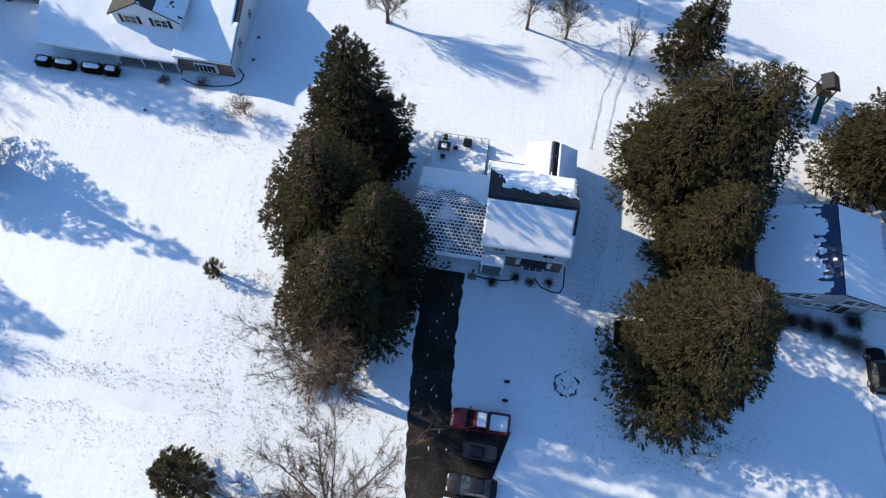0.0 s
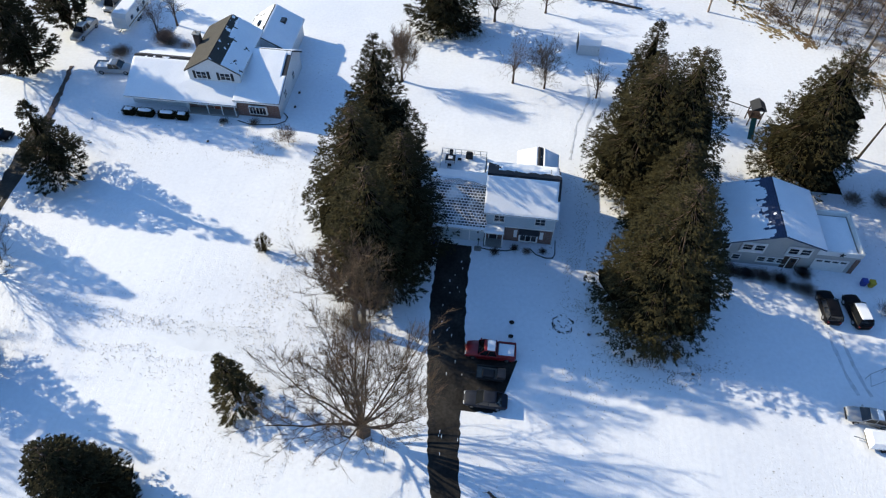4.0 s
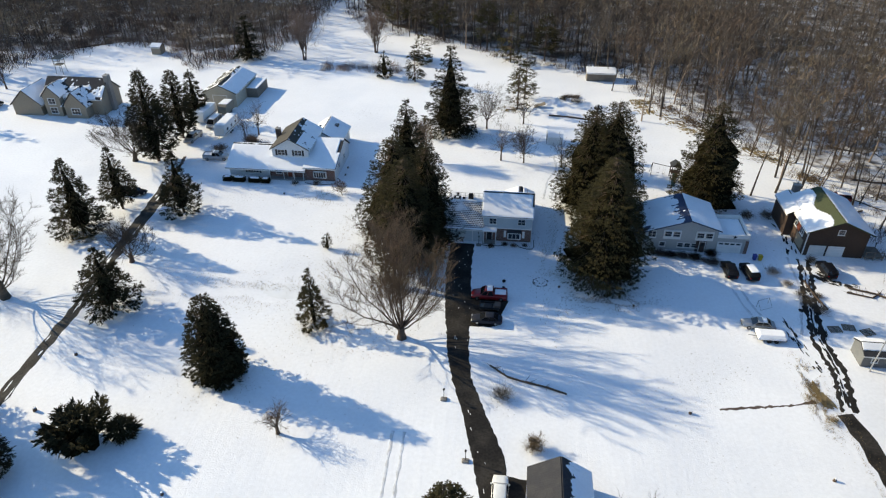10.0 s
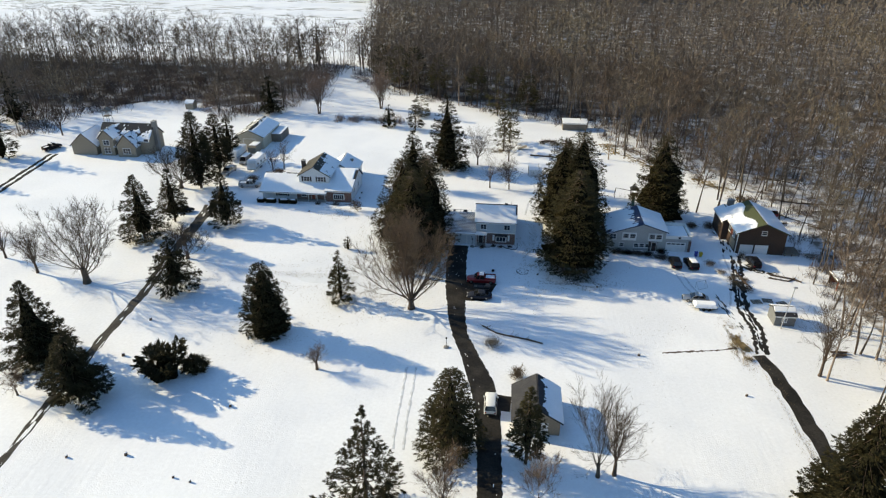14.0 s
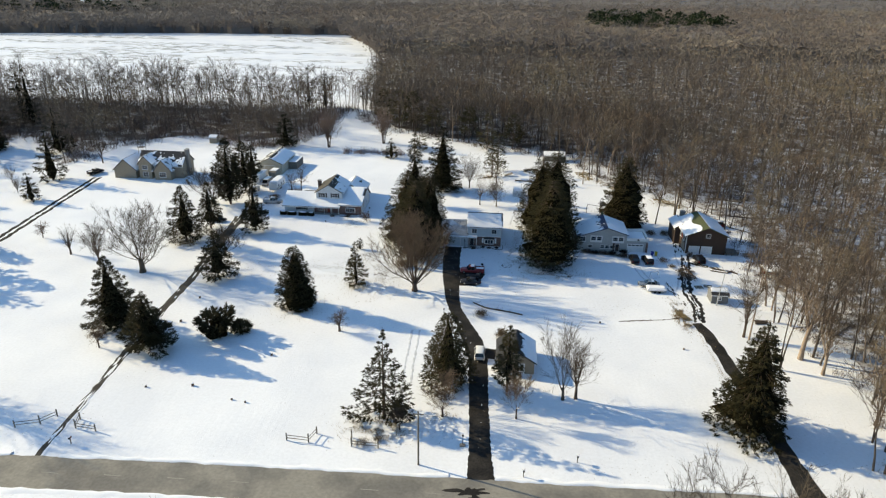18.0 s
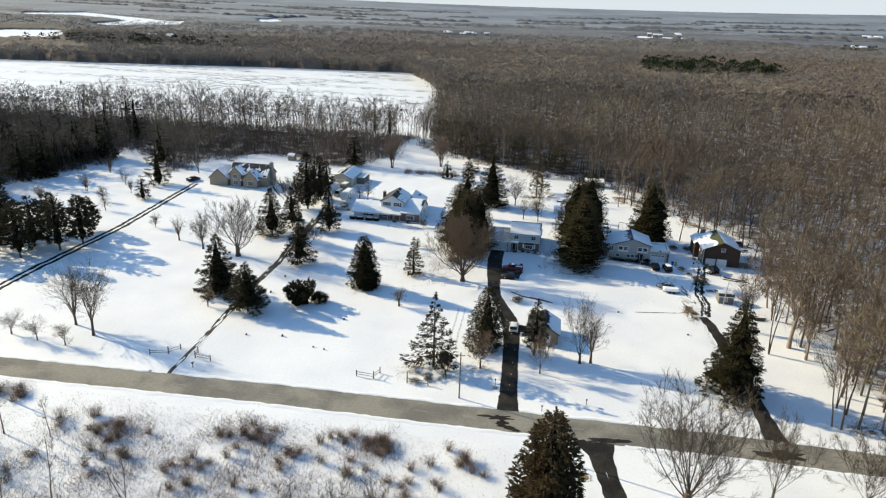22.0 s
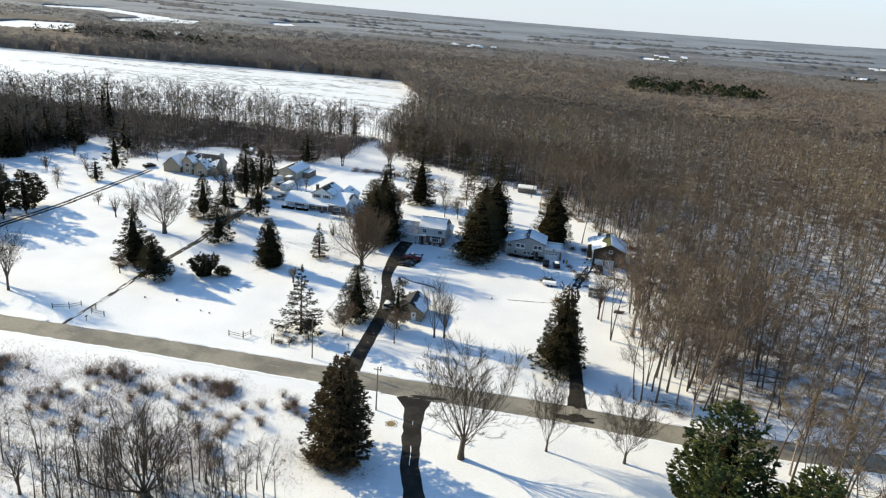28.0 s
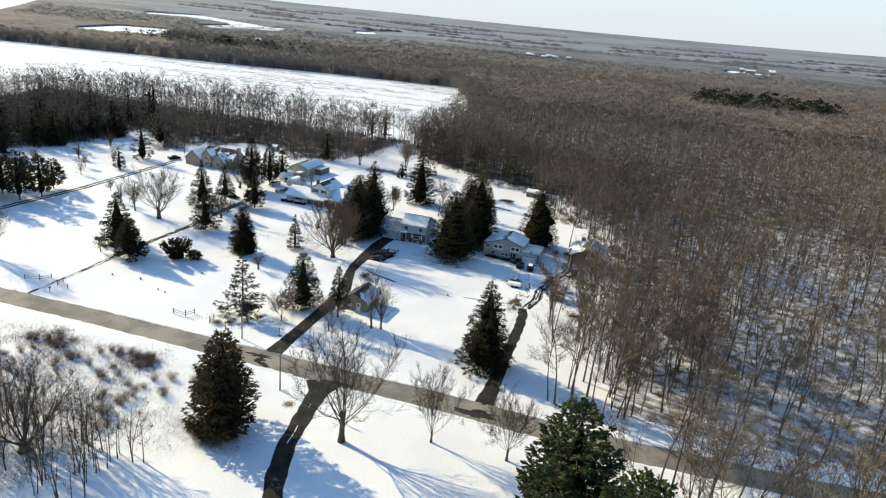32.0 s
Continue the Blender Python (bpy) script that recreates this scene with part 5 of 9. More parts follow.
def mid_woods():
    rng = np.random.default_rng(8)
    full = [forest_tree(400 + i, 15 + (i * 1.7) % 8, 4.8 + (i % 3) * 0.7, 7, 250, 1.25, 0.12, 0.40 + 0.04 * (i % 4), 1, 3) for i in range(8)]
    light = [soft_tree(420 + i, 14 + (i * 1.9) % 8, 4.3, 112, 1.4, 0.21, 0.17) for i in range(6)]
    thin = [soft_tree(440 + i, 14 + (i * 1.9) % 7, 4.5, 48, 1.7, 0.44, 0.2) for i in range(6)]
    pts = np.concatenate([scatter(rng, EAST_WOODS, 5.9), scatter(rng, SOUTH_WOODS, 4.8), scatter(rng, WEST_WOODS, 6.2)])
    rim = scatter(rng, EAST_WOODS, 8.5)
    rim = rim[(edge_distance(rim, EAST_WOODS) < 46) & (rim[:, 1] > 45) & (rim[:, 1] < 200) & (rim[:, 0] < 120)]
    thick = scatter(rng, EAST_WOODS, 5.6)
    thick = thick[(edge_distance(thick, EAST_WOODS) < 60) & (thick[:, 1] > 96) & (thick[:, 1] < 215) & (thick[:, 0] < 75) & (thick[:, 0] > -64)]
    pts = np.concatenate([pts, rim, thick])
    edge = np.minimum.reduce([np.where(inside(pts[:, 0], pts[:, 1], w), edge_distance(pts, w), 99) for w in (EAST_WOODS, SOUTH_WOODS, WEST_WOODS)])
    ragged = np.array([noise.noise((x * 0.05, y * 0.05, 2.2)) for x, y in pts]) * 9 + rng.uniform(0, 6, len(pts))
    pts = pts[edge > ragged - 2]
    gap = np.array([np.min(np.hypot(EDGE_SPOTS[:, 0] - x, EDGE_SPOTS[:, 1] - y)) if abs(y) < 205 else 99 for x, y in pts])
    pts = pts[gap > 2.6]
    pts = pts[~((pts[:, 0] > 40) & (pts[:, 0] < 420) & (np.abs(pts[:, 1] - np.interp(pts[:, 0], [45, 75, 115, 230, 420], [-63.2, -63.6, -60.5, -48, -24])) < 6.5))]
    open_east = (pts[:, 0] > 60) & (pts[:, 0] < 130) & (pts[:, 1] < 75)
    pts = pts[~open_east | (rng.random(len(pts)) < 0.95)]
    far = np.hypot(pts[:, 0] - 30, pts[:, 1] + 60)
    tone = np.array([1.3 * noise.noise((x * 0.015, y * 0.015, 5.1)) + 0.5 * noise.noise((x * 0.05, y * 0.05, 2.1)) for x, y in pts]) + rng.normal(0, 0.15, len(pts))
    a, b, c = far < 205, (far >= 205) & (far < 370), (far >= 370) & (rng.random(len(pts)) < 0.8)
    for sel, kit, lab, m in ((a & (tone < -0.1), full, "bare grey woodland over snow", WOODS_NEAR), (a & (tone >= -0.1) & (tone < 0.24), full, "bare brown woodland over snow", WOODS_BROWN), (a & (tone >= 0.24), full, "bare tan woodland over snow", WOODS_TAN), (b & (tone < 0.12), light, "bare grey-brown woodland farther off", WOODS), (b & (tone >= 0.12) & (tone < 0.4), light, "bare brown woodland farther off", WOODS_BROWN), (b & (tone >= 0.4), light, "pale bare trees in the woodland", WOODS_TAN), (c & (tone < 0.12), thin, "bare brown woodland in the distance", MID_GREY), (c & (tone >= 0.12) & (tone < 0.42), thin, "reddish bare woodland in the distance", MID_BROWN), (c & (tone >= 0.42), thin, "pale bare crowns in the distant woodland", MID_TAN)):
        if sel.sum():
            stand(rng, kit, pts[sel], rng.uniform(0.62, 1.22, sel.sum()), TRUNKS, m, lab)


mid_woods()


def understory():
    """Low tangled brush between the trunks."""
    rng = np.random.default_rng(18)
    kits = []
    for i in range(5):
        n = 60
        base = np.stack([rng.normal(0, 1.3, n), rng.normal(0, 1.3, n), np.zeros(n)], axis=1)
        way = np.stack([rng.normal(0, 0.5, n), rng.normal(0, 0.5, n), np.ones(n)], axis=1)
        way /= np.linalg.norm(way, axis=1, keepdims=True)
        kits.append(blades(rng, base, way, rng.uniform(0.8, 3.6, n), np.full(n, 0.10)))
    p = scatter(rng, EAST_WOODS, 9.5)
    p = p[(p[:, 1] < 230) & (p[:, 0] < 220)]
    e = scatter(rng, EAST_WOODS, 3.8)
    e = e[(edge_distance(e, EAST_WOODS) < 30) & (e[:, 1] < 190) & (e[:, 1] > 70) & (e[:, 0] < 120)]
    w = scatter(rng, [(72, -46), (100, -46), (100, 60), (62, 60), (70, 40), (66, 10), (69, -25)], 3.6)
    w = w[rng.random(len(w)) < 0.55]
    p = np.concatenate([p, e, w])
    v, f = replicate(rng, kits, p, rng.uniform(0.45, 1.0, len(p)))
    tagged(triangles("undergrowth", v, f, UNDER), "tangled bare undergrowth between the trunks", "undergrowth", kind="stuff")
    p = scatter(rng, WEST_WOODS, 4.6)
    v, f = replicate(rng, kits, p, rng.uniform(0.7, 1.8, len(p)))
    tagged(triangles("undergrowth", v, f, UNDER), "dense dark thicket under the west trees", "undergrowth", kind="stuff")
    rim = scatter(rng, WEST_WOODS, 3.0)
    rim = rim[(edge_distance(rim, WEST_WOODS) < 7) & (rim[:, 1] < 170) & (rim[:, 0] > -210)]
    strip_y = np.stack([rng.uniform(-53, -30, 34), 114 + rng.normal(0, 1.4, 34)], axis=1)
    rim = np.concatenate([rim[rng.random(len(rim)) < 0.6] + rng.normal(0, 2.5, (1, 2)), strip_y])
    v, f = replicate(rng, kits, rim, rng.uniform(0.4, 0.9, len(rim)))
    tagged(triangles("brush", v, f, SCRUB), "brown brush fringing the wood's edge", "shrub", kind="stuff")
    rows = np.stack([rng.uniform(-500, -95, 5200), rng.uniform(212, 535, 5200)], axis=1)
    rows = rows[inside(rows[:, 0], rows[:, 1], FIELD)]
    rows = rows[np.array([noise.noise((x * 0.006, y * 0.035, 3.3)) for x, y in rows]) > 0.02]
    n = len(rows)
    base = np.concatenate([rows, np.zeros((n, 1))], axis=1)
    way = np.stack([np.ones(n), rng.normal(0, 0.06, n), np.full(n, 0.02)], axis=1)
    tagged(triangles("stubble", *blades(rng, base, way, rng.uniform(3, 12, n), np.full(n, 0.35)), STUBBLE), "thin rows of stubble pricking through field snow", "stubble", kind="stuff")


understory()


def floor_sheet(name, poly, z, material, label):
    s = Shape()
    s.v = [(x, y, z) for x, y in poly]
    s.f = [tuple(range(len(poly)))]
    return tagged(s.make(name, material), label, "forest floor", kind="structure")


# sheets that darken the wood floors: litter plus painted crown shade
floor_sheet("forest_floor_east", [(-60, 200), (-40, 160), (-12, 142), (34, 122), (40, 128), (90, 130), (150, 118), (190, 80), (200, 20), (230, 20), (290, 120), (460, 500), (-120, 500), (-96, 420), (-86, 380)], 0.03, FLOOR, "brown litter and patchy snow, shade under the woods put in the colour")
floor_sheet("forest_floor_near", [(76, -52), (120, -50), (200, -42), (200, 20), (190, 80), (150, 118), (90, 130), (40, 128), (36, 116), (48, 104), (60, 82), (70, 60), (78, 48), (72, 30), (71, 8), (75, -20)], 0.025, FLOOR_SNOWY, "snow and leaf litter, some shade of the near woods put in the brown")
floor_sheet("forest_floor_west", [(-76, 186), (-80, 140), (-96, 126), (-122, 134), (-140, 122), (-165, 118), (-190, 134), (-204, 108), (-194, 88), (-200, 64), (-210, 40), (-226, 10), (-264, 10), (-330, 196)], 0.03, FLOOR, "brown litter and patchy snow, shade under the thicket put in the colour")


def canopy():
    """The far wood's roof of crowns: a lumpy sheet with openings for the fields, and crowns standing out of it."""
    rng = np.random.default_rng(9)
    ys = [430.0]
    while ys[-1] < 4700:
        ys.append(ys[-1] + max(4.6, (ys[-1] - 250) * 0.0135))
    rows = []
    nx = 400
    for y in ys:
        half = 420 + y * 0.95
        rows.append([(-half + 2 * half * i / nx + rng.uniform(-1, 1), y + rng.uniform(-1, 1)) for i in range(nx + 1)])
    allp = np.array([p for r in rows for p in r])
    r = np.hypot(allp[:, 0], allp[:, 1])
    # domed crowns about nine metres across, of uneven height
    dome = np.array([noise.voronoi((x * 0.11, y * 0.11, 0.3))[0][0] for x, y in allp])
    calm = 1 - 0.72 * np.clip((r - 900) / 900, 0, 1)
    bump = 5.0 * (1 - np.clip(dome / 0.75, 0, 1.3) ** 2) + np.array([noise.noise((x * 0.016, y * 0.012, 7.3)) for x, y in allp]) * 3.0 + rng.normal(0, 0.5, len(allp))
    bump *= calm
    z = 8.0 + bump * 0.8 + np.array([far_rise(q) for q in r])
    hole = inside(allp[:, 0], allp[:, 1], FIELD)
    for ff in FAR_FIELDS:
        hole |= inside(allp[:, 0], allp[:, 1], ff)
    for ff in FAR_FIELDS:
        d = np.clip(edge_distance(allp, ff) / 60, 0.25, 1)
        z = np.where(d < 1, z - bump * 0.8 * (1 - d) - 6.0 * (1 - d), z)
    z[hole] = -3
    z[edge_distance(allp, FIELD) < 14] = -3
    tris = []
    n = nx + 1
    for j in range(len(ys) - 1):
        for i in range(nx):
            a = j * n + i
            q = (a, a + 1, a + n + 1, a + n)
            if all(hole[k] for k in q):
                continue
            tris += [(q[0], q[1], q[2]), (q[0], q[2], q[3])]
    v = np.stack([allp[:, 0], allp[:, 1], z], axis=1)
    tris = np.array(tris)
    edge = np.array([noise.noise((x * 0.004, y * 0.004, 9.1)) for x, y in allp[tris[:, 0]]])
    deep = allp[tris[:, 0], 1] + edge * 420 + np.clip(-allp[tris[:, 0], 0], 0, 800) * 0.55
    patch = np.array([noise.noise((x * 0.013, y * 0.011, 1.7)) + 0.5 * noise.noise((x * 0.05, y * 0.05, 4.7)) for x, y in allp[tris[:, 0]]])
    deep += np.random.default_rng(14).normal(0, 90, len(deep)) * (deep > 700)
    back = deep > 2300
    # colour bands by depth carry the haze, brown to grey to blue
    for sel, m, lab in (((deep < 950) & (patch < 0.12), WOODS, "unbroken grey-brown bare woodland behind the houses"), ((deep < 950) & (patch >= 0.12) & (patch < 0.4), WOODS_BROWN, "reddish-brown stretch of bare woodland"), ((deep < 950) & (patch >= 0.4), MID_GREY, "pale stretch of bare woodland"), ((deep >= 950) & (deep < 1500), WOODS_FAR, "far bare woodland with thin haze in its colour"), ((deep >= 1500) & ~back, WOODS_HAZE, "distant woodland with haze in its grey colour")):
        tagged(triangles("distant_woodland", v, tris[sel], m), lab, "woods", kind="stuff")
    tagged(triangles("backdrop", v, tris[back], WOODS_BLUE), "woodland on the horizon with haze in its blue-grey colour", "backdrop", kind="structure")
    tufts = [soft_tree(460 + i, 14 + i, 4.8, 36, 2.0, 0.5, 0.25, 0.45)[1] for i in range(5)]
    pts = scatter(rng, [(-420, 440), (470, 440), (760, 950), (-900, 950)], 9.0)
    keep = ~inside(pts[:, 0], pts[:, 1], FIELD)
    for ff in FAR_FIELDS:
        keep &= ~inside(pts[:, 0], pts[:, 1], ff)
    pts = pts[keep]
    rim = scatter(rng, [(-760, 440), (-60, 400), (-60, 620), (-760, 620)], 4.6)
    near_edge = edge_distance(rim, FIELD) < 22
    rim = rim[near_edge & ~inside(rim[:, 0], rim[:, 1], FIELD)]
    pts = np.concatenate([pts, rim])
    tone = np.array([1.3 * noise.noise((x * 0.011, y * 0.008, 1.7)) + 0.4 * noise.noise((x * 0.04, y * 0.04, 8.7)) for x, y in pts]) + rng.normal(0, 0.1, len(pts))
    # crown tones vary by patch; all are paled in colour for haze
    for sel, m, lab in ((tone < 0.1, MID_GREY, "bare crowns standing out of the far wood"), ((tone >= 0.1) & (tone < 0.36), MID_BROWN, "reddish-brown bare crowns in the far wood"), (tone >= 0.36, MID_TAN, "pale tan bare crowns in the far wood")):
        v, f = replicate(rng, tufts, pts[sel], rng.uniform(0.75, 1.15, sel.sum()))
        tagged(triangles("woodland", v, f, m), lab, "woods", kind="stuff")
    far = scatter(rng, [(-1250, 940), (900, 940), (1500, 1500), (-1800, 1500)], 24.0)
    keep = np.ones(len(far), dtype=bool)
    for ff in FAR_FIELDS:
        keep &= ~inside(far[:, 0], far[:, 1], ff)
    far = far[keep]
    big = [soft_tree(470 + i, 16 + i * 0.7, 10.0, 30, 2.6, 0.8, 0.3, 0.6)[1] for i in range(5)]
    tone = np.array([noise.noise((x * 0.004, y * 0.004, 6.7)) for x, y in far]) + rng.normal(0, 0.25, len(far))
    for sel, m, lab in ((tone < 0.12, WOODS_FAR, "far bare woodland crowns with haze in their colour"), (tone >= 0.12, MID_GREY, "browner far woodland crowns")):
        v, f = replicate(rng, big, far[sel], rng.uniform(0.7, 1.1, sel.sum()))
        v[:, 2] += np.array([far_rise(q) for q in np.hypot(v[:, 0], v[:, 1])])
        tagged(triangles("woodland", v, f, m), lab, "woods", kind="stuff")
    # darker belts of trees crossing the distance, haze in their bluish colour
    vs, fs = [], []
    for _ in range(130):
        x0, y0 = rng.uniform(-2600, 2300), rng.uniform(1350, 3600)
        if abs(x0) > y0 * 0.85 or any(edge_distance(np.array([[x0, y0]]), ff)[0] < 140 or inside(np.array([x0]), np.array([y0]), ff)[0] for ff in FAR_FIELDS):
            continue
        n, tilt, wide = int(rng.integers(10, 34)), rng.normal(0, 0.12), rng.uniform(8, 26)
        for i in range(n):
            x = x0 + i * 11 + rng.normal(0, 2)
            y = y0 + i * 11 * tilt + rng.normal(0, 3)
            z = far_rise(math.hypot(x, y))
            top = (8 + rng.uniform(3, 9)) * (0.75 if i in (0, n - 1) else 1)
            vs += [(x, y - wide, z + 4), (x, y, z + top), (x, y + wide, z + 4)]
            if i:
                k = len(vs) - 6
                fs += [(k, k + 3, k + 4), (k, k + 4, k + 1), (k + 1, k + 4, k + 5), (k + 1, k + 5, k + 2)]
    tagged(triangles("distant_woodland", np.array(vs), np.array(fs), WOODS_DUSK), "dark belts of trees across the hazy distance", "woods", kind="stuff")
    small = [spruce(480 + i, 17, 4.8, 64, blade=2.6, wide=1.9, core=False, power=0.45, fill=4)[1] for i in range(3)]
    a = rng.uniform(0, 1, (190, 2))
    grove = np.stack([98 + a[:, 0] * 150, 590 + a[:, 0] * 20 + a[:, 1] * 160], axis=1)
    b = rng.uniform(0, 1, (60, 2))
    grove = np.concatenate([grove, np.stack([-700 + b[:, 0] * 260, 640 + b[:, 1] * 160], axis=1), np.stack([560 + b[:30, 0] * 260, 1350 + b[:30, 1] * 80], axis=1)])
    v, f = replicate(rng, small, grove, rng.uniform(0.85, 1.25, len(grove)))
    tagged(triangles("pine_grove", v, f, NEEDLE_GROVE), "dark green pine grove within the bare woods", "woods", kind="stuff")
    row = np.stack([np.linspace(-430, -285, 90) + rng.normal(0, 1, 90), 260 + rng.normal(0, 1.5, 90)], axis=1)
    v, f = replicate(rng, tufts, row, rng.uniform(0.25, 0.5, 90))
    tagged(triangles("hedgerow", v, f, WOODS), "bare hedgerow crossing the snowy field", "hedgerow", kind="stuff")


canopy()


def far_buildings():
    """Snowy roofs of a distant settlement."""
    rng = random.Random(3)
    for cx, cy, n, sp in ((1050, 2190, 16, 130), (620, 1525, 6, 50), (-250, 1560, 8, 70), (-640, 900, 5, 60), (270, 1930, 5, 60)):
        for _ in range(n):
            x, y = cx + rng.uniform(-sp, sp), cy + rng.uniform(-sp, sp) * 0.5
            w, d, h = rng.uniform(8, 15), rng.uniform(7, 10), rng.uniform(1, 4)
            z = far_rise(math.hypot(x, y)) - 1
            root = thing("far_building", x, y, z, "distant low building with a snowy roof", "building", "distant settlement")
            s = Shape().box(x - w / 2, x + w / 2, y - d / 2, y + d / 2, z, z + h + 8)
            part("wall", s, WEATHERED, root)
            zt = z + h + 8
            s = Shape().add([(x - w / 2 - 1, y - d / 2 - 1, zt), (x + w / 2 + 1, y - d / 2 - 1, zt), (x + w / 2 + 1, y + d / 2 + 1, zt), (x - w / 2 - 1, y + d / 2 + 1, zt), (x - w / 2 - 1, y, zt + 3.5), (x + w / 2 + 1, y, zt + 3.5)], [(0, 1, 5, 4), (2, 3, 4, 5), (0, 4, 3), (1, 2, 5), (3, 2, 1, 0)])
            part("roof", s, ROOF_SNOW, root)


far_buildings()


def brush():
    """Brown scrub and saplings on the rough ground south of the road."""
    rng = np.random.default_rng(12)
    kits = []
    for i in range(5):
        n = 110
        base = np.stack([rng.normal(0, 1.5, n), rng.normal(0, 1.2, n), np.zeros(n)], axis=1)
        way = np.stack([rng.normal(0, 0.7, n), rng.normal(0, 0.7, n), np.ones(n)], axis=1)
        way /= np.linalg.norm(way, axis=1, keepdims=True)
        kits.append(blades(rng, base, way, rng.uniform(0.3, 1.25, n), np.full(n, 0.042)))
    spots = []
    for cx, cy, sx, sy, n in ((-58, -81, 6, 2.2, 26), (-37, -78, 5, 2.0, 26), (-14, -76, 4.5, 1.8, 26), (-25, -82, 9, 3, 18), (-50, -92, 14, 5, 26), (-84, -75, 3, 2.5, 18), (-10, -96, 10, 4, 26), (-95, -88, 9, 8, 26), (5, -90, 4, 3, 8)):
        spots.append(np.stack([rng.normal(cx, sx, n), rng.normal(cy, sy, n)], axis=1))
    spots.append(np.stack([rng.uniform(-112, -4, 330), rng.uniform(-113, -83, 330)], axis=1))
    spots = np.concatenate(spots)
    spots = spots[spots[:, 1] < -72.5]
    v, f = replicate(rng, kits, spots, rng.uniform(0.6, 1.35, len(spots)))
    tagged(triangles("scrub", v, f, SCRUB), "reddish-brown scrub standing in rough snow", "shrub", kind="stuff")
    # countable bushes: arching canes from one foot
    bushes = []
    for k in range(7):
        n = 120
        az, lean = rng.random(n) * math.tau, rng.random(n) ** 0.6
        foot = np.stack([rng.normal(0, 0.32, n), rng.normal(0, 0.32, n), np.zeros(n)], axis=1)
        tall = 1.5 + 0.25 * (k % 4)
        mid = foot + np.stack([np.cos(az) * lean * 0.7, np.sin(az) * lean * 0.7, tall * rng.uniform(0.45, 0.75, n)], axis=1)
        canes = tube_tris(foot[:70], mid[:70], np.full(70, 0.018), np.full(70, 0.008), 3)
        way = np.stack([np.cos(az) * lean * 1.2, np.sin(az) * lean * 1.2, np.full(n, 0.75)], axis=1) + rng.normal(0, 0.35, (n, 3))
        way /= np.linalg.norm(way, axis=1, keepdims=True)
        tips = [blades(rng, mid + rng.normal(0, 0.16, (n, 3)), way, rng.uniform(0.35, 1.1, n), np.full(n, 0.026)) for _ in range(2)]
        bushes.append((canes, merge(tips)))
    first = [None] * 7
    clumps = ((-58.5, -80.9, 5.5, 1.6, 15), (-55.4, -88.5, 3.4, 2.4, 8), (-41.5, -86.2, 2.6, 1.5, 7), (-37.2, -77.8, 5.0, 1.5, 15), (-25.7, -81.5, 2.6, 1.6, 6), (-15.2, -75.7, 4.6, 1.2, 17), (-15.7, -82.1, 3.2, 2.2, 7), (-0.5, -77.6, 2.2, 1.8, 6), (-3.5, -82.5, 3.6, 3.0, 9), (-82, -75.5, 2.2, 1.6, 8), (-9, -91, 4.5, 2.4, 10), (-31, -93, 8, 3.5, 8), (-68, -92, 6, 4, 8))
    for cx, cy, sx, sy, count in clumps:
        for n in range(count):
            x, y, k = rng.normal(cx, sx * 0.8), min(rng.normal(cy, sy), -73.0), int(rng.integers(0, 7))
            if first[k] is None:
                root = thing("shrub", x, y, 0, "bushy reddish-brown leafless shrub in rough snow", "shrub", "rough land shrubs")
                under(triangles("cane", *bushes[k][0], TWIG), root)
                under(tagged(triangles("twig_mass", *bushes[k][1], [SCRUB, SCRUB, TWIG][k % 3]), kind="stuff"), root)
                first[k] = root
            else:
                copy_thing(first[k], pose(x, y, 0, 0, 0, rng.uniform(0, 360)) @ Matrix.Diagonal((1.0, 1.0, rng.uniform(0.45, 1.1), 1.0)))
    n = 5200
    base = np.stack([rng.uniform(-110, 12, n), -72 - rng.random(n) * 34, np.zeros(n)], axis=1)
    way = np.stack([rng.normal(0, 0.6, n), rng.normal(0, 0.6, n), np.ones(n)], axis=1)
    way /= np.linalg.norm(way, axis=1, keepdims=True)
    v, f = blades(rng, base, way, rng.uniform(0.15, 0.6, n), np.full(n, 0.05))
    tagged(triangles("dead_grass", v, f, GRASS), "dead grass stalks pricking through snow", "grass", kind="stuff")
    saps = [forest_tree(500 + i, 8.0 + (i * 1.3) % 5, 1.7 + 0.4 * (i % 3), 10, 190, 0.85, 0.042, 0.3, 1 + (i % 3 == 2), 4) for i in range(6)]
    first = [None] * 6
    for n in range(124):
        if n < 84:
            x, y = rng.uniform(-24, 9), rng.uniform(-114, -99)
        elif n < 98:
            x, y = rng.uniform(-64, -26), rng.uniform(-114, -98)
        else:
            x, y = rng.uniform(-105, -66), rng.uniform(-112, -84)
        k = n % 6
        if first[k] is None:
            root = thing("sapling", x, y, 0, "slender bare sapling in the roadside thicket", "bare tree", "thicket saplings")
            under(triangles("trunk", *saps[k][0], TWIG_DARK), root)
            under(triangles("crown", *saps[k][1], TWIG_DARK), root)
            first[k] = root
        else:
            copy_thing(first[k], pose(x, y, 0, 0, 0, rng.uniform(0, 360)))


brush()

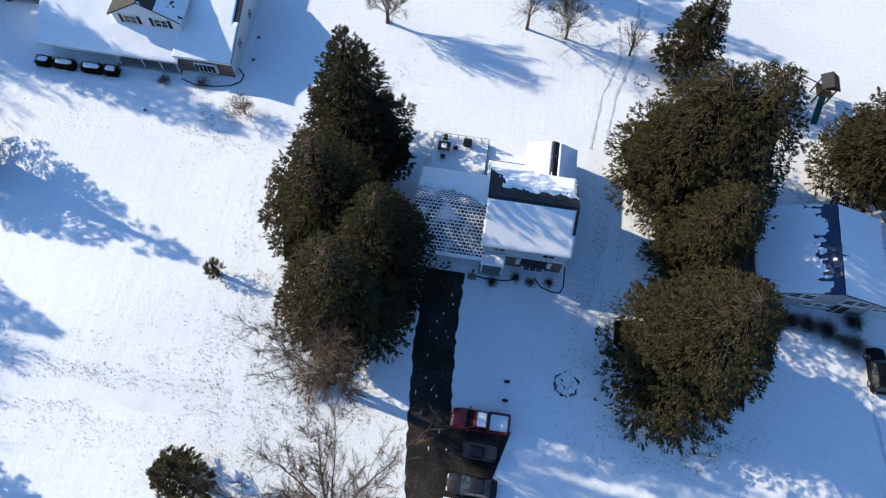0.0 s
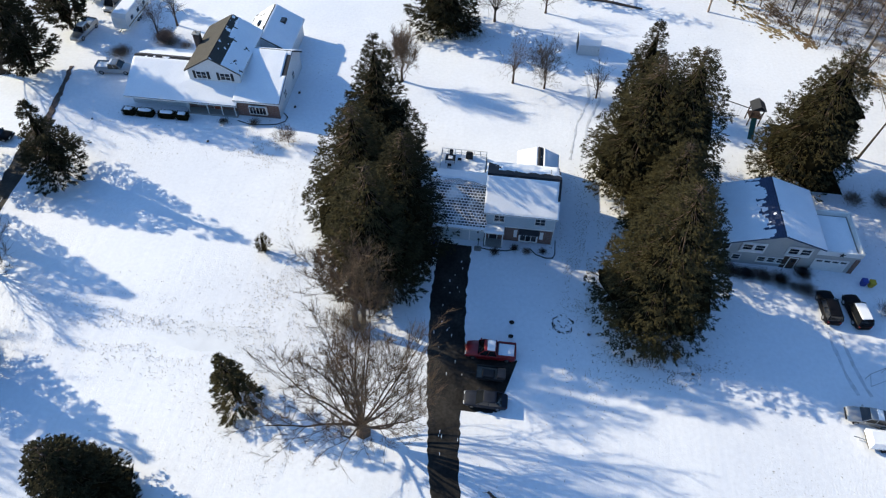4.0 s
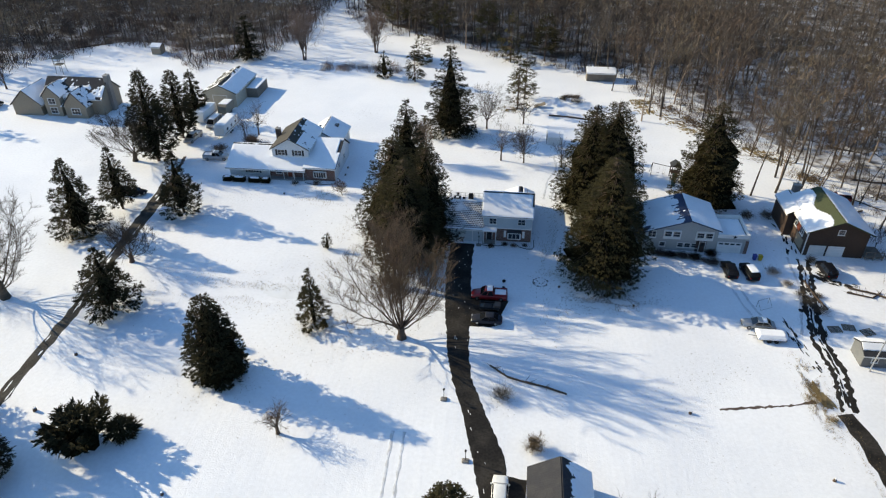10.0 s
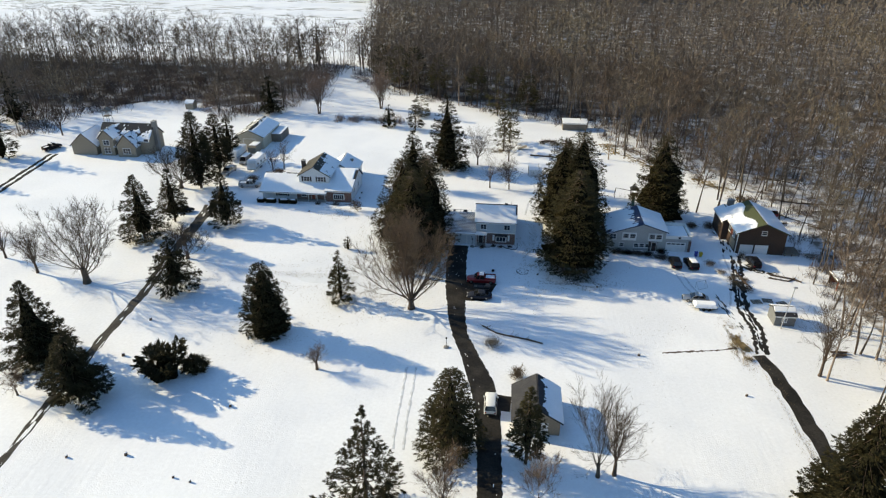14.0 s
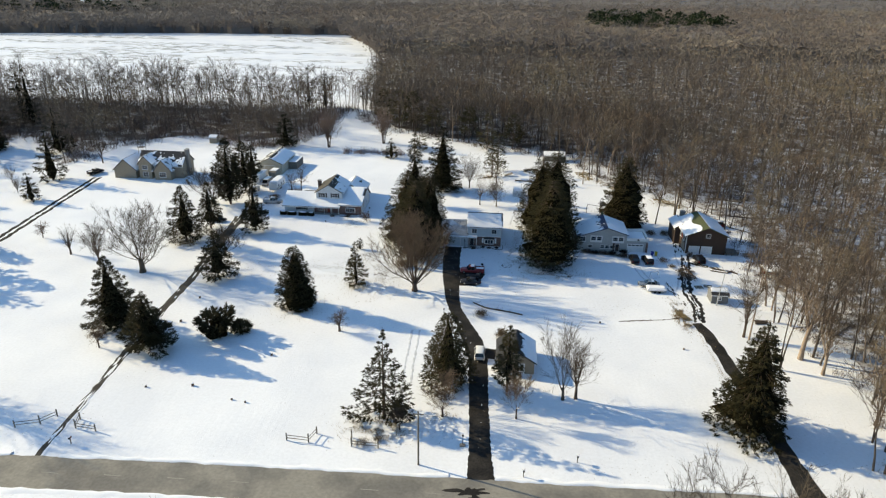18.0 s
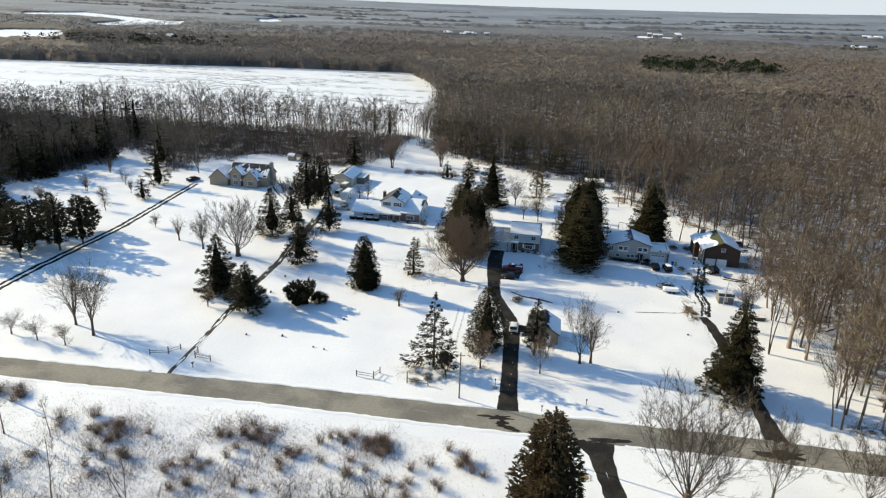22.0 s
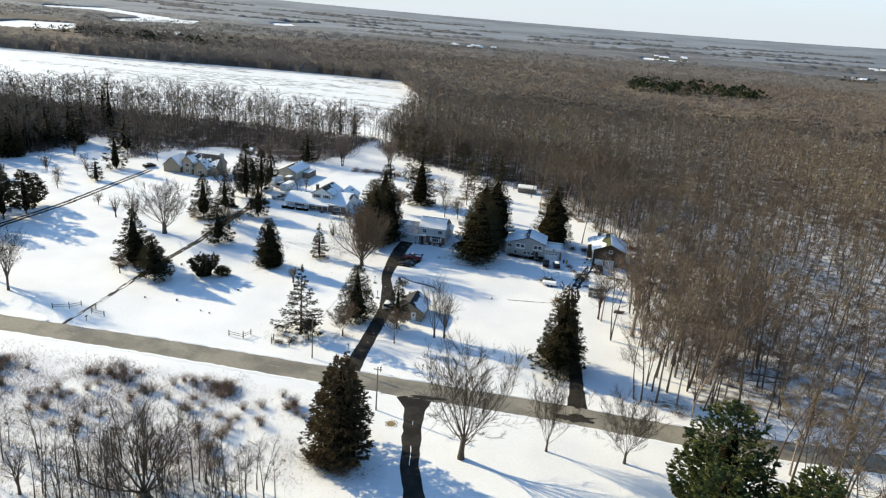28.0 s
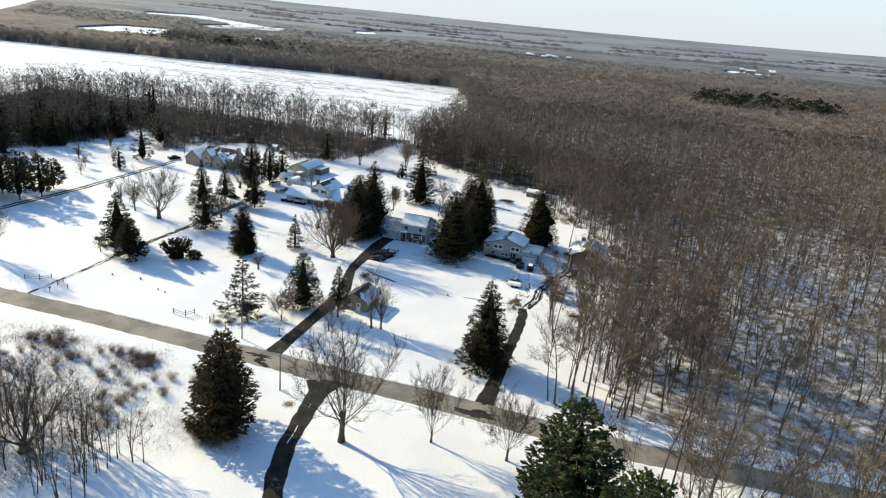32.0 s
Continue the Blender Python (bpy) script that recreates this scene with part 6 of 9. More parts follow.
for i, (x, y, h, sp, st, lab) in enumerate([(-40.5, 130, 15.6, 4.0, 3, "multi-stemmed willow with orange twig tips in the meadow"), (-61, 121, 18, 5.0, 3, "bushy copper-brown bare tree at the meadow's corner"), (-26.5, -110.5, 12, 3.0, 1, "slender dark bare tree in the roadside thicket"), (-136, 88, 12, 5, 1, "bare tree beside the tan house"), (-152, 62, 7, 3.5, 1, "crooked bare tree on the west lawn"), (-143, 52, 6, 3, 1, "crooked bare tree on the west lawn"), (-160, 50, 8, 4, 2, "crooked bare tree near the dark wood"), (-170, 78, 8, 4, 2, "crooked bare tree near the dark wood"), (-166, 34, 7, 3.5, 2, "crooked bare tree near the dark wood")]):
    bare_tree("broadleaf_tree", x, y, 170 + i, lab, "bare tree", BARK, SCRUB if i < 2 else TWIG_DARK, "", h=h, spread=sp, fork=0.16, limbs=6, depth=3 if i < 2 else 2, twigs=5, twig_len=0.9, twig_w=0.04, rise=0.5, kids=3, stems=st, wander=0.6, trunk_r=0.016 * h + 0.04)


# ---- houses ----
def lpart(name, shape, material, parent, label="", smooth=False):
    """A part built in its thing's own coordinates."""
    ob = shape.make(name, material, None, label, smooth)
    ob.parent = parent
    return ob


def snow_sheet(root, e0, e1, r1, r0, cover, seed, thick=0.12, nu=64, nv=28, lift=0.012):
    """Snow lying on a roof slope; cover(u, v) says where: u along the eave, v from eave to ridge."""
    e0, e1, r1, r0 = Vector(e0), Vector(e1), Vector(r1), Vector(r0)
    nrm = (e1 - e0).cross(r0 - e0).normalized()
    if nrm.z < 0:
        nrm = -nrm
    s = Shape()
    c = []
    for j in range(nv + 1):
        for i in range(nu + 1):
            u, v = i / nu, j / nv
            p = (e0.lerp(e1, u)).lerp(r0.lerp(r1, u), v)
            k = cover(u, v) + 0.45 * noise.noise((p.x * 0.9 + seed, p.y * 0.9, p.z)) + 0.25 * noise.noise((p.x * 2.7 + seed, p.y * 2.7, p.z))
            k = max(0.0, min(1.0, (k - 0.42) * 4))
            if (i in (0, nu) or j in (0, nv)) and k > 0:
                k = min(k, 0.45)
            c.append(k)
            s.v.append(tuple(p + nrm * (lift if k > 0 else -0.01) + nrm * thick * k * (1 + 0.25 * noise.noise((p.x * 0.6, p.y * 0.6, seed)))))
    for j in range(nv):
        for i in range(nu):
            a = j * (nu + 1) + i
            q = (a, a + 1, a + nu + 2, a + nu + 1)
            if any(c[k] > 0 for k in q):
                s.f.append(q)
    if s.f:
        part("snow_cover", s, ROOF_SNOW, root, "", True)


def full(u, v):
    return 1.2


def gable(root, x0, x1, y0, y1, z0, eave, ridge, axis, wall, roof, over=0.4, at=0.5, eave2=None, snow_a=full, snow_b=full, seed=1, ends=0.3, thick=0.16):
    """A block with a pitched roof. axis: the way the ridge runs. Slope a lies on the low side, b on the high side."""
    eave2 = eave if eave2 is None else eave2
    if axis == "x":
        u0, u1, w0, w1 = x0, x1, y0, y1

        def P(u, w, z):
            return (u, w, z)
    else:
        u0, u1, w0, w1 = y0, y1, x0, x1

        def P(u, w, z):
            return (w, u, z)
    wr = w0 + (w1 - w0) * at
    t = 0.2
    for a, b, h in ((w0, w0 + t, eave), (w1 - t, w1, eave2)):
        p, q = P(u0 + t, a, z0), P(u1 - t, b, z0)
        part("wall", Shape().box(min(p[0], q[0]), max(p[0], q[0]), min(p[1], q[1]), max(p[1], q[1]), z0, h), wall, root)
    for a, b in ((u0, u0 + t), (u1 - t, u1)):
        ring = [(w0, z0), (w1, z0), (w1, eave2), (wr, ridge - 0.02), (w0, eave)]
        part("wall", Shape().loft([[P(a, w, z) for w, z in ring], [P(b, w, z) for w, z in ring]]), wall, root)
    sa, sb = (ridge - eave) / (wr - w0), (ridge - eave2) / (w1 - wr)
    ua, ub = u0 - ends, u1 + ends
    for side, (w, z, k, sn) in enumerate(((w0 - over, eave - sa * over, 1, snow_a), (w1 + over, eave2 - sb * over, -1, snow_b))):
        e0, e1, r1, r0 = P(ua, w, z), P(ub, w, z), P(ub, wr, ridge), P(ua, wr, ridge)
        pts = [e0, e1, r1, r0]
        n = (Vector(e1) - Vector(e0)).cross(Vector(r0) - Vector(e0))
        if n.z < 0:
            pts = pts[::-1]
        part("roof", Shape().slab(pts, thick), roof, root)
        nn = n.normalized() * (1 if n.z > 0 else -1) * thick
        if sn:
            snow_sheet(root, *[Vector(p) + nn for p in (e0, e1, r1, r0)], sn, seed + side * 7)
        b = Shape()
        d = Vector((0, 0, 0.16))
        q0, q1 = Vector(e0), Vector(e1)
        o = Vector(P(0, -0.03 * k, 0))
        b.hexa([q0 - d, q1 - d, q1 - d + o, q0 - d + o], [q0 + d * 0.9, q1 + d * 0.9, q1 + d * 0.9 + o, q0 + d * 0.9 + o])
        part("fascia", b, TRIM, root)


FACES = {"-y": (lambda x, y, a, d: (x + a, y - d)), "+y": (lambda x, y, a, d: (x - a, y + d)), "+x": (lambda x, y, a, d: (x + d, y + a)), "-x": (lambda x, y, a, d: (x - d, y - a))}


def wall_box(x, y, z, face, a0, a1, d0, d1, z0, z1):
    p, q = FACES[face](x, y, a0, d0), FACES[face](x, y, a1, d1)
    return Shape().box(min(p[0], q[0]), max(p[0], q[0]), min(p[1], q[1]), max(p[1], q[1]), z + z0, z + z1)


def window(root, x, y, z, w, h, face="-y", bars=1, shutters=None, trim=None, name="window"):
    """A window with its frame, sill and panes; x, y, z is the middle of its foot on the wall's face."""
    trim = trim or TRIM
    s = Shape()
    for d in (-0.02, 0.07):
        for k in (0.07, -0.03):
            for a, zz in ((-w / 2 - k, -k), (w / 2 + k, -k), (w / 2 + k, h + k), (-w / 2 - k, h + k)):
                s.v.append((*FACES[face](x, y, a, d), z + zz))
    for i in range(4):
        j = (i + 1) % 4
        s.f += [(8 + i, 8 + j, 12 + j, 12 + i), (i, 4 + i, 4 + j, j), (i, j, 8 + j, 8 + i), (4 + i, 12 + i, 12 + j, 4 + j)]
    win = part(name, s, trim, root, "window with dark panes")
    for i in range(bars):
        a = -w / 2 + w * (i + 1) / (bars + 1)
        part("glazing_bar", wall_box(x, y, z, face, a - 0.03, a + 0.03, -0.02, 0.065, 0.03, h - 0.03), trim, win)
    part("meeting_rail", wall_box(x, y, z, face, -w / 2 + 0.03, w / 2 - 0.03, -0.02, 0.06, h * 0.5 - 0.02, h * 0.5 + 0.02), trim, win)
    part("sill", wall_box(x, y, z, face, -w / 2 - 0.12, w / 2 + 0.12, 0.0, 0.14, -0.11, -0.06), trim, win)
    for i in range(bars + 1):
        a0 = -w / 2 + w * i / (bars + 1) + 0.03
        a1 = -w / 2 + w * (i + 1) / (bars + 1) - 0.03
        part("pane", wall_box(x, y, z, face, a0, a1, -0.02, 0.025, 0.04, h - 0.03), GLASS, win)
    if shutters:
        for sg in (-1, 1):
            a = sg * (w / 2 + 0.3)
            sh = part("shutter", wall_box(x, y, z, face, a - 0.2, a + 0.2, 0.0, 0.05, -0.05, h + 0.05), shutters, win)
            for k in range(6):
                part("louvre", wall_box(x, y, z, face, a - 0.16, a + 0.16, 0.05, 0.065, 0.05 + k * h / 6, 0.05 + k * h / 6 + h / 9), shutters, win)
    return win


def door(root, x, y, z, w, h, face, material, name="door"):
    d = part(name, wall_box(x, y, z, face, -w / 2, w / 2, -0.02, 0.05, 0, h), material, root, "entrance door with a small pane")
    part("pane", wall_box(x, y, z, face, -w * 0.25, w * 0.25, 0.05, 0.06, h * 0.6, h * 0.88), GLASS, d)
    part("handle", wall_box(x, y, z, face, w * 0.36, w * 0.42, 0.05, 0.11, h * 0.45, h * 0.5), STEEL, d)
    s = Shape()
    for a0, a1, z0, z1 in ((-w / 2 - 0.09, -w / 2, 0, h + 0.09), (w / 2, w / 2 + 0.09, 0, h + 0.09), (-w / 2, w / 2, h, h + 0.09)):
        b = wall_box(x, y, z, face, a0, a1, -0.02, 0.07, z0, z1)
        s.add(b.v, b.f)
    part("door_frame", s, TRIM, root)
    return d


def garage_door(root, x, y, z, w, h, face, material=None, lights=True):
    for k in range(4):
        sec = part("garage_door_section", wall_box(x, y, z, face, -w / 2, w / 2, -0.02, 0.05, k * h / 4 + 0.012, (k + 1) * h / 4 - 0.012), material or TRIM, root, "white sectional garage door panel")
        if k == 3 and lights:
            for i in range(4):
                a = -w / 2 + w * (i + 0.5) / 4
                part("pane", wall_box(x, y, z, face, a - w * 0.09, a + w * 0.09, 0.05, 0.058, k * h / 4 + 0.12, (k + 1) * h / 4 - 0.1), GLASS, sec)
        elif k < 3:
            for i in range(4):
                a = -w / 2 + w * (i + 0.5) / 4
                part("raised_panel", wall_box(x, y, z, face, a - w * 0.09, a + w * 0.09, 0.05, 0.062, k * h / 4 + 0.1, (k + 1) * h / 4 - 0.1), material or TRIM, sec)
    s = Shape()
    for a0, a1, z0, z1 in ((-w / 2 - 0.12, -w / 2, 0, h + 0.12), (w / 2, w / 2 + 0.12, 0, h + 0.12), (-w / 2, w / 2, h, h + 0.12)):
        b = wall_box(x, y, z, face, a0, a1, -0.02, 0.06, z0, z1)
        s.add(b.v, b.f)
    part("door_frame", s, TRIM, root)


def chimney(root, x, y, z0, z1, w=0.9, d=0.7, material=None):
    c = part("chimney", Shape().block(x - w / 2, x + w / 2, y - d / 2, y + d / 2, z0, z1, 0.03), material or BRICK, root)
    part("cap", Shape().block(x - w / 2 - 0.08, x + w / 2 + 0.08, y - d / 2 - 0.08, y + d / 2 + 0.08, z1, z1 + 0.12, 0.03), CONCRETE, c)
    part("flue", Shape().tube((x, y, z1 + 0.12), (x, y, z1 + 0.45), 0.14, 0.13, 10), CONCRETE, c)


def snowy_shingles():
    """Dark shingles with thin snow caught along their butts and in drifts."""
    m = mat("snow_dusted_shingles", (0.045, 0.047, 0.055), 0.85, var=0.3, scale=2)
    t = m.node_tree
    n, ln = t.nodes, t.links
    p = n["Principled BSDF"]
    geo = n.new("ShaderNodeNewGeometry")
    wob = n.new("ShaderNodeTexNoise")
    wob.inputs["Scale"].default_value, wob.inputs["Detail"].default_value = 3.0, 2
    ln.new(geo.outputs["Position"], wob.inputs["Vector"])
    push = n.new("ShaderNodeVectorMath")
    push.operation = "MULTIPLY_ADD"
    push.inputs[1].default_value = (0.12, 0.12, 0.0)
    ln.new(wob.outputs["Color"], push.inputs[0])
    ln.new(geo.outputs["Position"], push.inputs[2])
    b = n.new("ShaderNodeTexBrick")
    b.inputs["Color1"].default_value, b.inputs["Color2"].default_value, b.inputs["Mortar"].default_value = (0.03, 0.032, 0.04, 1), (0.075, 0.08, 0.10, 1), (0.78, 0.80, 0.84, 1)
    b.inputs["Scale"].default_value = 1
    b.inputs["Brick Width"].default_value, b.inputs["Row Height"].default_value, b.inputs["Mortar Size"].default_value = 0.42, 0.30, 0.055
    b.inputs["Mortar Smooth"].default_value = 0.4
    ln.new(push.outputs[0], b.inputs["Vector"])
    ns = n.new("ShaderNodeTexNoise")
    ns.inputs["Scale"].default_value, ns.inputs["Detail"].default_value = 0.55, 6
    ln.new(geo.outputs["Position"], ns.inputs["Vector"])
    r = n.new("ShaderNodeMapRange")
    r.inputs["From Min"].default_value, r.inputs["From Max"].default_value = 0.50, 0.66
    r.inputs["To Max"].default_value = 0.9
    ln.new(ns.outputs["Fac"], r.inputs["Value"])
    mix = n.new("ShaderNodeMix")
    mix.data_type = "RGBA"
    ln.new(r.outputs[0], mix.inputs["Factor"])
    ln.new(b.outputs["Color"], mix.inputs["A"])
    mix.inputs["B"].default_value = (0.82, 0.84, 0.87, 1)
    ln.new(mix.outputs["Result"], p.inputs["Base Color"])
    return m


SHINGLE_DUSTED = snowy_shingles()


def main_house():
    h = thing("house", 0.5, 30, 0, "pale blue two-storey house with brick front and snowy roofs", "house")
    gable(h, -0.4, 8.2, 26.0, 34.2, 0, 5.3, 7.7, "x", SIDING_BLUE, SHINGLE_DARK, 0.35, 0.47, None, lambda u, v: 1.2 if v < 0.93 and not (u > 0.96 and v > 0.45) else 0.1, lambda u, v: min(0.42 + (0.66 - v) * 4.5, 0.42 + (u - 0.13) * 5 + max(0.0, 0.2 - v) * 6, 0.42 + (0.985 - u) * 14, 1.1), 3)
    gable(h, -7.8, -0.42, 25.3, 34.6, 0, 2.7, 5.6, "x", SIDING_BLUE, SHINGLE_DUSTED, 0.3, 0.46, None, lambda u, v: 0.9 if v < 0.06 else 0.05, lambda u, v: min(1.1, 0.42 + (0.64 + max(0.0, u - 0.5) * 0.7 - v) * 5), 5, 0.25)
    part("brick_facing", Shape().box(1.9, 8.2, 25.93, 26.0, 0, 2.55), BRICK, h, "red brick facing under the upper storey")
    part("brick_facing", Shape().box(-0.4, 1.9, 25.93, 26.0, 0, 2.55), BRICK, h)
    part("belt_board", Shape().box(-0.4, 8.2, 25.9, 26.0, 2.55, 2.72), TRIM, h)
    door(h, 0.75, 25.93, 0.15, 0.95, 2.05, "-y", BLACK_TRIM)
    for x in (1.3, 6.4):
        window(h, x, 26.0, 3.45, 1.25, 1.15, "-y", 1)
    bay = part("bay_window", Shape().block(4.0, 6.4, 25.35, 25.93, 0.75, 2.15, 0.12), TRIM, h, "white bay window with dark panes")
    for i in range(3):
        part("pane", Shape().box(4.2 + i * 0.68, 4.2 + i * 0.68 + 0.6, 25.33, 25.36, 0.95, 1.95), GLASS, bay)
    part("bay_roof", Shape().hexa([(3.9, 25.2, 2.15), (6.5, 25.2, 2.15), (6.5, 25.93, 2.15), (3.9, 25.93, 2.15)], [(4.0, 25.3, 2.25), (6.4, 25.3, 2.25), (6.4, 25.93, 2.5), (4.0, 25.93, 2.5)]), SHINGLE_DARK, bay)
    for x in (3.55, 6.85):
        part("shutter", Shape().box(x - 0.22, x + 0.22, 25.88, 25.93, 0.8, 2.2), TRIM, h, "white shutter on brick")
    porch = part("porch_roof", Shape().block(-0.42, 2.1, 24.5, 26.0, 2.62, 2.8, 0.04), TRIM, h, "flat porch roof under snow")
    part("snow_cover", Shape().block(-0.38, 2.05, 24.55, 25.95, 2.8, 2.92, 0.08), ROOF_SNOW, porch)
    for x in (-0.2, 1.95):
        part("porch_post", Shape().box(x - 0.07, x + 0.07, 24.6, 24.74, 0, 2.62), TRIM, h)
    part("porch_step", Shape().block(-0.4, 2.0, 24.5, 25.93, 0, 0.15, 0.03), CONCRETE, h)
    garage_door(h, -4.6, 25.3, 0, 4.6, 2.2, "-y", SIDING_BLUE, False)
    part("wall_lamp", Shape().block(-1.25, -1.1, 25.15, 25.3, 1.7, 2.0, 0.03), BLACK_TRIM, h)
    window(h, 8.2, 30.0, 3.5, 1.0, 1.1, "+x")
    window(h, 8.2, 28.0, 1.0, 1.0, 1.2, "+x")
    lean = part("lean_to_roof", Shape().hexa([(-1.0, 34.2, 2.55), (3.3, 34.2, 2.55), (3.3, 37.2, 2.35), (-1.0, 37.2, 2.35)], [(-1.0, 34.2, 2.75), (3.3, 34.2, 2.75), (3.3, 37.2, 2.5), (-1.0, 37.2, 2.5)]), SHINGLE_DARK, h)
    part("snow_cover", Shape().hexa([(-0.95, 34.25, 2.755), (3.25, 34.25, 2.755), (3.25, 37.1, 2.51), (-0.95, 37.1, 2.51)], [(-0.9, 34.3, 2.88), (3.2, 34.3, 2.88), (3.2, 37.0, 2.64), (-0.9, 37.0, 2.64)]), ROOF_SNOW, lean)
    part("wall", Shape().box(-0.9, 3.2, 36.7, 36.9, 0, 2.4), SIDING_BLUE, h)
    gable(h, 3.4, 8.4, 34.25, 39.7, 0, 2.6, 3.7, "y", SIDING_BLUE, SHINGLE_DARK, 0.25, 0.52, None, lambda u, v: 1.1 if v < 0.9 else 0.25, lambda u, v: 1.1 if v < 0.8 else 0.1, 9, 0.2)
    part("vent_pipe", Shape().tube((7.2, 31.6, 6.2), (7.2, 31.6, 7.7), 0.05, 0.05, 8), GALV, h)
    part("downspout", Shape().tube((8.24, 25.9, 0), (8.24, 25.9, 5.1), 0.05, 0.05, 6), TRIM, h)
    return h


main_house()


def west_house():
    h = thing("house", -44, 51, 0, "long white and brick house with porch, dormer and snowy roofs", "house")
    gable(h, -55.4, -38.8, 45.6, 55.0, 0, 2.8, 5.0, "x", SIDING, SHINGLE_DARK, 1.4, 0.53, None, lambda u, v: 1.3 if v < 0.96 else 0.2, lambda u, v: 1.2 if v < 0.82 else -0.2, 13)
    gable(h, -46.2, -38.4, 47.4, 58.2, 2.7, 5.7, 8.0, "y", SIDING, SHINGLE_BROWN, 0.35, 0.5, None, lambda u, v: 0.0, lambda u, v: (0.62 if v < 0.62 else 0.28) + (0.35 if u > 0.55 and v < 0.8 else 0), 17)
    gable(h, -38.75, -32.4, 45.0, 57.5, 0, 3.0, 5.6, "x", SIDING, SHINGLE_DARK, 0.45, 0.7, None, lambda u, v: 1.2 if not (u > 0.9 and 0.5 < v < 0.95) else 0.0, full, 19)
    part("brick_facing", Shape().box(-38.75, -32.4, 44.92, 45.0, 0, 2.9), BRICK, h, "brown brick front wall")
    gable(h, -41.6, -34.2, 57.5, 66.2, 0, 3.0, 5.2, "y", SIDING, SHINGLE_BROWN, 0.35, 0.45, None, lambda u, v: 0.62 if v > 0.2 else 0.3, lambda u, v: 1.2, 23)
    for x, y, z in ((-36.3, 63.4, 4.45), (-39.6, 62.0, 4.5)):
        sk = part("skylight", Shape().block(x - 0.45, x + 0.45, y - 0.65, y + 0.65, z - 0.2, z + 0.22, 0.05), BLACK_TRIM, h, "dark roof skylight")
        part("pane", Shape().box(x - 0.36, x + 0.36, y - 0.56, y + 0.56, z + 0.22, z + 0.235), GLASS, sk)
    chimney(h, -46.7, 54.0, 3.2, 7.3, 1.0, 0.8, DARK_BRICK)
    for x in (-44.2, -40.6):
        window(h, x, 47.4, 5.2 - 0.9, 1.5, 1.2, "-y", 1, BLACK_TRIM)
    part("flashing", Shape().box(-46.3, -38.3, 47.22, 47.38, 3.1, 3.55), BLACK_TRIM, h, "dark flashing under the dormer")
    window(h, -50.2, 45.6, 0.85, 2.4, 1.4, "-y", 3, BLACK_TRIM)
    bay = part("bay_window", Shape().block(-36.9, -34.1, 44.45, 44.92, 0.8, 2.3, 0.15), TRIM, h, "white bay window of narrow lights")
    for i in range(5):
        part("pane", Shape().box(-36.72 + i * 0.5, -36.72 + i * 0.5 + 0.42, 44.43, 44.46, 0.95, 2.15), GLASS, bay)
    for x in (-46.2, -43.2, -41.0, -39.0):
        part("porch_post", Shape().tube((x, 44.4, 0), (x, 44.4, 2.45), 0.09, 0.08, 8), TRIM, h)
    part("porch_floor", Shape().block(-46.6, -38.8, 44.2, 45.6, 0, 0.22, 0.03), CONCRETE, h)
    door(h, -42.2, 45.6, 0.22, 1.0, 2.05, "-y", RED_WOOD)
    part("porch_wall", Shape().box(-46.6, -38.8, 45.56, 45.6, 0.2, 2.6), BRICK, h)
    window(h, -44.6, 45.56, 0.9, 1.2, 1.2, "-y", 1)
    for y in (48.5, 53.0):
        window(h, -32.4, y, 1.3, 1.0, 1.2, "+x", 1)
    return h


west_house()


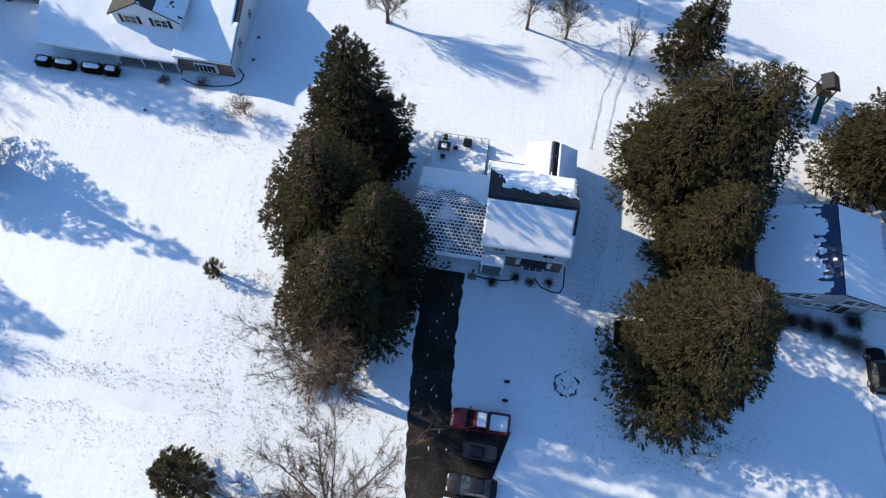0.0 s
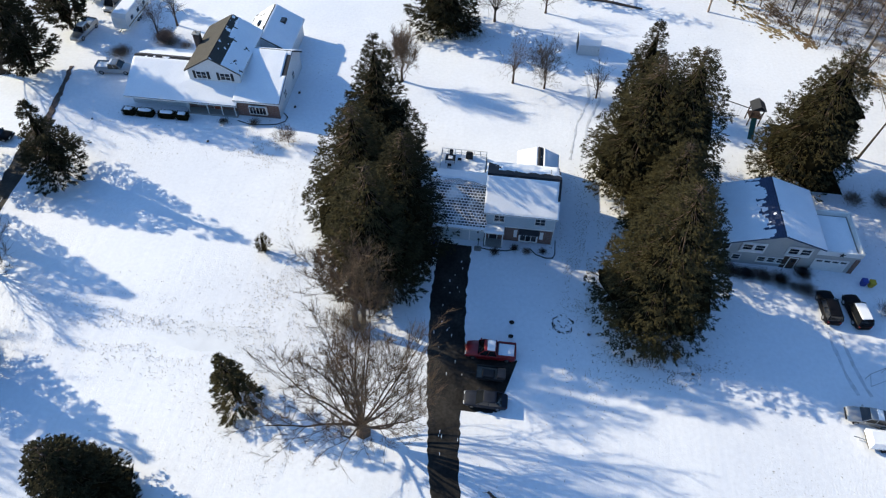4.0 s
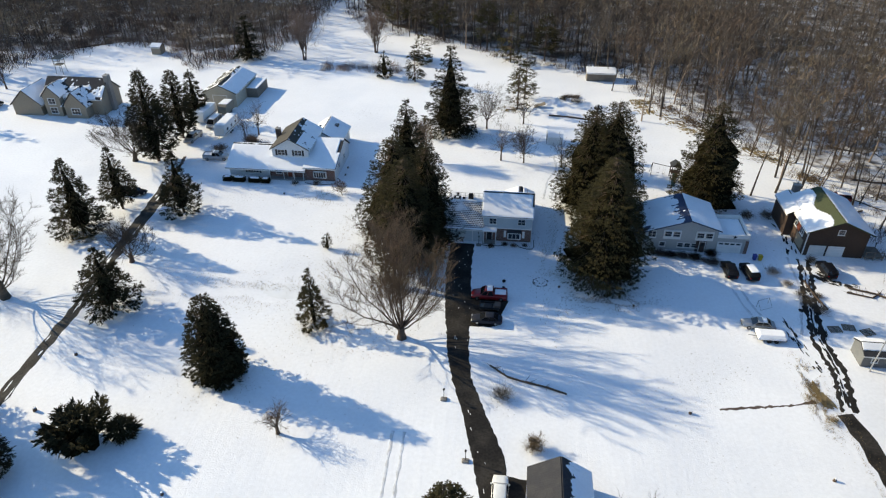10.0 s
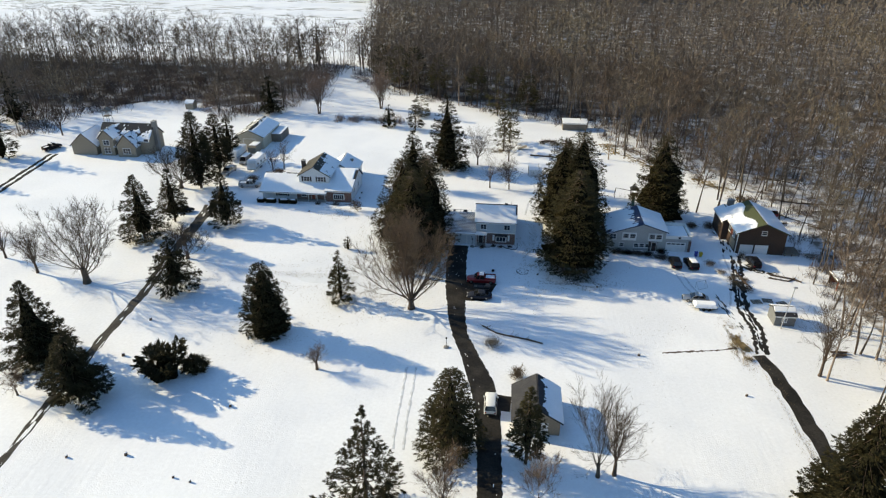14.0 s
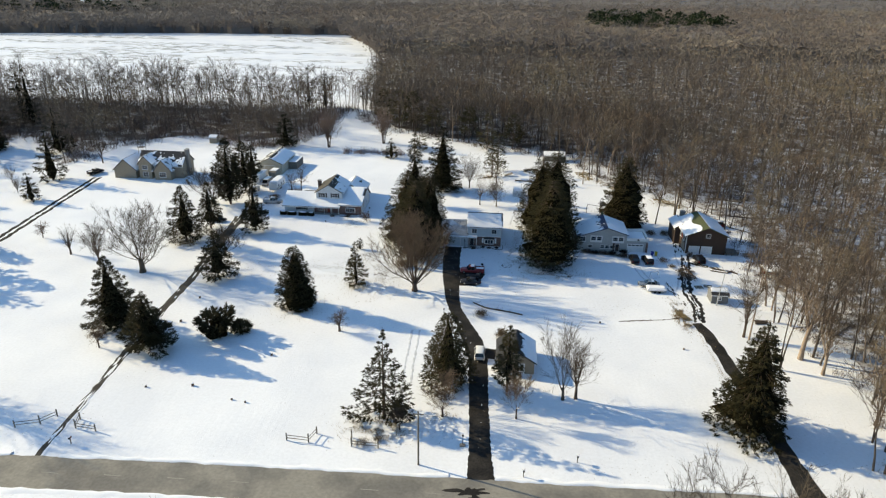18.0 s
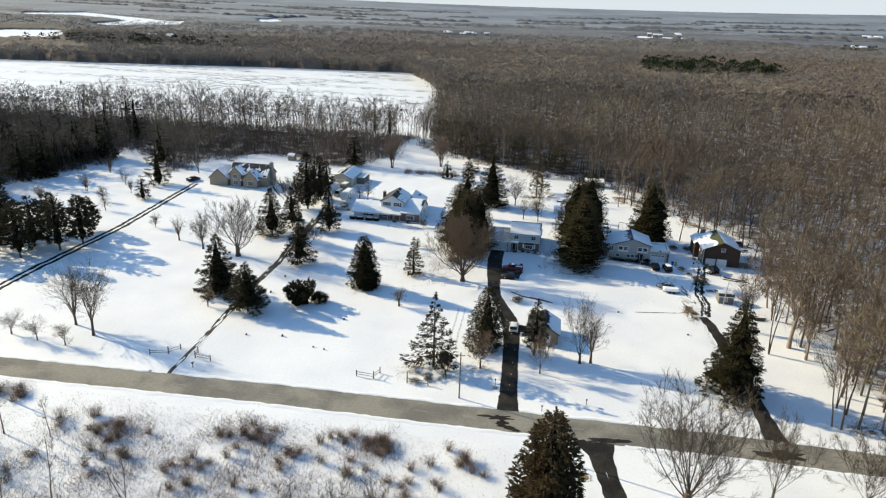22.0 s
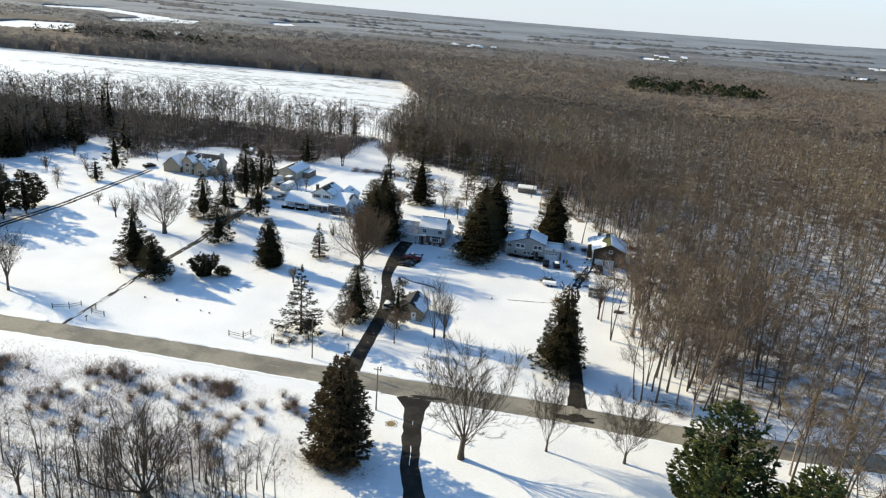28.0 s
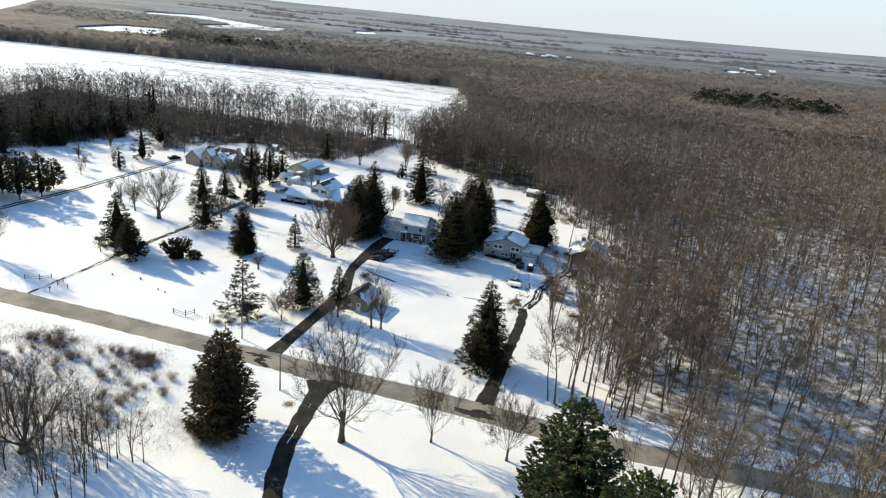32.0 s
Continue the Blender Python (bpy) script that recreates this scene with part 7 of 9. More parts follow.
def grey_house():
    h = thing("house", 36, 31, 0, "grey split-level house with blue shingles under snow", "house")
    thin = lambda u, v: 0.92 - 0.22 * v - max(0.0, v - 0.66) * 2.4 + 0.3 * noise.noise((u * 24, v * 2.2, 5.5)) - (0.5 if u < 0.16 and v < 0.22 else 0.0)
    gable(h, 28.0, 40.3, 26.2, 34.6, 0, 3.9, 6.4, "y", SIDING_GREY, SHINGLE_BLUE, 0.3, 0.58, 4.7, thin, lambda u, v: 1.0 - max(0.0, v - 0.8) * 2 + 0.25 * noise.noise((u * 30, v * 2.0, 8.5)), 29, 0.8)
    for x in (29.2,):
        window(h, x, 26.2, 2.5, 1.3, 1.2, "-y", 1)
    for x in (32.6, 38.1):
        box = part("window_surround", Shape().block(x - 1.5, x + 1.5, 26.02, 26.2, 2.35, 4.15, 0.03), TRIM, h, "white panelled window surround")
        for sg in (-0.72, 0.72):
            window(h, x + sg, 26.02, 2.9, 1.15, 1.0, "-y", 0)
    for x in (31.2, 34.3, 35.5, 36.7):
        window(h, x, 26.2, 0.75, 0.95, 0.85, "-y", 0)
    part("porch_recess", Shape().box(36.9, 38.7, 26.1, 26.2, 0, 2.2), SIDING_BROWN, h)
    door(h, 38.0, 26.1, 0, 0.95, 2.05, "-y", SIDING_BROWN)
    a = part("annex_wall", Shape().box(40.35, 45.7, 26.3, 26.5, 0, 3.0), SIDING_GREY, h)
    part("annex_wall", Shape().box(45.5, 45.7, 26.5, 33.2, 0, 3.0), SIDING_GREY, h)
    part("annex_wall", Shape().box(40.35, 45.5, 33.0, 33.2, 0, 3.0), SIDING_GREY, h)
    part("flat_roof", Shape().box(40.35, 45.5, 26.5, 33.0, 2.75, 2.95), SHINGLE_DARK, h, "flat garage roof under snow")
    part("snow_cover", Shape().block(40.4, 45.42, 26.6, 32.95, 2.95, 3.07, 0.08), ROOF_SNOW, h)
    for b in (Shape().block(40.35, 45.78, 26.22, 26.42, 3.0, 3.75, 0.02), Shape().block(45.58, 45.78, 26.43, 33.2, 3.0, 3.75, 0.02), Shape().block(40.35, 45.57, 33.05, 33.25, 3.0, 3.75, 0.02)):
        part("parapet", b, TRIM, h, "white parapet round the flat roof")
    garage_door(h, 42.6, 26.3, 0, 3.9, 2.1, "-y")
    star = Shape()
    pts = [(43.2 + (0.42 if i % 2 == 0 else 0.17) * math.sin(i * math.pi / 5), 26.18, 3.35 + (0.42 if i % 2 == 0 else 0.17) * math.cos(i * math.pi / 5)) for i in range(10)]
    star.slab(pts, 0.04)
    part("barn_star", star, BLACK_TRIM, h, "dark metal star ornament")
    part("corner_pier", Shape().box(45.2, 45.75, 26.22, 26.3, 0, 2.6), BRICK, h)
    return h


grey_house()


def brown_house():
    h = thing("house", 60.3, 33, 0, "dark brown house with garage below and green shingles", "house")
    gable(h, 55.3, 65.3, 27.0, 38.5, 0, 5.0, 7.2, "y", SIDING_BROWN, SHINGLE_GREEN, 0.5, 0.5, None, lambda u, v: 1.15 if v < 0.66 + 0.12 * math.sin(u * 9) else -0.1, full, 31, 0.7)
    gable(h, 54.0, 57.5, 33.5, 40.5, 0, 4.4, 5.4, "y", SIDING_BROWN, SHINGLE_GREEN, 0.3, 0.5, None, full, full, 33, 0.2)
    chimney(h, 57.2, 40.9, 0, 6.6, 1.3, 0.9, STONE)
    window(h, 60.6, 27.0, 4.5, 1.0, 0.9, "-y", 0)
    garage_door(h, 57.5, 27.0, 0, 2.5, 2.0, "-y", None, False)
    garage_door(h, 60.6, 27.0, 0, 2.5, 2.0, "-y", None, False)
    for y in (29.5, 32.2):
        window(h, 55.3, y, 2.8, 1.4, 1.6, "-x", 1)
    part("side_panel", Shape().box(55.22, 55.3, 28.0, 31.0, 0.4, 2.4), SIDING_TAN, h)
    part("side_panel", Shape().box(55.22, 55.3, 30.2, 31.6, 2.7, 4.6), RED_WOOD, h)
    part("corner_board", Shape().box(55.22, 55.4, 26.92, 27.0, 0, 5.0), TRIM, h)
    deck = part("deck", Shape().block(65.4, 68.6, 26.5, 30.0, 0.5, 0.65, 0.02), WEATHERED, h, "small weathered side deck")
    for x, y in ((65.6, 26.6), (68.5, 26.6), (68.5, 29.9), (67.0, 26.6)):
        part("deck_post", Shape().box(x - 0.06, x + 0.06, y - 0.06, y + 0.06, 0, 1.6), WEATHERED, deck)
    part("deck_rail", Shape().box(65.6, 68.56, 26.57, 26.63, 1.5, 1.6), WEATHERED, deck)
    return h


brown_house()


def tan_house():
    h = thing("house", -110, 76, 0, "rambling tan house with several steep snowy gables", "house")
    part_snow = lambda u, v: 0.45 if v < 0.6 else 0.2
    gable(h, -122.0, -114.5, 71.5, 80.0, 0, 3.0, 6.4, "y", SIDING_TAN, SHINGLE_DARK, 0.4, 0.5, None, lambda u, v: 0.36, full, 41)
    gable(h, -114.4, -99.0, 73.5, 82.0, 0, 4.4, 8.0, "x", SIDING_TAN, SHINGLE_DARK, 0.4, 0.5, None, part_snow, full, 43)
    gable(h, -113.2, -109.0, 71.6, 78.0, 0, 5.4, 7.6, "y", SIDING_TAN, SHINGLE_DARK, 0.35, 0.5, None, full, lambda u, v: 0.7, 45)
    gable(h, -107.6, -102.0, 70.8, 78.0, 0, 3.4, 6.6, "y", SIDING_TAN, SHINGLE_DARK, 0.35, 0.5, None, full, lambda u, v: 0.55, 47)
    chimney(h, -98.6, 77.5, 0, 9.0, 1.1, 1.5, STONE)
    window(h, -104.8, 70.8, 1.0, 2.2, 1.6, "-y", 2)
    window(h, -111.1, 71.6, 3.2, 1.8, 1.4, "-y", 1)
    window(h, -111.1, 71.6, 0.7, 1.8, 1.6, "-y", 1)
    door(h, -108.2, 73.5, 0, 1.0, 2.1, "-y", BLACK_TRIM)
    for y in (76.0,):
        window(h, -122.0, y, 1.2, 1.6, 1.3, "-x", 1)
    part("porch_roof", Shape().block(-109.0, -107.2, 71.2, 73.5, 2.7, 2.9, 0.05), ROOF_SNOW, h)
    return h


tan_house()


def outbuildings():
    b = thing("barn", -71.8, 88, 0, "pale metal pole barn with a half-bare snowy roof", "barn")
    gable(b, -76.2, -67.6, 82.0, 97.0, 0, 3.6, 5.6, "y", SIDING_BEIGE, SHINGLE_BROWN, 0.3, 0.5, None, lambda u, v: 0.34, lambda u, v: 0.75 if v < 0.85 else 0.3, 51, 0.2)
    garage_door(b, -71.9, 82.0, 0, 3.6, 3.0, "-y", SIDING_BEIGE, False)
    part("side_lean", Shape().block(-67.5, -64.5, 89.0, 97.0, 0, 2.6, 0.05), WEATHERED, b)
    part("snow_cover", Shape().block(-67.4, -64.4, 88.9, 97.1, 2.6, 2.75, 0.08), ROOF_SNOW, b)
    g = thing("garage", 11.5, -29, 0, "small detached garage with dark shingles and thin snow", "garage")
    gable(g, 8.3, 14.8, -33.0, -25.4, 0, 2.4, 4.5, "y", SIDING_TAN, SHINGLE_DARK, 0.35, 0.5, None, None, lambda u, v: 1.0 - v * 1.25 + 0.25, 53, 0.3)
    garage_door(g, 8.3, -29.2, 0, 4.4, 2.1, "-x", SIDING_TAN, False)
    door(g, 12.6, -33.0, 0, 0.9, 2.0, "-y", TRIM)
    window(g, 10.2, -33.0, 1.1, 0.9, 0.9, "-y", 1)
    s = thing("garden_shed", 56.2, 1.0, 0, "small grey shed with a square window and snowy roof", "shed")
    gable(s, 54.4, 57.9, -1.0, 2.4, 0, 2.1, 2.9, "x", SIDING_SLATE, SHINGLE_DARK, 0.2, 0.5, None, lambda u, v: 0.7 if v > 0.45 else 0.1, full, 55, 0.15)
    window(s, 56.0, -1.0, 0.9, 0.8, 0.7, "-y", 1)
    d = thing("garden_shed", 13.4, 69, 0, "small white shed with a black panel for its shaded opening and rounded snowy roof", "shed")
    rings = []
    for x in (11.8, 15.4):
        rings.append([(x, 67.4, 0), (x, 70.8, 0), (x, 70.8, 2.0), (x, 70.2, 2.7), (x, 69.1, 3.1), (x, 68.0, 2.7), (x, 67.4, 2.0)])
    part("shell", Shape().loft(rings), ROOF_SNOW, d)
    # black panel stands in for the shaded inside of the opening
    part("front", Shape().block(11.72, 11.8, 67.6, 70.6, 0.1, 2.2, 0.02), BLACK_TRIM, d)
    part("side_wall", Shape().block(11.9, 15.3, 67.34, 67.4, 0.05, 1.9, 0.02), SIDING, d)
    f = thing("field_shed", 27.5, 112.5, 0, "long low weathered shed at the wood's edge", "shed")
    gable(f, 23.6, 31.4, 111.0, 115.0, 0, 2.3, 2.9, "x", WEATHERED, SHINGLE_DARK, 0.3, 0.8, None, full, full, 57, 0.2)
    k = thing("far_hut", -108.5, 122, 0, "tiny tan hut beside the far wood", "shed")
    gable(k, -110, -107, 121, 124, 0, 2.3, 3.0, "x", SIDING_TAN, SHINGLE_DARK, 0.2, 0.5, None, full, full, 58, 0.2)
    w = thing("woodshed", 72.5, 14.5, 0, "small open red-brown wood shelter with snowy roof", "shed")
    for x in (70.6, 74.4):
        for y in (12.8, 16.2):
            part("post", Shape().box(x - 0.08, x + 0.08, y - 0.08, y + 0.08, 0, 2.1), RED_WOOD, w)
    part("roof", Shape().block(70.2, 74.8, 12.4, 16.6, 2.1, 2.25, 0.03), WEATHERED, w)
    part("snow_cover", Shape().block(70.25, 74.75, 12.45, 16.55, 2.25, 2.4, 0.08), ROOF_SNOW, w)
    part("back_wall", Shape().box(70.6, 74.4, 16.1, 16.2, 0, 2.1), RED_WOOD, w)


outbuildings()


# ---- vehicles ----
def wheel(root, x, y, r=0.34, w=0.22):
    s = Shape()
    n = 16
    rings = []
    for k, rr in ((-w / 2, r * 0.93), (-w / 2 + 0.04, r), (w / 2 - 0.04, r), (w / 2, r * 0.93)):
        rings.append([(x + rr * math.cos(2 * math.pi * i / n), y + k, r + rr * math.sin(2 * math.pi * i / n)) for i in range(n)])
    s.loft(rings)
    t = lpart("wheel", s, RUBBER, root, "", True)
    k = 1 if y > 0 else -1
    lpart("rim", Shape().tube((x, y + k * w * 0.4, r), (x, y + k * (w / 2 + 0.012), r), r * 0.6, r * 0.55, 12), STEEL, t)


def section(x, half, z0, z1, soft=0.16):
    """One cross-section of a car body with rounded shoulders."""
    return [(x, -half + 0.05, z0), (x, half - 0.05, z0), (x, half, z0 + 0.14), (x, half, z1 - soft), (x, half - soft * 0.8, z1 - 0.02), (x, half * 0.35, z1), (x, -half * 0.35, z1), (x, -half + soft * 0.8, z1 - 0.02), (x, -half, z1 - soft), (x, -half, z0 + 0.14)]


def car(name, x, y, turn, paint, label, category="car", style="sedan", snow=0.0, group=""):
    """A vehicle, nose to +x before it is turned: body, glasshouse, roof, wheels, lamps, bumpers."""
    root = thing(name, 0, 0, 0, label, category, group)
    root.location = (x, y, 0.05)
    root.rotation_euler = (0, 0, radians(turn))
    L, W = {"sedan": (4.7, 1.82), "suv": (4.75, 1.9), "pickup": (5.7, 2.0), "van": (5.3, 2.0)}[style]
    hx, hw = L / 2, W / 2
    belt = {"sedan": 0.92, "suv": 1.05, "pickup": 1.12, "van": 1.15}[style]
    top = {"sedan": 1.45, "suv": 1.75, "pickup": 1.85, "van": 2.1}[style]
    b = Shape()
    b.loft([section(-hx, hw * 0.86, 0.42, belt - 0.12), section(-hx + 0.18, hw * 0.97, 0.28, belt - 0.02), section(-hx + 0.9, hw, 0.24, belt), section(0, hw, 0.24, belt), section(hx - 1.5, hw, 0.24, belt - 0.01), section(hx - 0.9, hw * 0.985, 0.26, belt - 0.08), section(hx - 0.2, hw * 0.92, 0.3, belt - 0.2), section(hx, hw * 0.76, 0.42, belt - 0.34)])
    body = lpart("body", b, paint, root, "", True)
    g0, g1, r0, r1 = {"sedan": (-hx + 0.55, hx - 1.35, -hx + 1.25, hx - 2.15), "suv": (-hx + 0.08, hx - 1.3, -hx + 0.4, hx - 2.0), "pickup": (-0.75, hx - 1.45, -0.55, hx - 2.15), "van": (-hx + 0.05, hx - 0.75, -hx + 0.2, hx - 1.5)}[style]
    gl = Shape()
    w1, w2 = hw * 0.95, hw * 0.74
    gl.loft([[(g0, -w1, belt - 0.03), (g1, -w1, belt - 0.03), (g1, w1, belt - 0.03), (g0, w1, belt - 0.03)], [(r0, -w2, top - 0.05), (r1, -w2, top - 0.05), (r1, w2, top - 0.05), (r0, w2, top - 0.05)]])
    glass = lpart("glasshouse", gl, CAR_GLASS, root, "dark car windows")
    rf = Shape().loft([[(r0 - 0.05, -w2 - 0.03, top - 0.07), (r1 + 0.05, -w2 - 0.03, top - 0.07), (r1 + 0.05, w2 + 0.03, top - 0.07), (r0 - 0.05, w2 + 0.03, top - 0.07)], [(r0 + 0.08, -w2 + 0.1, top), (r1 - 0.08, -w2 + 0.1, top), (r1 - 0.08, w2 - 0.1, top), (r0 + 0.08, w2 - 0.1, top)]])
    roof = lpart("car_roof", rf, paint, root, "", True)
    for sg in (-1, 1):
        for ga, ra in ((g0, r0), (g1, r1), (g0 * 0.48 + g1 * 0.52, r0 * 0.5 + r1 * 0.5)):
            lpart("pillar", Shape().tube((ga, sg * w1, belt - 0.03), (ra, sg * (w2 + 0.015), top - 0.05), 0.045, 0.04, 5), paint, body)
        lpart("mirror", Shape().block(g1 - 0.35, g1 - 0.18, sg * (hw + 0.09) - 0.1, sg * (hw + 0.09) + 0.1, belt, belt + 0.17, 0.03), paint, body)
        lpart("headlight", Shape().block(hx - 0.2, hx - 0.03, sg * hw * 0.62 - 0.2, sg * hw * 0.62 + 0.2, belt - 0.42, belt - 0.27, 0.03), LENS_CLEAR, body)
        lpart("taillight", Shape().block(-hx - 0.015, -hx + 0.12, sg * hw * 0.72 - 0.13, sg * hw * 0.72 + 0.13, belt - 0.36, belt - 0.16, 0.03), LENS_RED, body)
        for wx in (-hx + 0.95, hx - 0.95):
            wheel(root, wx, sg * (hw - 0.1), 0.34 if style == "sedan" else 0.39)
    for k in (-1, 1):
        lpart("bumper", Shape().block(min(k * hx, k * (hx + 0.07)), max(k * hx, k * (hx + 0.07)), -hw * 0.78, hw * 0.78, 0.36, 0.56, 0.03), BLACK_TRIM if style != "pickup" else STEEL, root)
    if style == "pickup":
        bx0, bx1 = -hx + 0.1, -0.85
        lpart("bed", Shape().box(bx0, bx1, -hw + 0.17, hw - 0.17, belt + 0.004, belt + 0.03), BLACK_TRIM, root, "open truck bed")
        lpart("bed_snow", Shape().block(bx0 + 0.08, bx1 - 0.05, -hw + 0.22, hw - 0.22, belt + 0.03, belt + 0.1, 0.05), ROOF_SNOW, root, "snow lying in the truck bed")
        for sg in (-1, 1):
            lpart("bed_side", Shape().block(-hx + 0.06, -0.78, min(sg * (hw - 0.17), sg * (hw - 0.03)), max(sg * (hw - 0.17), sg * (hw - 0.03)), belt - 0.05, belt + 0.28, 0.04), paint, root)
        lpart("tailgate", Shape().block(-hx + 0.02, -hx + 0.12, -hw + 0.17, hw - 0.17, belt - 0.05, belt + 0.26, 0.03), paint, root)
    if snow:
        k = snow
        lpart("snow_cover", Shape().block(r0 + 0.05, r0 + (r1 - r0) * min(1, k), -w2 + 0.06, w2 - 0.06, top - 0.01, top + 0.07, 0.05), ROOF_SNOW, root, "snow left on the car roof")
    return root


car("pickup_truck", 1.7, 9.0, 180, RED_PAINT, "dark red pickup truck with snow in its bed", "pickup truck", "pickup", 0.75)
car("sedan", 1.6, 3.0, 180, GREY_PAINT, "dark grey sedan on the bare parking pad", "car", "sedan")
car("suv", 4.9, -27.8, 90, WHITE_PAINT, "white sport utility car on the driveway", "car", "suv")
car("suv", 41.4, 20.2, 92, BLACK_PAINT, "black van parked below the grey house", "car", "suv", 0, "cars at the grey house")
car("suv", 44.6, 20.0, 98, BLACK_PAINT, "black car with a snowy roof below the grey house", "car", "suv", 1.0, "cars at the grey house")
car("sedan", 42.4, 6.2, 175, SILVER_PAINT, "silver car half under snow beside a covered trailer", "car", "sedan", 0.5)
car("suv", 57.6, 22.0, 95, BLACK_PAINT, "black car in front of the brown house's garage", "car", "suv")
car("pickup_truck", -61.2, 52.4, 5, SILVER_PAINT, "grey pickup truck beside the long white house", "pickup truck", "pickup", 0.3, "vehicles behind the white house")
car("pickup_truck", -70.6, 61.5, 262, SILVER_PAINT, "silver pickup truck with snow on roof", "pickup truck", "pickup", 1.0, "vehicles behind the white house")
car("van", -68.9, 70.0, 265, SILVER_PAINT, "pale van under snow among trailers", "van", "van", 1.0, "vehicles behind the white house")
car("suv", -71.5, 35.2, 5, BLACK_PAINT, "dark car with snow beside the gravel driveway", "car", "sedan", 1.0)
car("suv", -131.0, 75.0, 70, BLACK_PAINT, "dark pickup beside the tan house", "car", "pickup", 0.4)
car("sedan", -127.0, 88.5, 20, GREY_PAINT, "snowy car behind the tan house", "car", "sedan", 1.0)


def trailer(name, x, y, turn, L, W, H, material, label, category, windows=0, group=""):
    root = thing(name, 0, 0, 0, label, category, group)
    root.location, root.rotation_euler = (x, y, 0), (0, 0, radians(turn))
    b = Shape()
    hw = W / 2
    prof = [(-L / 2, 0.6), (L / 2 - 0.1, 0.6), (L / 2, 1.2), (L / 2 - 0.15, H - 0.5), (L / 2 - 0.7, H), (-L / 2 + 0.3, H), (-L / 2, H - 0.25)]
    b.loft([[(px, -hw, pz) for px, pz in prof], [(px, hw, pz) for px, pz in prof]])
    body = lpart("body", b, material, root)
    lpart("snow_cover", Shape().block(-L / 2 + 0.25, L / 2 - 0.75, -hw + 0.05, hw - 0.05, H, H + 0.14, 0.09), ROOF_SNOW, root, "snow on the trailer roof")
    for wx in (-0.5, 0.4):
        for sg in (-1, 1):
            wheel(root, wx, sg * (hw - 0.12), 0.34)
    for i in range(windows):
        for sg in (-1, 1):
            wx = -L / 2 + L * (i + 0.7) / (windows + 0.6)
            lpart("window", Shape().box(wx - 0.4, wx + 0.4, min(sg * hw, sg * (hw + 0.02)), max(sg * hw, sg * (hw + 0.02)), 1.5, 2.1), GLASS, body)
    for sg in (-1, 1):
        lpart("stripe", Shape().box(-L / 2 + 0.3, L / 2 - 0.3, min(sg * hw, sg * (hw + 0.012)), max(sg * hw, sg * (hw + 0.012)), 0.95, 1.15), SIDING_TAN, body)
    lpart("hitch", Shape().tube((L / 2 - 0.1, 0, 0.62), (L / 2 + 0.9, 0, 0.5), 0.06, 0.05, 6), BLACK_TRIM, root)
    return root


trailer("travel_trailer", -64.4, 66.8, 268, 8.2, 2.5, 3.1, WHITE_PAINT, "white travel trailer with snow on its roof", "caravan", 3, "vehicles behind the white house")
trailer("box_trailer", -72.6, 74.0, 266, 7.5, 2.5, 2.9, WHITE_PAINT, "white box trailer under snow", "trailer", 0, "vehicles behind the white house")
trailer("box_trailer", -69.0, 78.2, 266, 4.5, 2.4, 2.8, SIDING_TAN, "weathered box trailer under snow", "trailer", 0, "vehicles behind the white house")


def utility_trailer(x, y):
    root = thing("utility_trailer", x, y, 0, "low dark utility trailer with boxes between parked cars", "trailer")
    part("bed", Shape().block(x - 1.5, x + 1.5, y - 0.8, y + 0.8, 0.42, 0.52, 0.02), WEATHERED, root)
    for dy in (-0.8, 0.8):
        part("side_rail", Shape().block(x - 1.5, x + 1.5, y + dy - 0.04, y + dy + 0.04, 0.52, 0.9, 0.02), BLACK_TRIM, root)
    part("front_rail", Shape().block(x - 1.54, x - 1.46, y - 0.8, y + 0.8, 0.52, 0.9, 0.02), BLACK_TRIM, root)
    part("drawbar", Shape().tube((x - 1.5, y, 0.42), (x - 2.6, y, 0.4), 0.05, 0.05, 6), BLACK_TRIM, root)
    part("box", Shape().block(x + 0.75, x + 1.7, y - 0.55, y + 0.6, 0.52, 1.05, 0.05), UNDER, root, "brown wooden box")
    part("tarp", Shape().block(x - 0.9, x + 0.5, y - 0.6, y + 0.5, 0.52, 0.78, 0.12), BLACK_TRIM, root, "dark folded tarpaulin")
    for dy in (-0.95, 0.95):
        wheel(root, x + 0.1, y + dy, 0.3, 0.18)


utility_trailer(1.9, 6.2)


def covered_boat():
    root = thing("covered_trailer", 43.4, 3.6, 0, "low trailer under a thick white snowy cover", "trailer")
    c = Shape().loft([[(41.5, 2.6, 0.55), (45.3, 2.6, 0.55), (45.7, 3.0, 0.55), (45.7, 4.2, 0.55), (45.3, 4.6, 0.55), (41.5, 4.6, 0.55)], [(41.45, 2.55, 1.0), (45.35, 2.55, 1.0), (45.75, 3.0, 1.0), (45.75, 4.2, 1.0), (45.35, 4.65, 1.0), (41.45, 4.65, 1.0)], [(41.8, 2.9, 1.25), (45.1, 2.9, 1.25), (45.3, 3.2, 1.25), (45.3, 4.0, 1.25), (45.1, 4.3, 1.25), (41.8, 4.3, 1.25)]])
    part("cover", c, ROOF_SNOW, root)
    part("bed", Shape().block(41.5, 45.6, 2.7, 4.5, 0.4, 0.55, 0.02), BLACK_TRIM, root)
    for x in (43.1, 44.1):
        for y in (2.62, 4.58):
            part("wheel", Shape().tube((x, y - 0.1, 0.3), (x, y + 0.1, 0.3), 0.3, 0.3, 12), RUBBER, root)
    part("drawbar", Shape().tube((41.5, 3.6, 0.45), (40.4, 3.9, 0.35), 0.06, 0.05, 6), STEEL, root)


covered_boat()


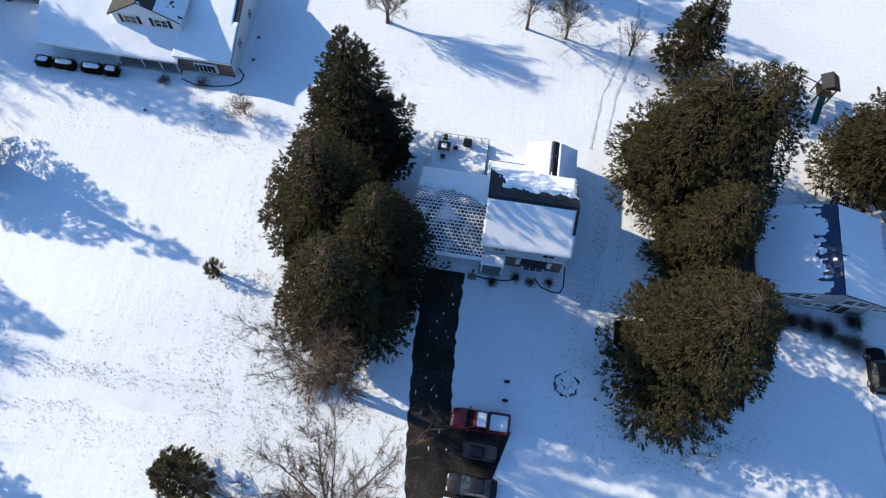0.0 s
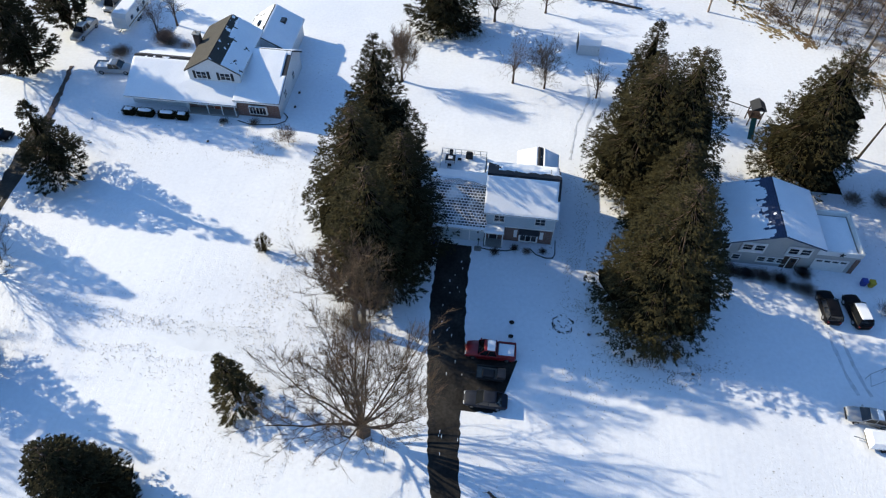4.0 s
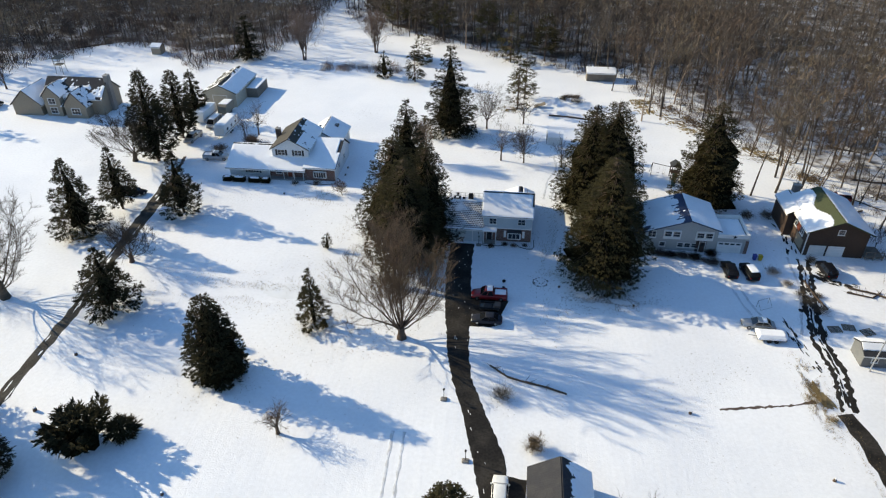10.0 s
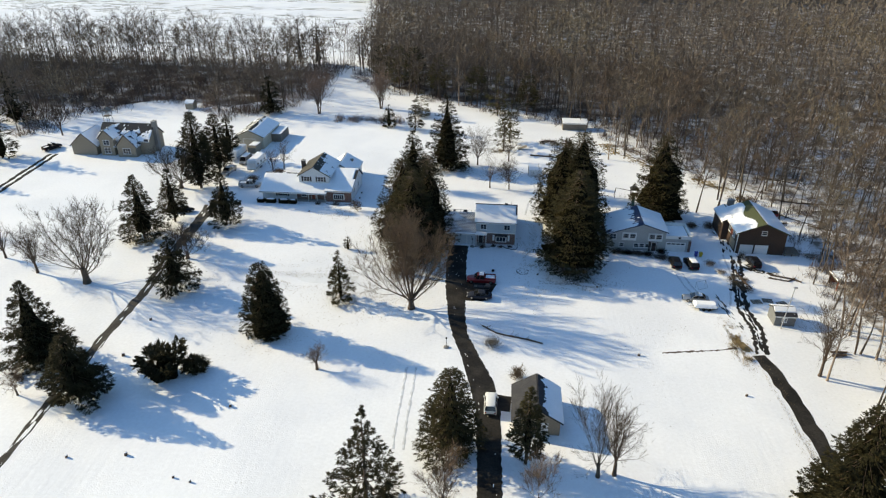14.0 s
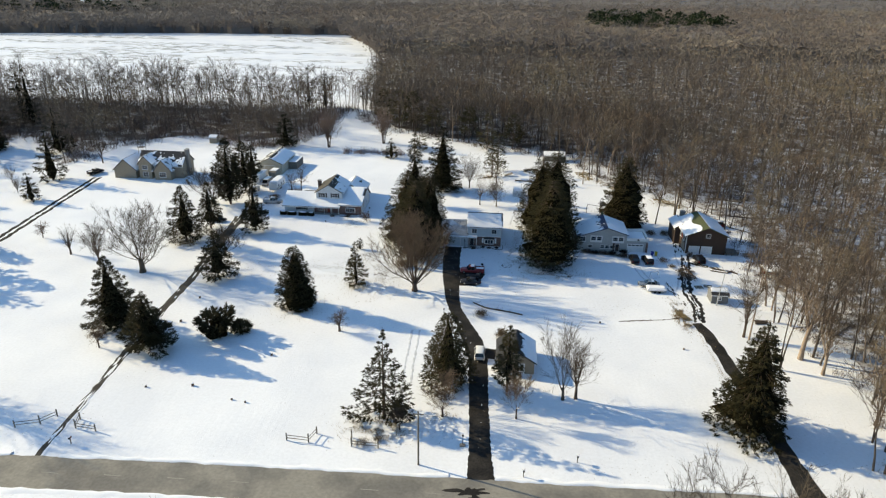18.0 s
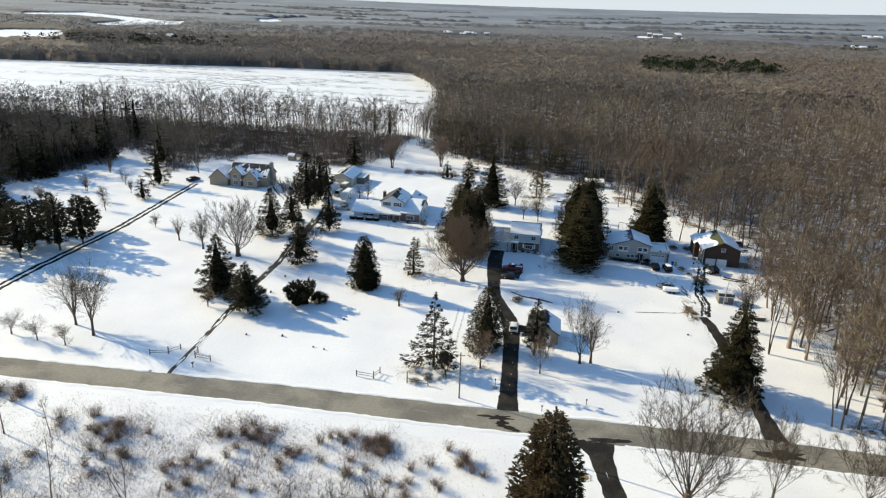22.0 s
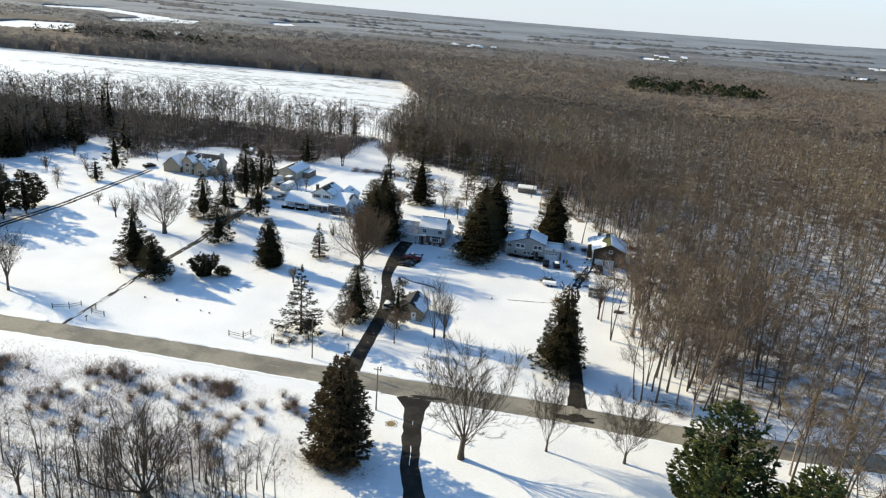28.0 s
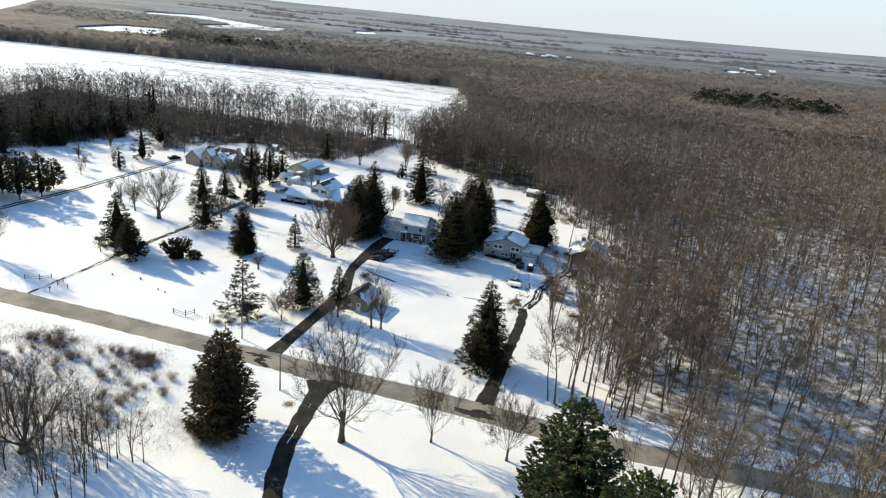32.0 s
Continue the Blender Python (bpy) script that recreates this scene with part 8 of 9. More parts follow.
# ---- small things ----
def fence(points, label="weathered split-rail corner fence in snow"):
    root = thing("rail_fence", points[0][0], points[0][1], 0, label, "fence", "corner fences")
    for i, (x, y) in enumerate(points):
        tall = 1.35 if i != 1 else 1.7
        part("post", Shape().block(x - 0.09, x + 0.09, y - 0.09, y + 0.09, -0.05, tall, 0.03), WEATHERED, root)
    for (xa, ya), (xb, yb) in zip(points, points[1:]):
        for z in (0.45, 0.95):
            part("rail", Shape().tube((xa, ya, z + 0.04), (xb, yb, z - 0.03), 0.06, 0.05, 6), WEATHERED, root)
    return root


for pts in ([(-66.8, -56.6), (-63.4, -55.4), (-62.0, -53.2)], [(-57.9, -53.6), (-57.3, -55.8), (-53.8, -56.2)], [(-23.7, -55.2), (-20.2, -55.4), (-19.5, -53.2)], [(-13.9, -53.6), (-13.5, -55.6), (-9.4, -55.6)]):
    fence(pts)


def utility_pole(x, y, h, lean=0.0, label="weathered wooden utility pole beside the road"):
    root = thing("utility_pole", x, y, 0, label, "utility pole", "utility poles")
    part("pole", Shape().tube((x, y, -0.2), (x + lean, y, h), 0.15, 0.10, 8), WEATHERED, root)
    part("crossarm", Shape().box(x + lean - 0.8, x + lean + 0.8, y - 0.05, y + 0.05, h - 0.6, h - 0.47), WEATHERED, root)
    for k in (-0.7, 0.0, 0.7):
        part("insulator", Shape().tube((x + lean + k, y, h - 0.47), (x + lean + k, y, h - 0.3), 0.05, 0.03, 6), GALV, root)


utility_pole(-2.9, -58.6, 9.5)
utility_pole(15.6, -73.2, 9.0)
utility_pole(-85.0, -76.0, 10.0)


def yard_pole():
    root = thing("yard_lamp", 55.3, 1.6, 0, "tall thin yard light pole beside the grey shed", "lamp post")
    part("pole", Shape().tube((55.3, -1.9, -0.2), (56.0, -1.6, 8.2), 0.1, 0.07, 8), GALV, root)
    part("lamp_head", Shape().block(55.75, 56.4, -1.75, -1.45, 8.2, 8.4, 0.05), GALV, root)


yard_pole()


def mailbox(x, y, label):
    root = thing("mailbox", x, y, 0, label, "mailbox")
    part("post", Shape().box(x - 0.06, x + 0.06, y - 0.06, y + 0.06, -0.05, 1.05), WEATHERED, root)
    n = 8
    prof = [(-0.13, 0), (0.13, 0), (0.13, 0.18)] + [(0.13 * math.cos(math.pi * i / n), 0.18 + 0.13 * math.sin(math.pi * i / n)) for i in range(1, n)] + [(-0.13, 0.18)]
    body = part("box", Shape().loft([[(x + a, y - 0.28, 1.05 + b) for a, b in prof], [(x + a, y + 0.28, 1.05 + b) for a, b in prof]]), BLACK_TRIM, root)
    part("flag", Shape().box(x + 0.13, x + 0.15, y - 0.05, y + 0.15, 1.2, 1.42), RED_WOOD, body)
    part("snow_cap", Shape().block(x - 0.11, x + 0.11, y - 0.25, y + 0.25, 1.35, 1.41, 0.03), ROOF_SNOW, root)


mailbox(20.4, -55.7, "dark mailbox on a post beside the road")
mailbox(12.4, -59.6, "small dark mailbox at the driveway mouth")
mailbox(-55.8, -59.4, "small dark mailbox near the rail fence")


def lamp_post(x, y, h=1.7):
    root = thing("driveway_lamp", x, y, 0, "short black driveway lamp on a snowy stone base", "lamp post", "driveway lamps")
    part("base", Shape().block(x - 0.45, x + 0.45, y - 0.35, y + 0.35, -0.02, 0.25, 0.1), STONE, root)
    part("post", Shape().tube((x, y, 0.2), (x, y, h), 0.05, 0.04, 8), BLACK_TRIM, root)
    part("lantern", Shape().loft([[(x + r * math.cos(a * math.pi / 3), y + r * math.sin(a * math.pi / 3), z) for a in range(6)] for r, z in ((0.08, h), (0.15, h + 0.12), (0.13, h + 0.32), (0.03, h + 0.42))]), BLACK_TRIM, root)


for x, y in ((-3.1, -13.6), (0.6, -23.3), (3.3, -53.7), (-1.0, 24.0)):
    lamp_post(x, y)


def ring_of_stones(name, x, y, r, n, label, category, material, inner=None):
    root = thing(name, x, y, 0, label, category)
    rng = random.Random(int(x * 10))
    for i in range(n):
        a = 2 * math.pi * i / n
        s = rng.uniform(0.08, 0.14)
        cx, cy = x + r * math.cos(a) + rng.uniform(-0.08, 0.08), y + r * math.sin(a) + rng.uniform(-0.08, 0.08)
        st = Shape().loft([[(cx + s * k * math.cos(b * 1.0472), cy + s * k * math.sin(b * 1.0472), z) for b in range(6)] for k, z in ((1.0, -0.02), (1.05, s * 0.6), (0.6, s * 1.1))])
        part("stone", st, material, root)
    if inner:
        part("ash_bed", Shape().tube((x, y, -0.02), (x, y, 0.06), r * 0.8, r * 0.7, 14), inner, root)


slush("fire_pit", [(9.9 + (1.15 + 0.12 * math.sin(3 * a)) * math.cos(a), 14.0 + (1.3 + 0.15 * math.cos(2 * a)) * math.sin(a)) for a in [math.tau * q / 14 for q in range(15)]], 40, 0.1, (0.1, 0.42), (0.03, 0.09), DRIVE, 0.02, 83, "broken charred ring of a fire pit in snow", "fire pit")
slush("fire_pit", [(9.2, 14.2), (10.0, 13.4), (10.6, 14.4)], 12, 0.3, (0.08, 0.3), (0.02, 0.06), DRIVE, 0.02, 84, "charred sticks inside the fire pit", "fire pit")
ring_of_stones("flower_bed", 19.5, -76.6, 1.1, 14, "ring of yellowish stones round a small bed", "flower bed", SIDING_BEIGE, GRASS)
ring_of_stones("flower_bed", 16.4, 53.0, 0.9, 12, "ring of dark stones under a thin tree", "flower bed", STONE)


def hedge(x0, x1, y0, y1, h, seed):
    rng = np.random.default_rng(seed)
    root = thing("hedge", (x0 + x1) / 2, (y0 + y1) / 2, 0, "clipped dark hedge block with snow on top", "hedge", "clipped hedges")
    # near-black inner block, its colour standing for shade behind the foliage
    part("hedge_body", Shape().block(x0 + 0.12, x1 - 0.12, y0 + 0.12, y1 - 0.12, 0, h - 0.1, 0.15), CORE, root)
    n = 900
    p = np.stack([rng.uniform(x0 + 0.1, x1 - 0.1, n), rng.uniform(y0 + 0.1, y1 - 0.1, n), rng.uniform(0.05, h - 0.05, n)], axis=1)
    side = rng.integers(0, 5, n)
    p[side == 0, 0], p[side == 1, 0], p[side == 2, 1], p[side == 3, 1], p[side == 4, 2] = x0 + 0.1, x1 - 0.1, y0 + 0.1, y1 - 0.1, h - 0.12
    c = np.array([(x0 + x1) / 2, (y0 + y1) / 2, h * 0.3])
    w = p - c + rng.normal(0, 0.3, (n, 3))
    w /= np.linalg.norm(w, axis=1, keepdims=True)
    v, f = blades(rng, p, w, np.full(n, 0.2), np.full(n, 0.07))
    ob = triangles("foliage", v, f, NEEDLE)
    ob.parent = root
    ob.matrix_parent_inverse = Matrix.Translation(root.location).inverted()
    cap = Shape()
    m = 24
    for z, k in ((h - 0.06, 1.0), (h + 0.05, 0.94), (h + 0.1, 0.6)):
        for q in range(m):
            a = math.tau * q / m
            e = k * (1 + 0.22 * noise.noise((math.cos(a) * 2.5 + seed, math.sin(a) * 2.5, z)) + 0.12 * noise.noise((math.cos(a) * 7, math.sin(a) * 7, seed)))
            sq = min(1.25, 1 / max(abs(math.cos(a)), abs(math.sin(a))))
            cap.v.append(((x0 + x1) / 2 + (x1 - x0 - 0.62) / 2 * e * sq * math.cos(a), (y0 + y1) / 2 + (y1 - y0 - 0.55) / 2 * e * sq * math.sin(a), z + 0.03 * noise.noise((a * 2, seed, z))))
    cap.f += [(r * m + q, r * m + (q + 1) % m, (r + 1) * m + (q + 1) % m, (r + 1) * m + q) for r in range(2) for q in range(m)]
    cap.f.append(tuple(range(2 * m, 3 * m)))
    part("snow_cap", cap, ROOF_SNOW, root, "", True)


for i, (a, b) in enumerate(((-55.9, -54.1), (-53.8, -51.2), (-50.4, -47.9), (-47.7, -45.9))):
    hedge(a, b, 42.4, 43.6, 1.0, 600 + i)


def shrub(x, y, r, h, seed, label="tangled brown leafless shrub", twig=None, n=420, group="yard shrubs"):
    rng = np.random.default_rng(seed)
    n = int(n * 1.7)
    root = thing("shrub", x, y, 0, label, "shrub", group)
    base = np.stack([rng.normal(0, r * 0.35, n), rng.normal(0, r * 0.35, n), rng.uniform(0, h * 0.5, n)], axis=1)
    w = np.stack([base[:, 0] / r + rng.normal(0, 0.35, n), base[:, 1] / r + rng.normal(0, 0.35, n), rng.uniform(0.3, 1.2, n)], axis=1)
    w /= np.linalg.norm(w, axis=1, keepdims=True)
    v, f = blades(rng, base, w, rng.uniform(0.3, 0.8, n) * h * 0.75, np.full(n, 0.024))
    under(tagged(triangles("twig_mass", v, f, twig or TWIG_RED), kind="stuff"), root)
    return root


for i, (x, y, r, h) in enumerate([(29.5, 24.6, 1.0, 0.8), (31.2, 24.4, 1.1, 0.8), (33.0, 24.2, 1.2, 0.9), (34.8, 24.1, 1.1, 0.7), (36.6, 23.6, 1.3, 1.0), (38.2, 23.0, 1.0, 0.8), (48.6, 20.6, 1.4, 1.6), (50.0, 17.5, 1.2, 1.1), (51.4, 15.0, 1.2, 1.0), (51.5, 12.5, 1.4, 1.6), (53.0, 10.8, 1.3, 1.8), (54.0, 14.8, 1.0, 0.9), (49.0, 39.0, 1.5, 1.7), (56.0, 24.6, 0.8, 1.8), (4.6, -12.4, 1.6, 2.0), (8.9, -20.5, 1.3, 1.9), (-40.5, 42.9, 0.9, 0.9), (-36.0, 43.2, 1.0, 1.0), (-12.0, -55.0, 1.2, 1.2), (-9.8, -53.8, 0.9, 1.0), (3.6, 24.6, 0.6, 0.7), (5.2, 24.3, 0.7, 0.6), (7.2, 24.5, 0.6, 0.6), (1.2, 23.6, 0.6, 0.9), (72.0, -56.2, 2.4, 0.8), (-57.0, 62.5, 1.6, 1.6), (-55.0, 60.5, 1.8, 1.4), (-52.5, 60.0, 1.4, 1.5), (20.0, 94.5, 2.0, 1.5), (16.6, 96.0, 1.6, 1.2), (45.9, -8.6, 1.3, 1.5), (46.9, -12.0, 1.0, 0.8)]):
    shrub(x, y, r, h, 700 + i, "tangled brown leafless shrub in snow" if i not in (30, 31) else "clump of tall straw-coloured dead grass", GRASS if i in (30, 31) else (TWIG_DARK if i % 3 else TWIG_RED), 420 if r < 1.5 else 700)

shrub(-15.2, 10.6, 2.2, 2.4, 760, "reddish-brown leafless thicket below the spruces", TWIG_RED, 1100)

for i, (x, y, r, h) in enumerate([(30.6, 24.6, 1.5, 1.7), (32.4, 24.3, 1.5, 1.5), (34.4, 24.2, 1.6, 1.6), (36.6, 23.9, 1.7, 1.9), (39.4, 22.6, 1.6, 2.0), (39.6, 25.2, 1.5, 1.9)]):
    shrub(x, y, r * 0.9, h * 0.62, 770 + i, "dark brown leafless foundation shrub", CORE if i % 2 else TWIG_DARK, 900)
shrub(-56.5, 61.2, 1.7, 2.4, 780, "rust-brown leafless bush behind the white house", SCRUB, 1400)
shrub(-62.2, 56.8, 1.9, 1.7, 781, "dark shrub with snow beside parked vehicles", TWIG, 1200)
shrub(11.6, -91.0, 3.2, 3.2, 783, "brown leafless brush skirting a spruce", TWIG_RED, 1800)
shrub(15.4, -92.4, 2.6, 2.4, 784, "brown leafless brush skirting a spruce", TWIG_RED, 1200)
shrub(52.9, 39.3, 1.7, 1.8, 782, "dark leafless bush between two houses", TWIG_RED, 700)


def edging(points, label="thin dark garden edging curving through snow"):
    root = thing("garden_edging", points[0][0], points[0][1], 0, label, "edging", "garden edging")
    for a, b in zip(points, points[1:]):
        part("edge_strip", Shape().tube((*a, 0.06), (*b, 0.06), 0.07, 0.07, 5), BLACK_TRIM, root)


edging([(-38.6, 43.6), (-36.6, 43.0), (-34.4, 43.2), (-32.6, 43.6), (-31.6, 44.4), (-31.5, 45.4), (-32.3, 46.2)])
edging([(5.6, 24.9), (6.4, 24.0), (7.6, 23.6), (8.5, 23.7), (8.8, 24.4), (8.8, 26.6)])
edging([(-0.9, 24.2), (0.4, 24.0), (2.6, 24.1), (4.0, 24.6)])


def deck():
    root = thing("back_deck", -4, 38.5, 0, "snowy back deck with a slim white railing", "deck")
    part("platform", Shape().block(-7.6, -1.1, 35.3, 40.6, 0, 0.4, 0.03), WEATHERED, root)
    part("snow_cover", Shape().block(-7.5, -1.2, 35.4, 40.5, 0.4, 0.5, 0.06), ROOF_SNOW, root)
    for i in range(8):
        x = -7.5 + i * 0.9
        part("post", Shape().box(x - 0.05, x + 0.05, 40.45, 40.55, 0.4, 1.4), TRIM, root)
    for i in range(6):
        y = 35.4 + i * 1.0
        part("post", Shape().box(-7.58, -7.48, y - 0.05, y + 0.05, 0.4, 1.4), TRIM, root)
    for z in (0.75, 1.35):
        part("rail", Shape().box(-7.55, -1.2, 40.46, 40.54, z, z + 0.07), TRIM, root)
        part("rail", Shape().box(-7.57, -7.49, 35.4, 40.46, z, z + 0.07), TRIM, root)
    g = thing("barbecue_grill", -3.6, 39.9, 0.5, "black covered barbecue grill on the deck", "grill")
    part("cabinet", Shape().block(-4.1, -3.1, 39.6, 40.2, 0.5, 1.3, 0.04), BLACK_TRIM, g)
    part("lid", Shape().loft([[(x, 39.62, 1.3), (x, 40.18, 1.3), (x, 40.14, 1.55), (x, 39.95, 1.68), (x, 39.75, 1.62)] for x in (-4.0, -3.2)]), BLACK_TRIM, g)
    t = thing("patio_table", -6.2, 38.9, 0.5, "dark patio table with snow on top", "table")
    part("tabletop", Shape().block(-6.9, -5.5, 38.3, 39.5, 1.18, 1.24, 0.03), BLACK_TRIM, t)
    part("snow_cap", Shape().block(-6.5, -5.9, 38.6, 39.2, 1.24, 1.3, 0.03), ROOF_SNOW, t)
    for x in (-6.8, -5.6):
        for y in (38.4, 39.4):
            part("leg", Shape().tube((x, y, 0.5), (x, y, 1.18), 0.03, 0.03, 6), BLACK_TRIM, t)
    for cx, cy, s in ((-6.2, 37.7, 1), (-4.9, 39.0, 1), (-6.2, 40.05, -1)):
        c = thing("patio_chair", cx, cy, 0.5, "dark metal patio chair on the snowy deck", "chair", "patio chairs")
        part("seat", Shape().block(cx - 0.25, cx + 0.25, cy - 0.25, cy + 0.25, 0.93, 0.98, 0.02), BLACK_TRIM, c)
        part("backrest", Shape().block(cx - 0.25, cx + 0.25, cy - 0.27 * s - 0.02, cy - 0.27 * s + 0.02, 0.98, 1.45, 0.015), BLACK_TRIM, c)
        for dx in (-0.22, 0.22):
            for dy in (-0.22, 0.22):
                part("leg", Shape().tube((cx + dx, cy + dy, 0.5), (cx + dx, cy + dy, 0.93), 0.02, 0.02, 5), BLACK_TRIM, c)


deck()


def playset():
    root = thing("playset", 38, 54, 0, "wooden play tower with green slide and swing beam", "playset")
    for x in (37.2, 38.8):
        for y in (53.2, 54.8):
            part("post", Shape().box(x - 0.07, x + 0.07, y - 0.07, y + 0.07, 0, 3.1), SIDING_BROWN, root)
    part("platform", Shape().block(37.1, 38.9, 53.1, 54.9, 1.4, 1.52, 0.02), SIDING_BROWN, root)
    part("roof", Shape().add([(36.9, 52.9, 3.0), (39.1, 52.9, 3.0), (39.1, 55.1, 3.0), (36.9, 55.1, 3.0), (38, 52.9, 3.8), (38, 55.1, 3.8)], [(0, 4, 5, 3), (1, 2, 5, 4), (0, 1, 4), (2, 3, 5), (3, 2, 1, 0)]), BLACK_TRIM, root)
    part("slide", Shape().hexa([(37.4, 53.1, 1.4), (38.2, 53.1, 1.4), (37.6, 50.0, 0.05), (36.8, 50.0, 0.05)], [(37.4, 53.1, 1.55), (38.2, 53.1, 1.55), (37.6, 50.0, 0.2), (36.8, 50.0, 0.2)]), GREEN_PLASTIC, root)
    part("swing_beam", Shape().tube((37.2, 54.0, 2.5), (33.6, 55.6, 2.5), 0.07, 0.07, 6), BLACK_TRIM, root)
    for k in (-0.8, 0.8):
        part("beam_leg", Shape().tube((33.6, 55.6, 2.5), (33.4, 55.6 + k, 0), 0.06, 0.06, 6), BLACK_TRIM, root)
    for u in (0.35, 0.65):
        x, y = 37.2 - 3.6 * u, 54.0 + 1.6 * u
        sw = part("swing_seat", Shape().box(x - 0.22, x + 0.22, y - 0.08, y + 0.08, 0.55, 0.58), BLACK_TRIM, root)
        for d in (-0.2, 0.2):
            part("chain", Shape().tube((x + d, y, 0.58), (x + d, y, 2.45), 0.015, 0.015, 4), GALV, sw)
    for i in range(4):
        part("rail", Shape().box(37.2, 38.8, 53.15, 53.2, 1.65 + i * 0.2, 1.75 + i * 0.2), SIDING_BROWN, root)


playset()


def fallen(points, r, label, group="fallen timber"):
    root = thing("fallen_log", points[0][0], points[0][1], 0, label, "log", group)
    rng = random.Random(len(points) + int(points[0][0]))
    for (xa, ya), (xb, yb) in zip(points, points[1:]):
        part("stem", Shape().tube((xa, ya, r), (xb, yb, r * 0.9), r, r * 0.8, 7), BARK, root)
    for _ in range(14):
        i = rng.randrange(len(points) - 1)
        u = rng.random()
        x = points[i][0] * (1 - u) + points[i + 1][0] * u
        y = points[i][1] * (1 - u) + points[i + 1][1] * u
        part("snag", Shape().tube((x, y, r), (x + rng.uniform(-1.2, 1.2), y + rng.uniform(-0.9, 0.9), r + rng.uniform(0.1, 0.8)), 0.04, 0.012, 4), BARK, root)


fallen([(12.6, 84.6), (17.0, 84.2), (23.5, 82.6)], 0.22, "long dark fallen log across the back yard")
fallen([(2.7, -6.6), (5.2, -8.6), (8.4, -9.6)], 0.14, "fallen branch lying along the snowy lawn")
fallen([(7.6, -9.3), (10.4, -10.0), (13.2, -11.0)], 0.16, "fallen branches heaped on the snowy lawn")
fallen([(61.0, -9.6), (63.4, -9.2)], 0.24, "short logs stacked at the wood's edge")
fallen([(61.2, -8.6), (63.8, -8.4)], 0.22, "short logs stacked at the wood's edge")
fallen([(59.8, 17.6), (63.6, 16.4), (65.0, 15.2)], 0.18, "heap of dark cut branches below the brown house")
fallen([(59.0, 16.4), (62.6, 15.4), (64.4, 16.9)], 0.14, "heap of dark cut branches below the brown house")
fallen([(53.2, 19.0), (53.6, 14.8), (54.4, 11.6)], 0.16, "dark timber edging along the brown house's drive")


lrng = random.Random(91)
for k in range(26):
    x, y = (lrng.uniform(66, 92), lrng.uniform(30, 100)) if k < 16 else (lrng.uniform(74, 96), lrng.uniform(-40, 28))
    a, l = lrng.uniform(-0.9, 0.9), lrng.uniform(3, 9)
    fallen([(x, y), (x + math.cos(a) * l * 0.5, y + math.sin(a) * l * 0.5), (x + math.cos(a + 0.1) * l, y + math.sin(a + 0.1) * l)], lrng.uniform(0.1, 0.2), "dark fallen trunk lying under the woods", "woodland deadfall")


def stump(x, y, s, label="small dark stump poking out of snow"):
    root = thing("stump", x, y, 0, label, "stump", "stumps")
    part("stub", Shape().tube((x, y, -0.05), (x + 0.08, y, s), s * 0.5, s * 0.38, 8), BARK, root)
    part("snow_cap", Shape().tube((x + 0.06, y, s), (x + 0.06, y, s + 0.07), s * 0.36, s * 0.2, 8), ROOF_SNOW, root)


for x, y, s in ((-56.8, -10.8, 0.5), (-56.2, -21.4, 0.55), (-33.8, -31.8, 0.45), (-44.2, -42.8, 0.5), (29.0, -12.6, 0.45), (43.8, -21.4, 0.4), (12.9, 13.0, 0.4), (24.4, 9.3, 0.35), (-41.5, 38.6, 0.35), (-31.2, 51.2, 0.4), (-31.0, 47.8, 0.4), (-52.0, -44.0, 0.4), (-36.0, -46.0, 0.35), (-33.5, -46.5, 0.35), (-60, 41, 0.3)):
    stump(x, y, s)


def bin_at(x, y, material, label, group="bins"):
    root = thing("wheeled_bin", x, y, 0, label, "bin", group)
    part("body", Shape().loft([[(x + sx * k, y + sy * k, z) for sx, sy in ((-1, -1), (1, -1), (1, 1), (-1, 1))] for k, z in ((0.24, 0.05), (0.32, 0.95))]), material, root)
    part("lid", Shape().block(x - 0.35, x + 0.35, y - 0.36, y + 0.36, 0.95, 1.05, 0.04), material, root)


bin_at(46.7, 24.6, BLUE_PLASTIC, "blue wheeled bin beside the garage")
bin_at(47.6, 24.5, YELLOW_PLASTIC, "yellow bin beside the garage")
bin_at(-6.4, 23.6, BLUE_PLASTIC, "dark blue bin beside the driveway")
bin_at(32.4, 36.8, BLACK_TRIM, "round black barrel behind the grey house")


def goal():
    root = thing("goal_net_frame", 44.6, 11.5, 0, "small empty metal goal frame in snow", "goal")
    p = [(43.6, 11.2), (45.6, 12.2)]
    for x, y in p:
        part("upright", Shape().tube((x, y, 0), (x, y, 1.2), 0.04, 0.04, 6), GALV, root)
        part("brace", Shape().tube((x, y, 1.2), (x + 0.4, y - 0.9, 0.02), 0.03, 0.03, 6), GALV, root)
    part("crossbar", Shape().tube((*p[0], 1.2), (*p[1], 1.2), 0.04, 0.04, 6), GALV, root)
    part("ground_bar", Shape().tube((44.0, 10.3, 0.04), (46.0, 11.3, 0.04), 0.03, 0.03, 6), GALV, root)


goal()


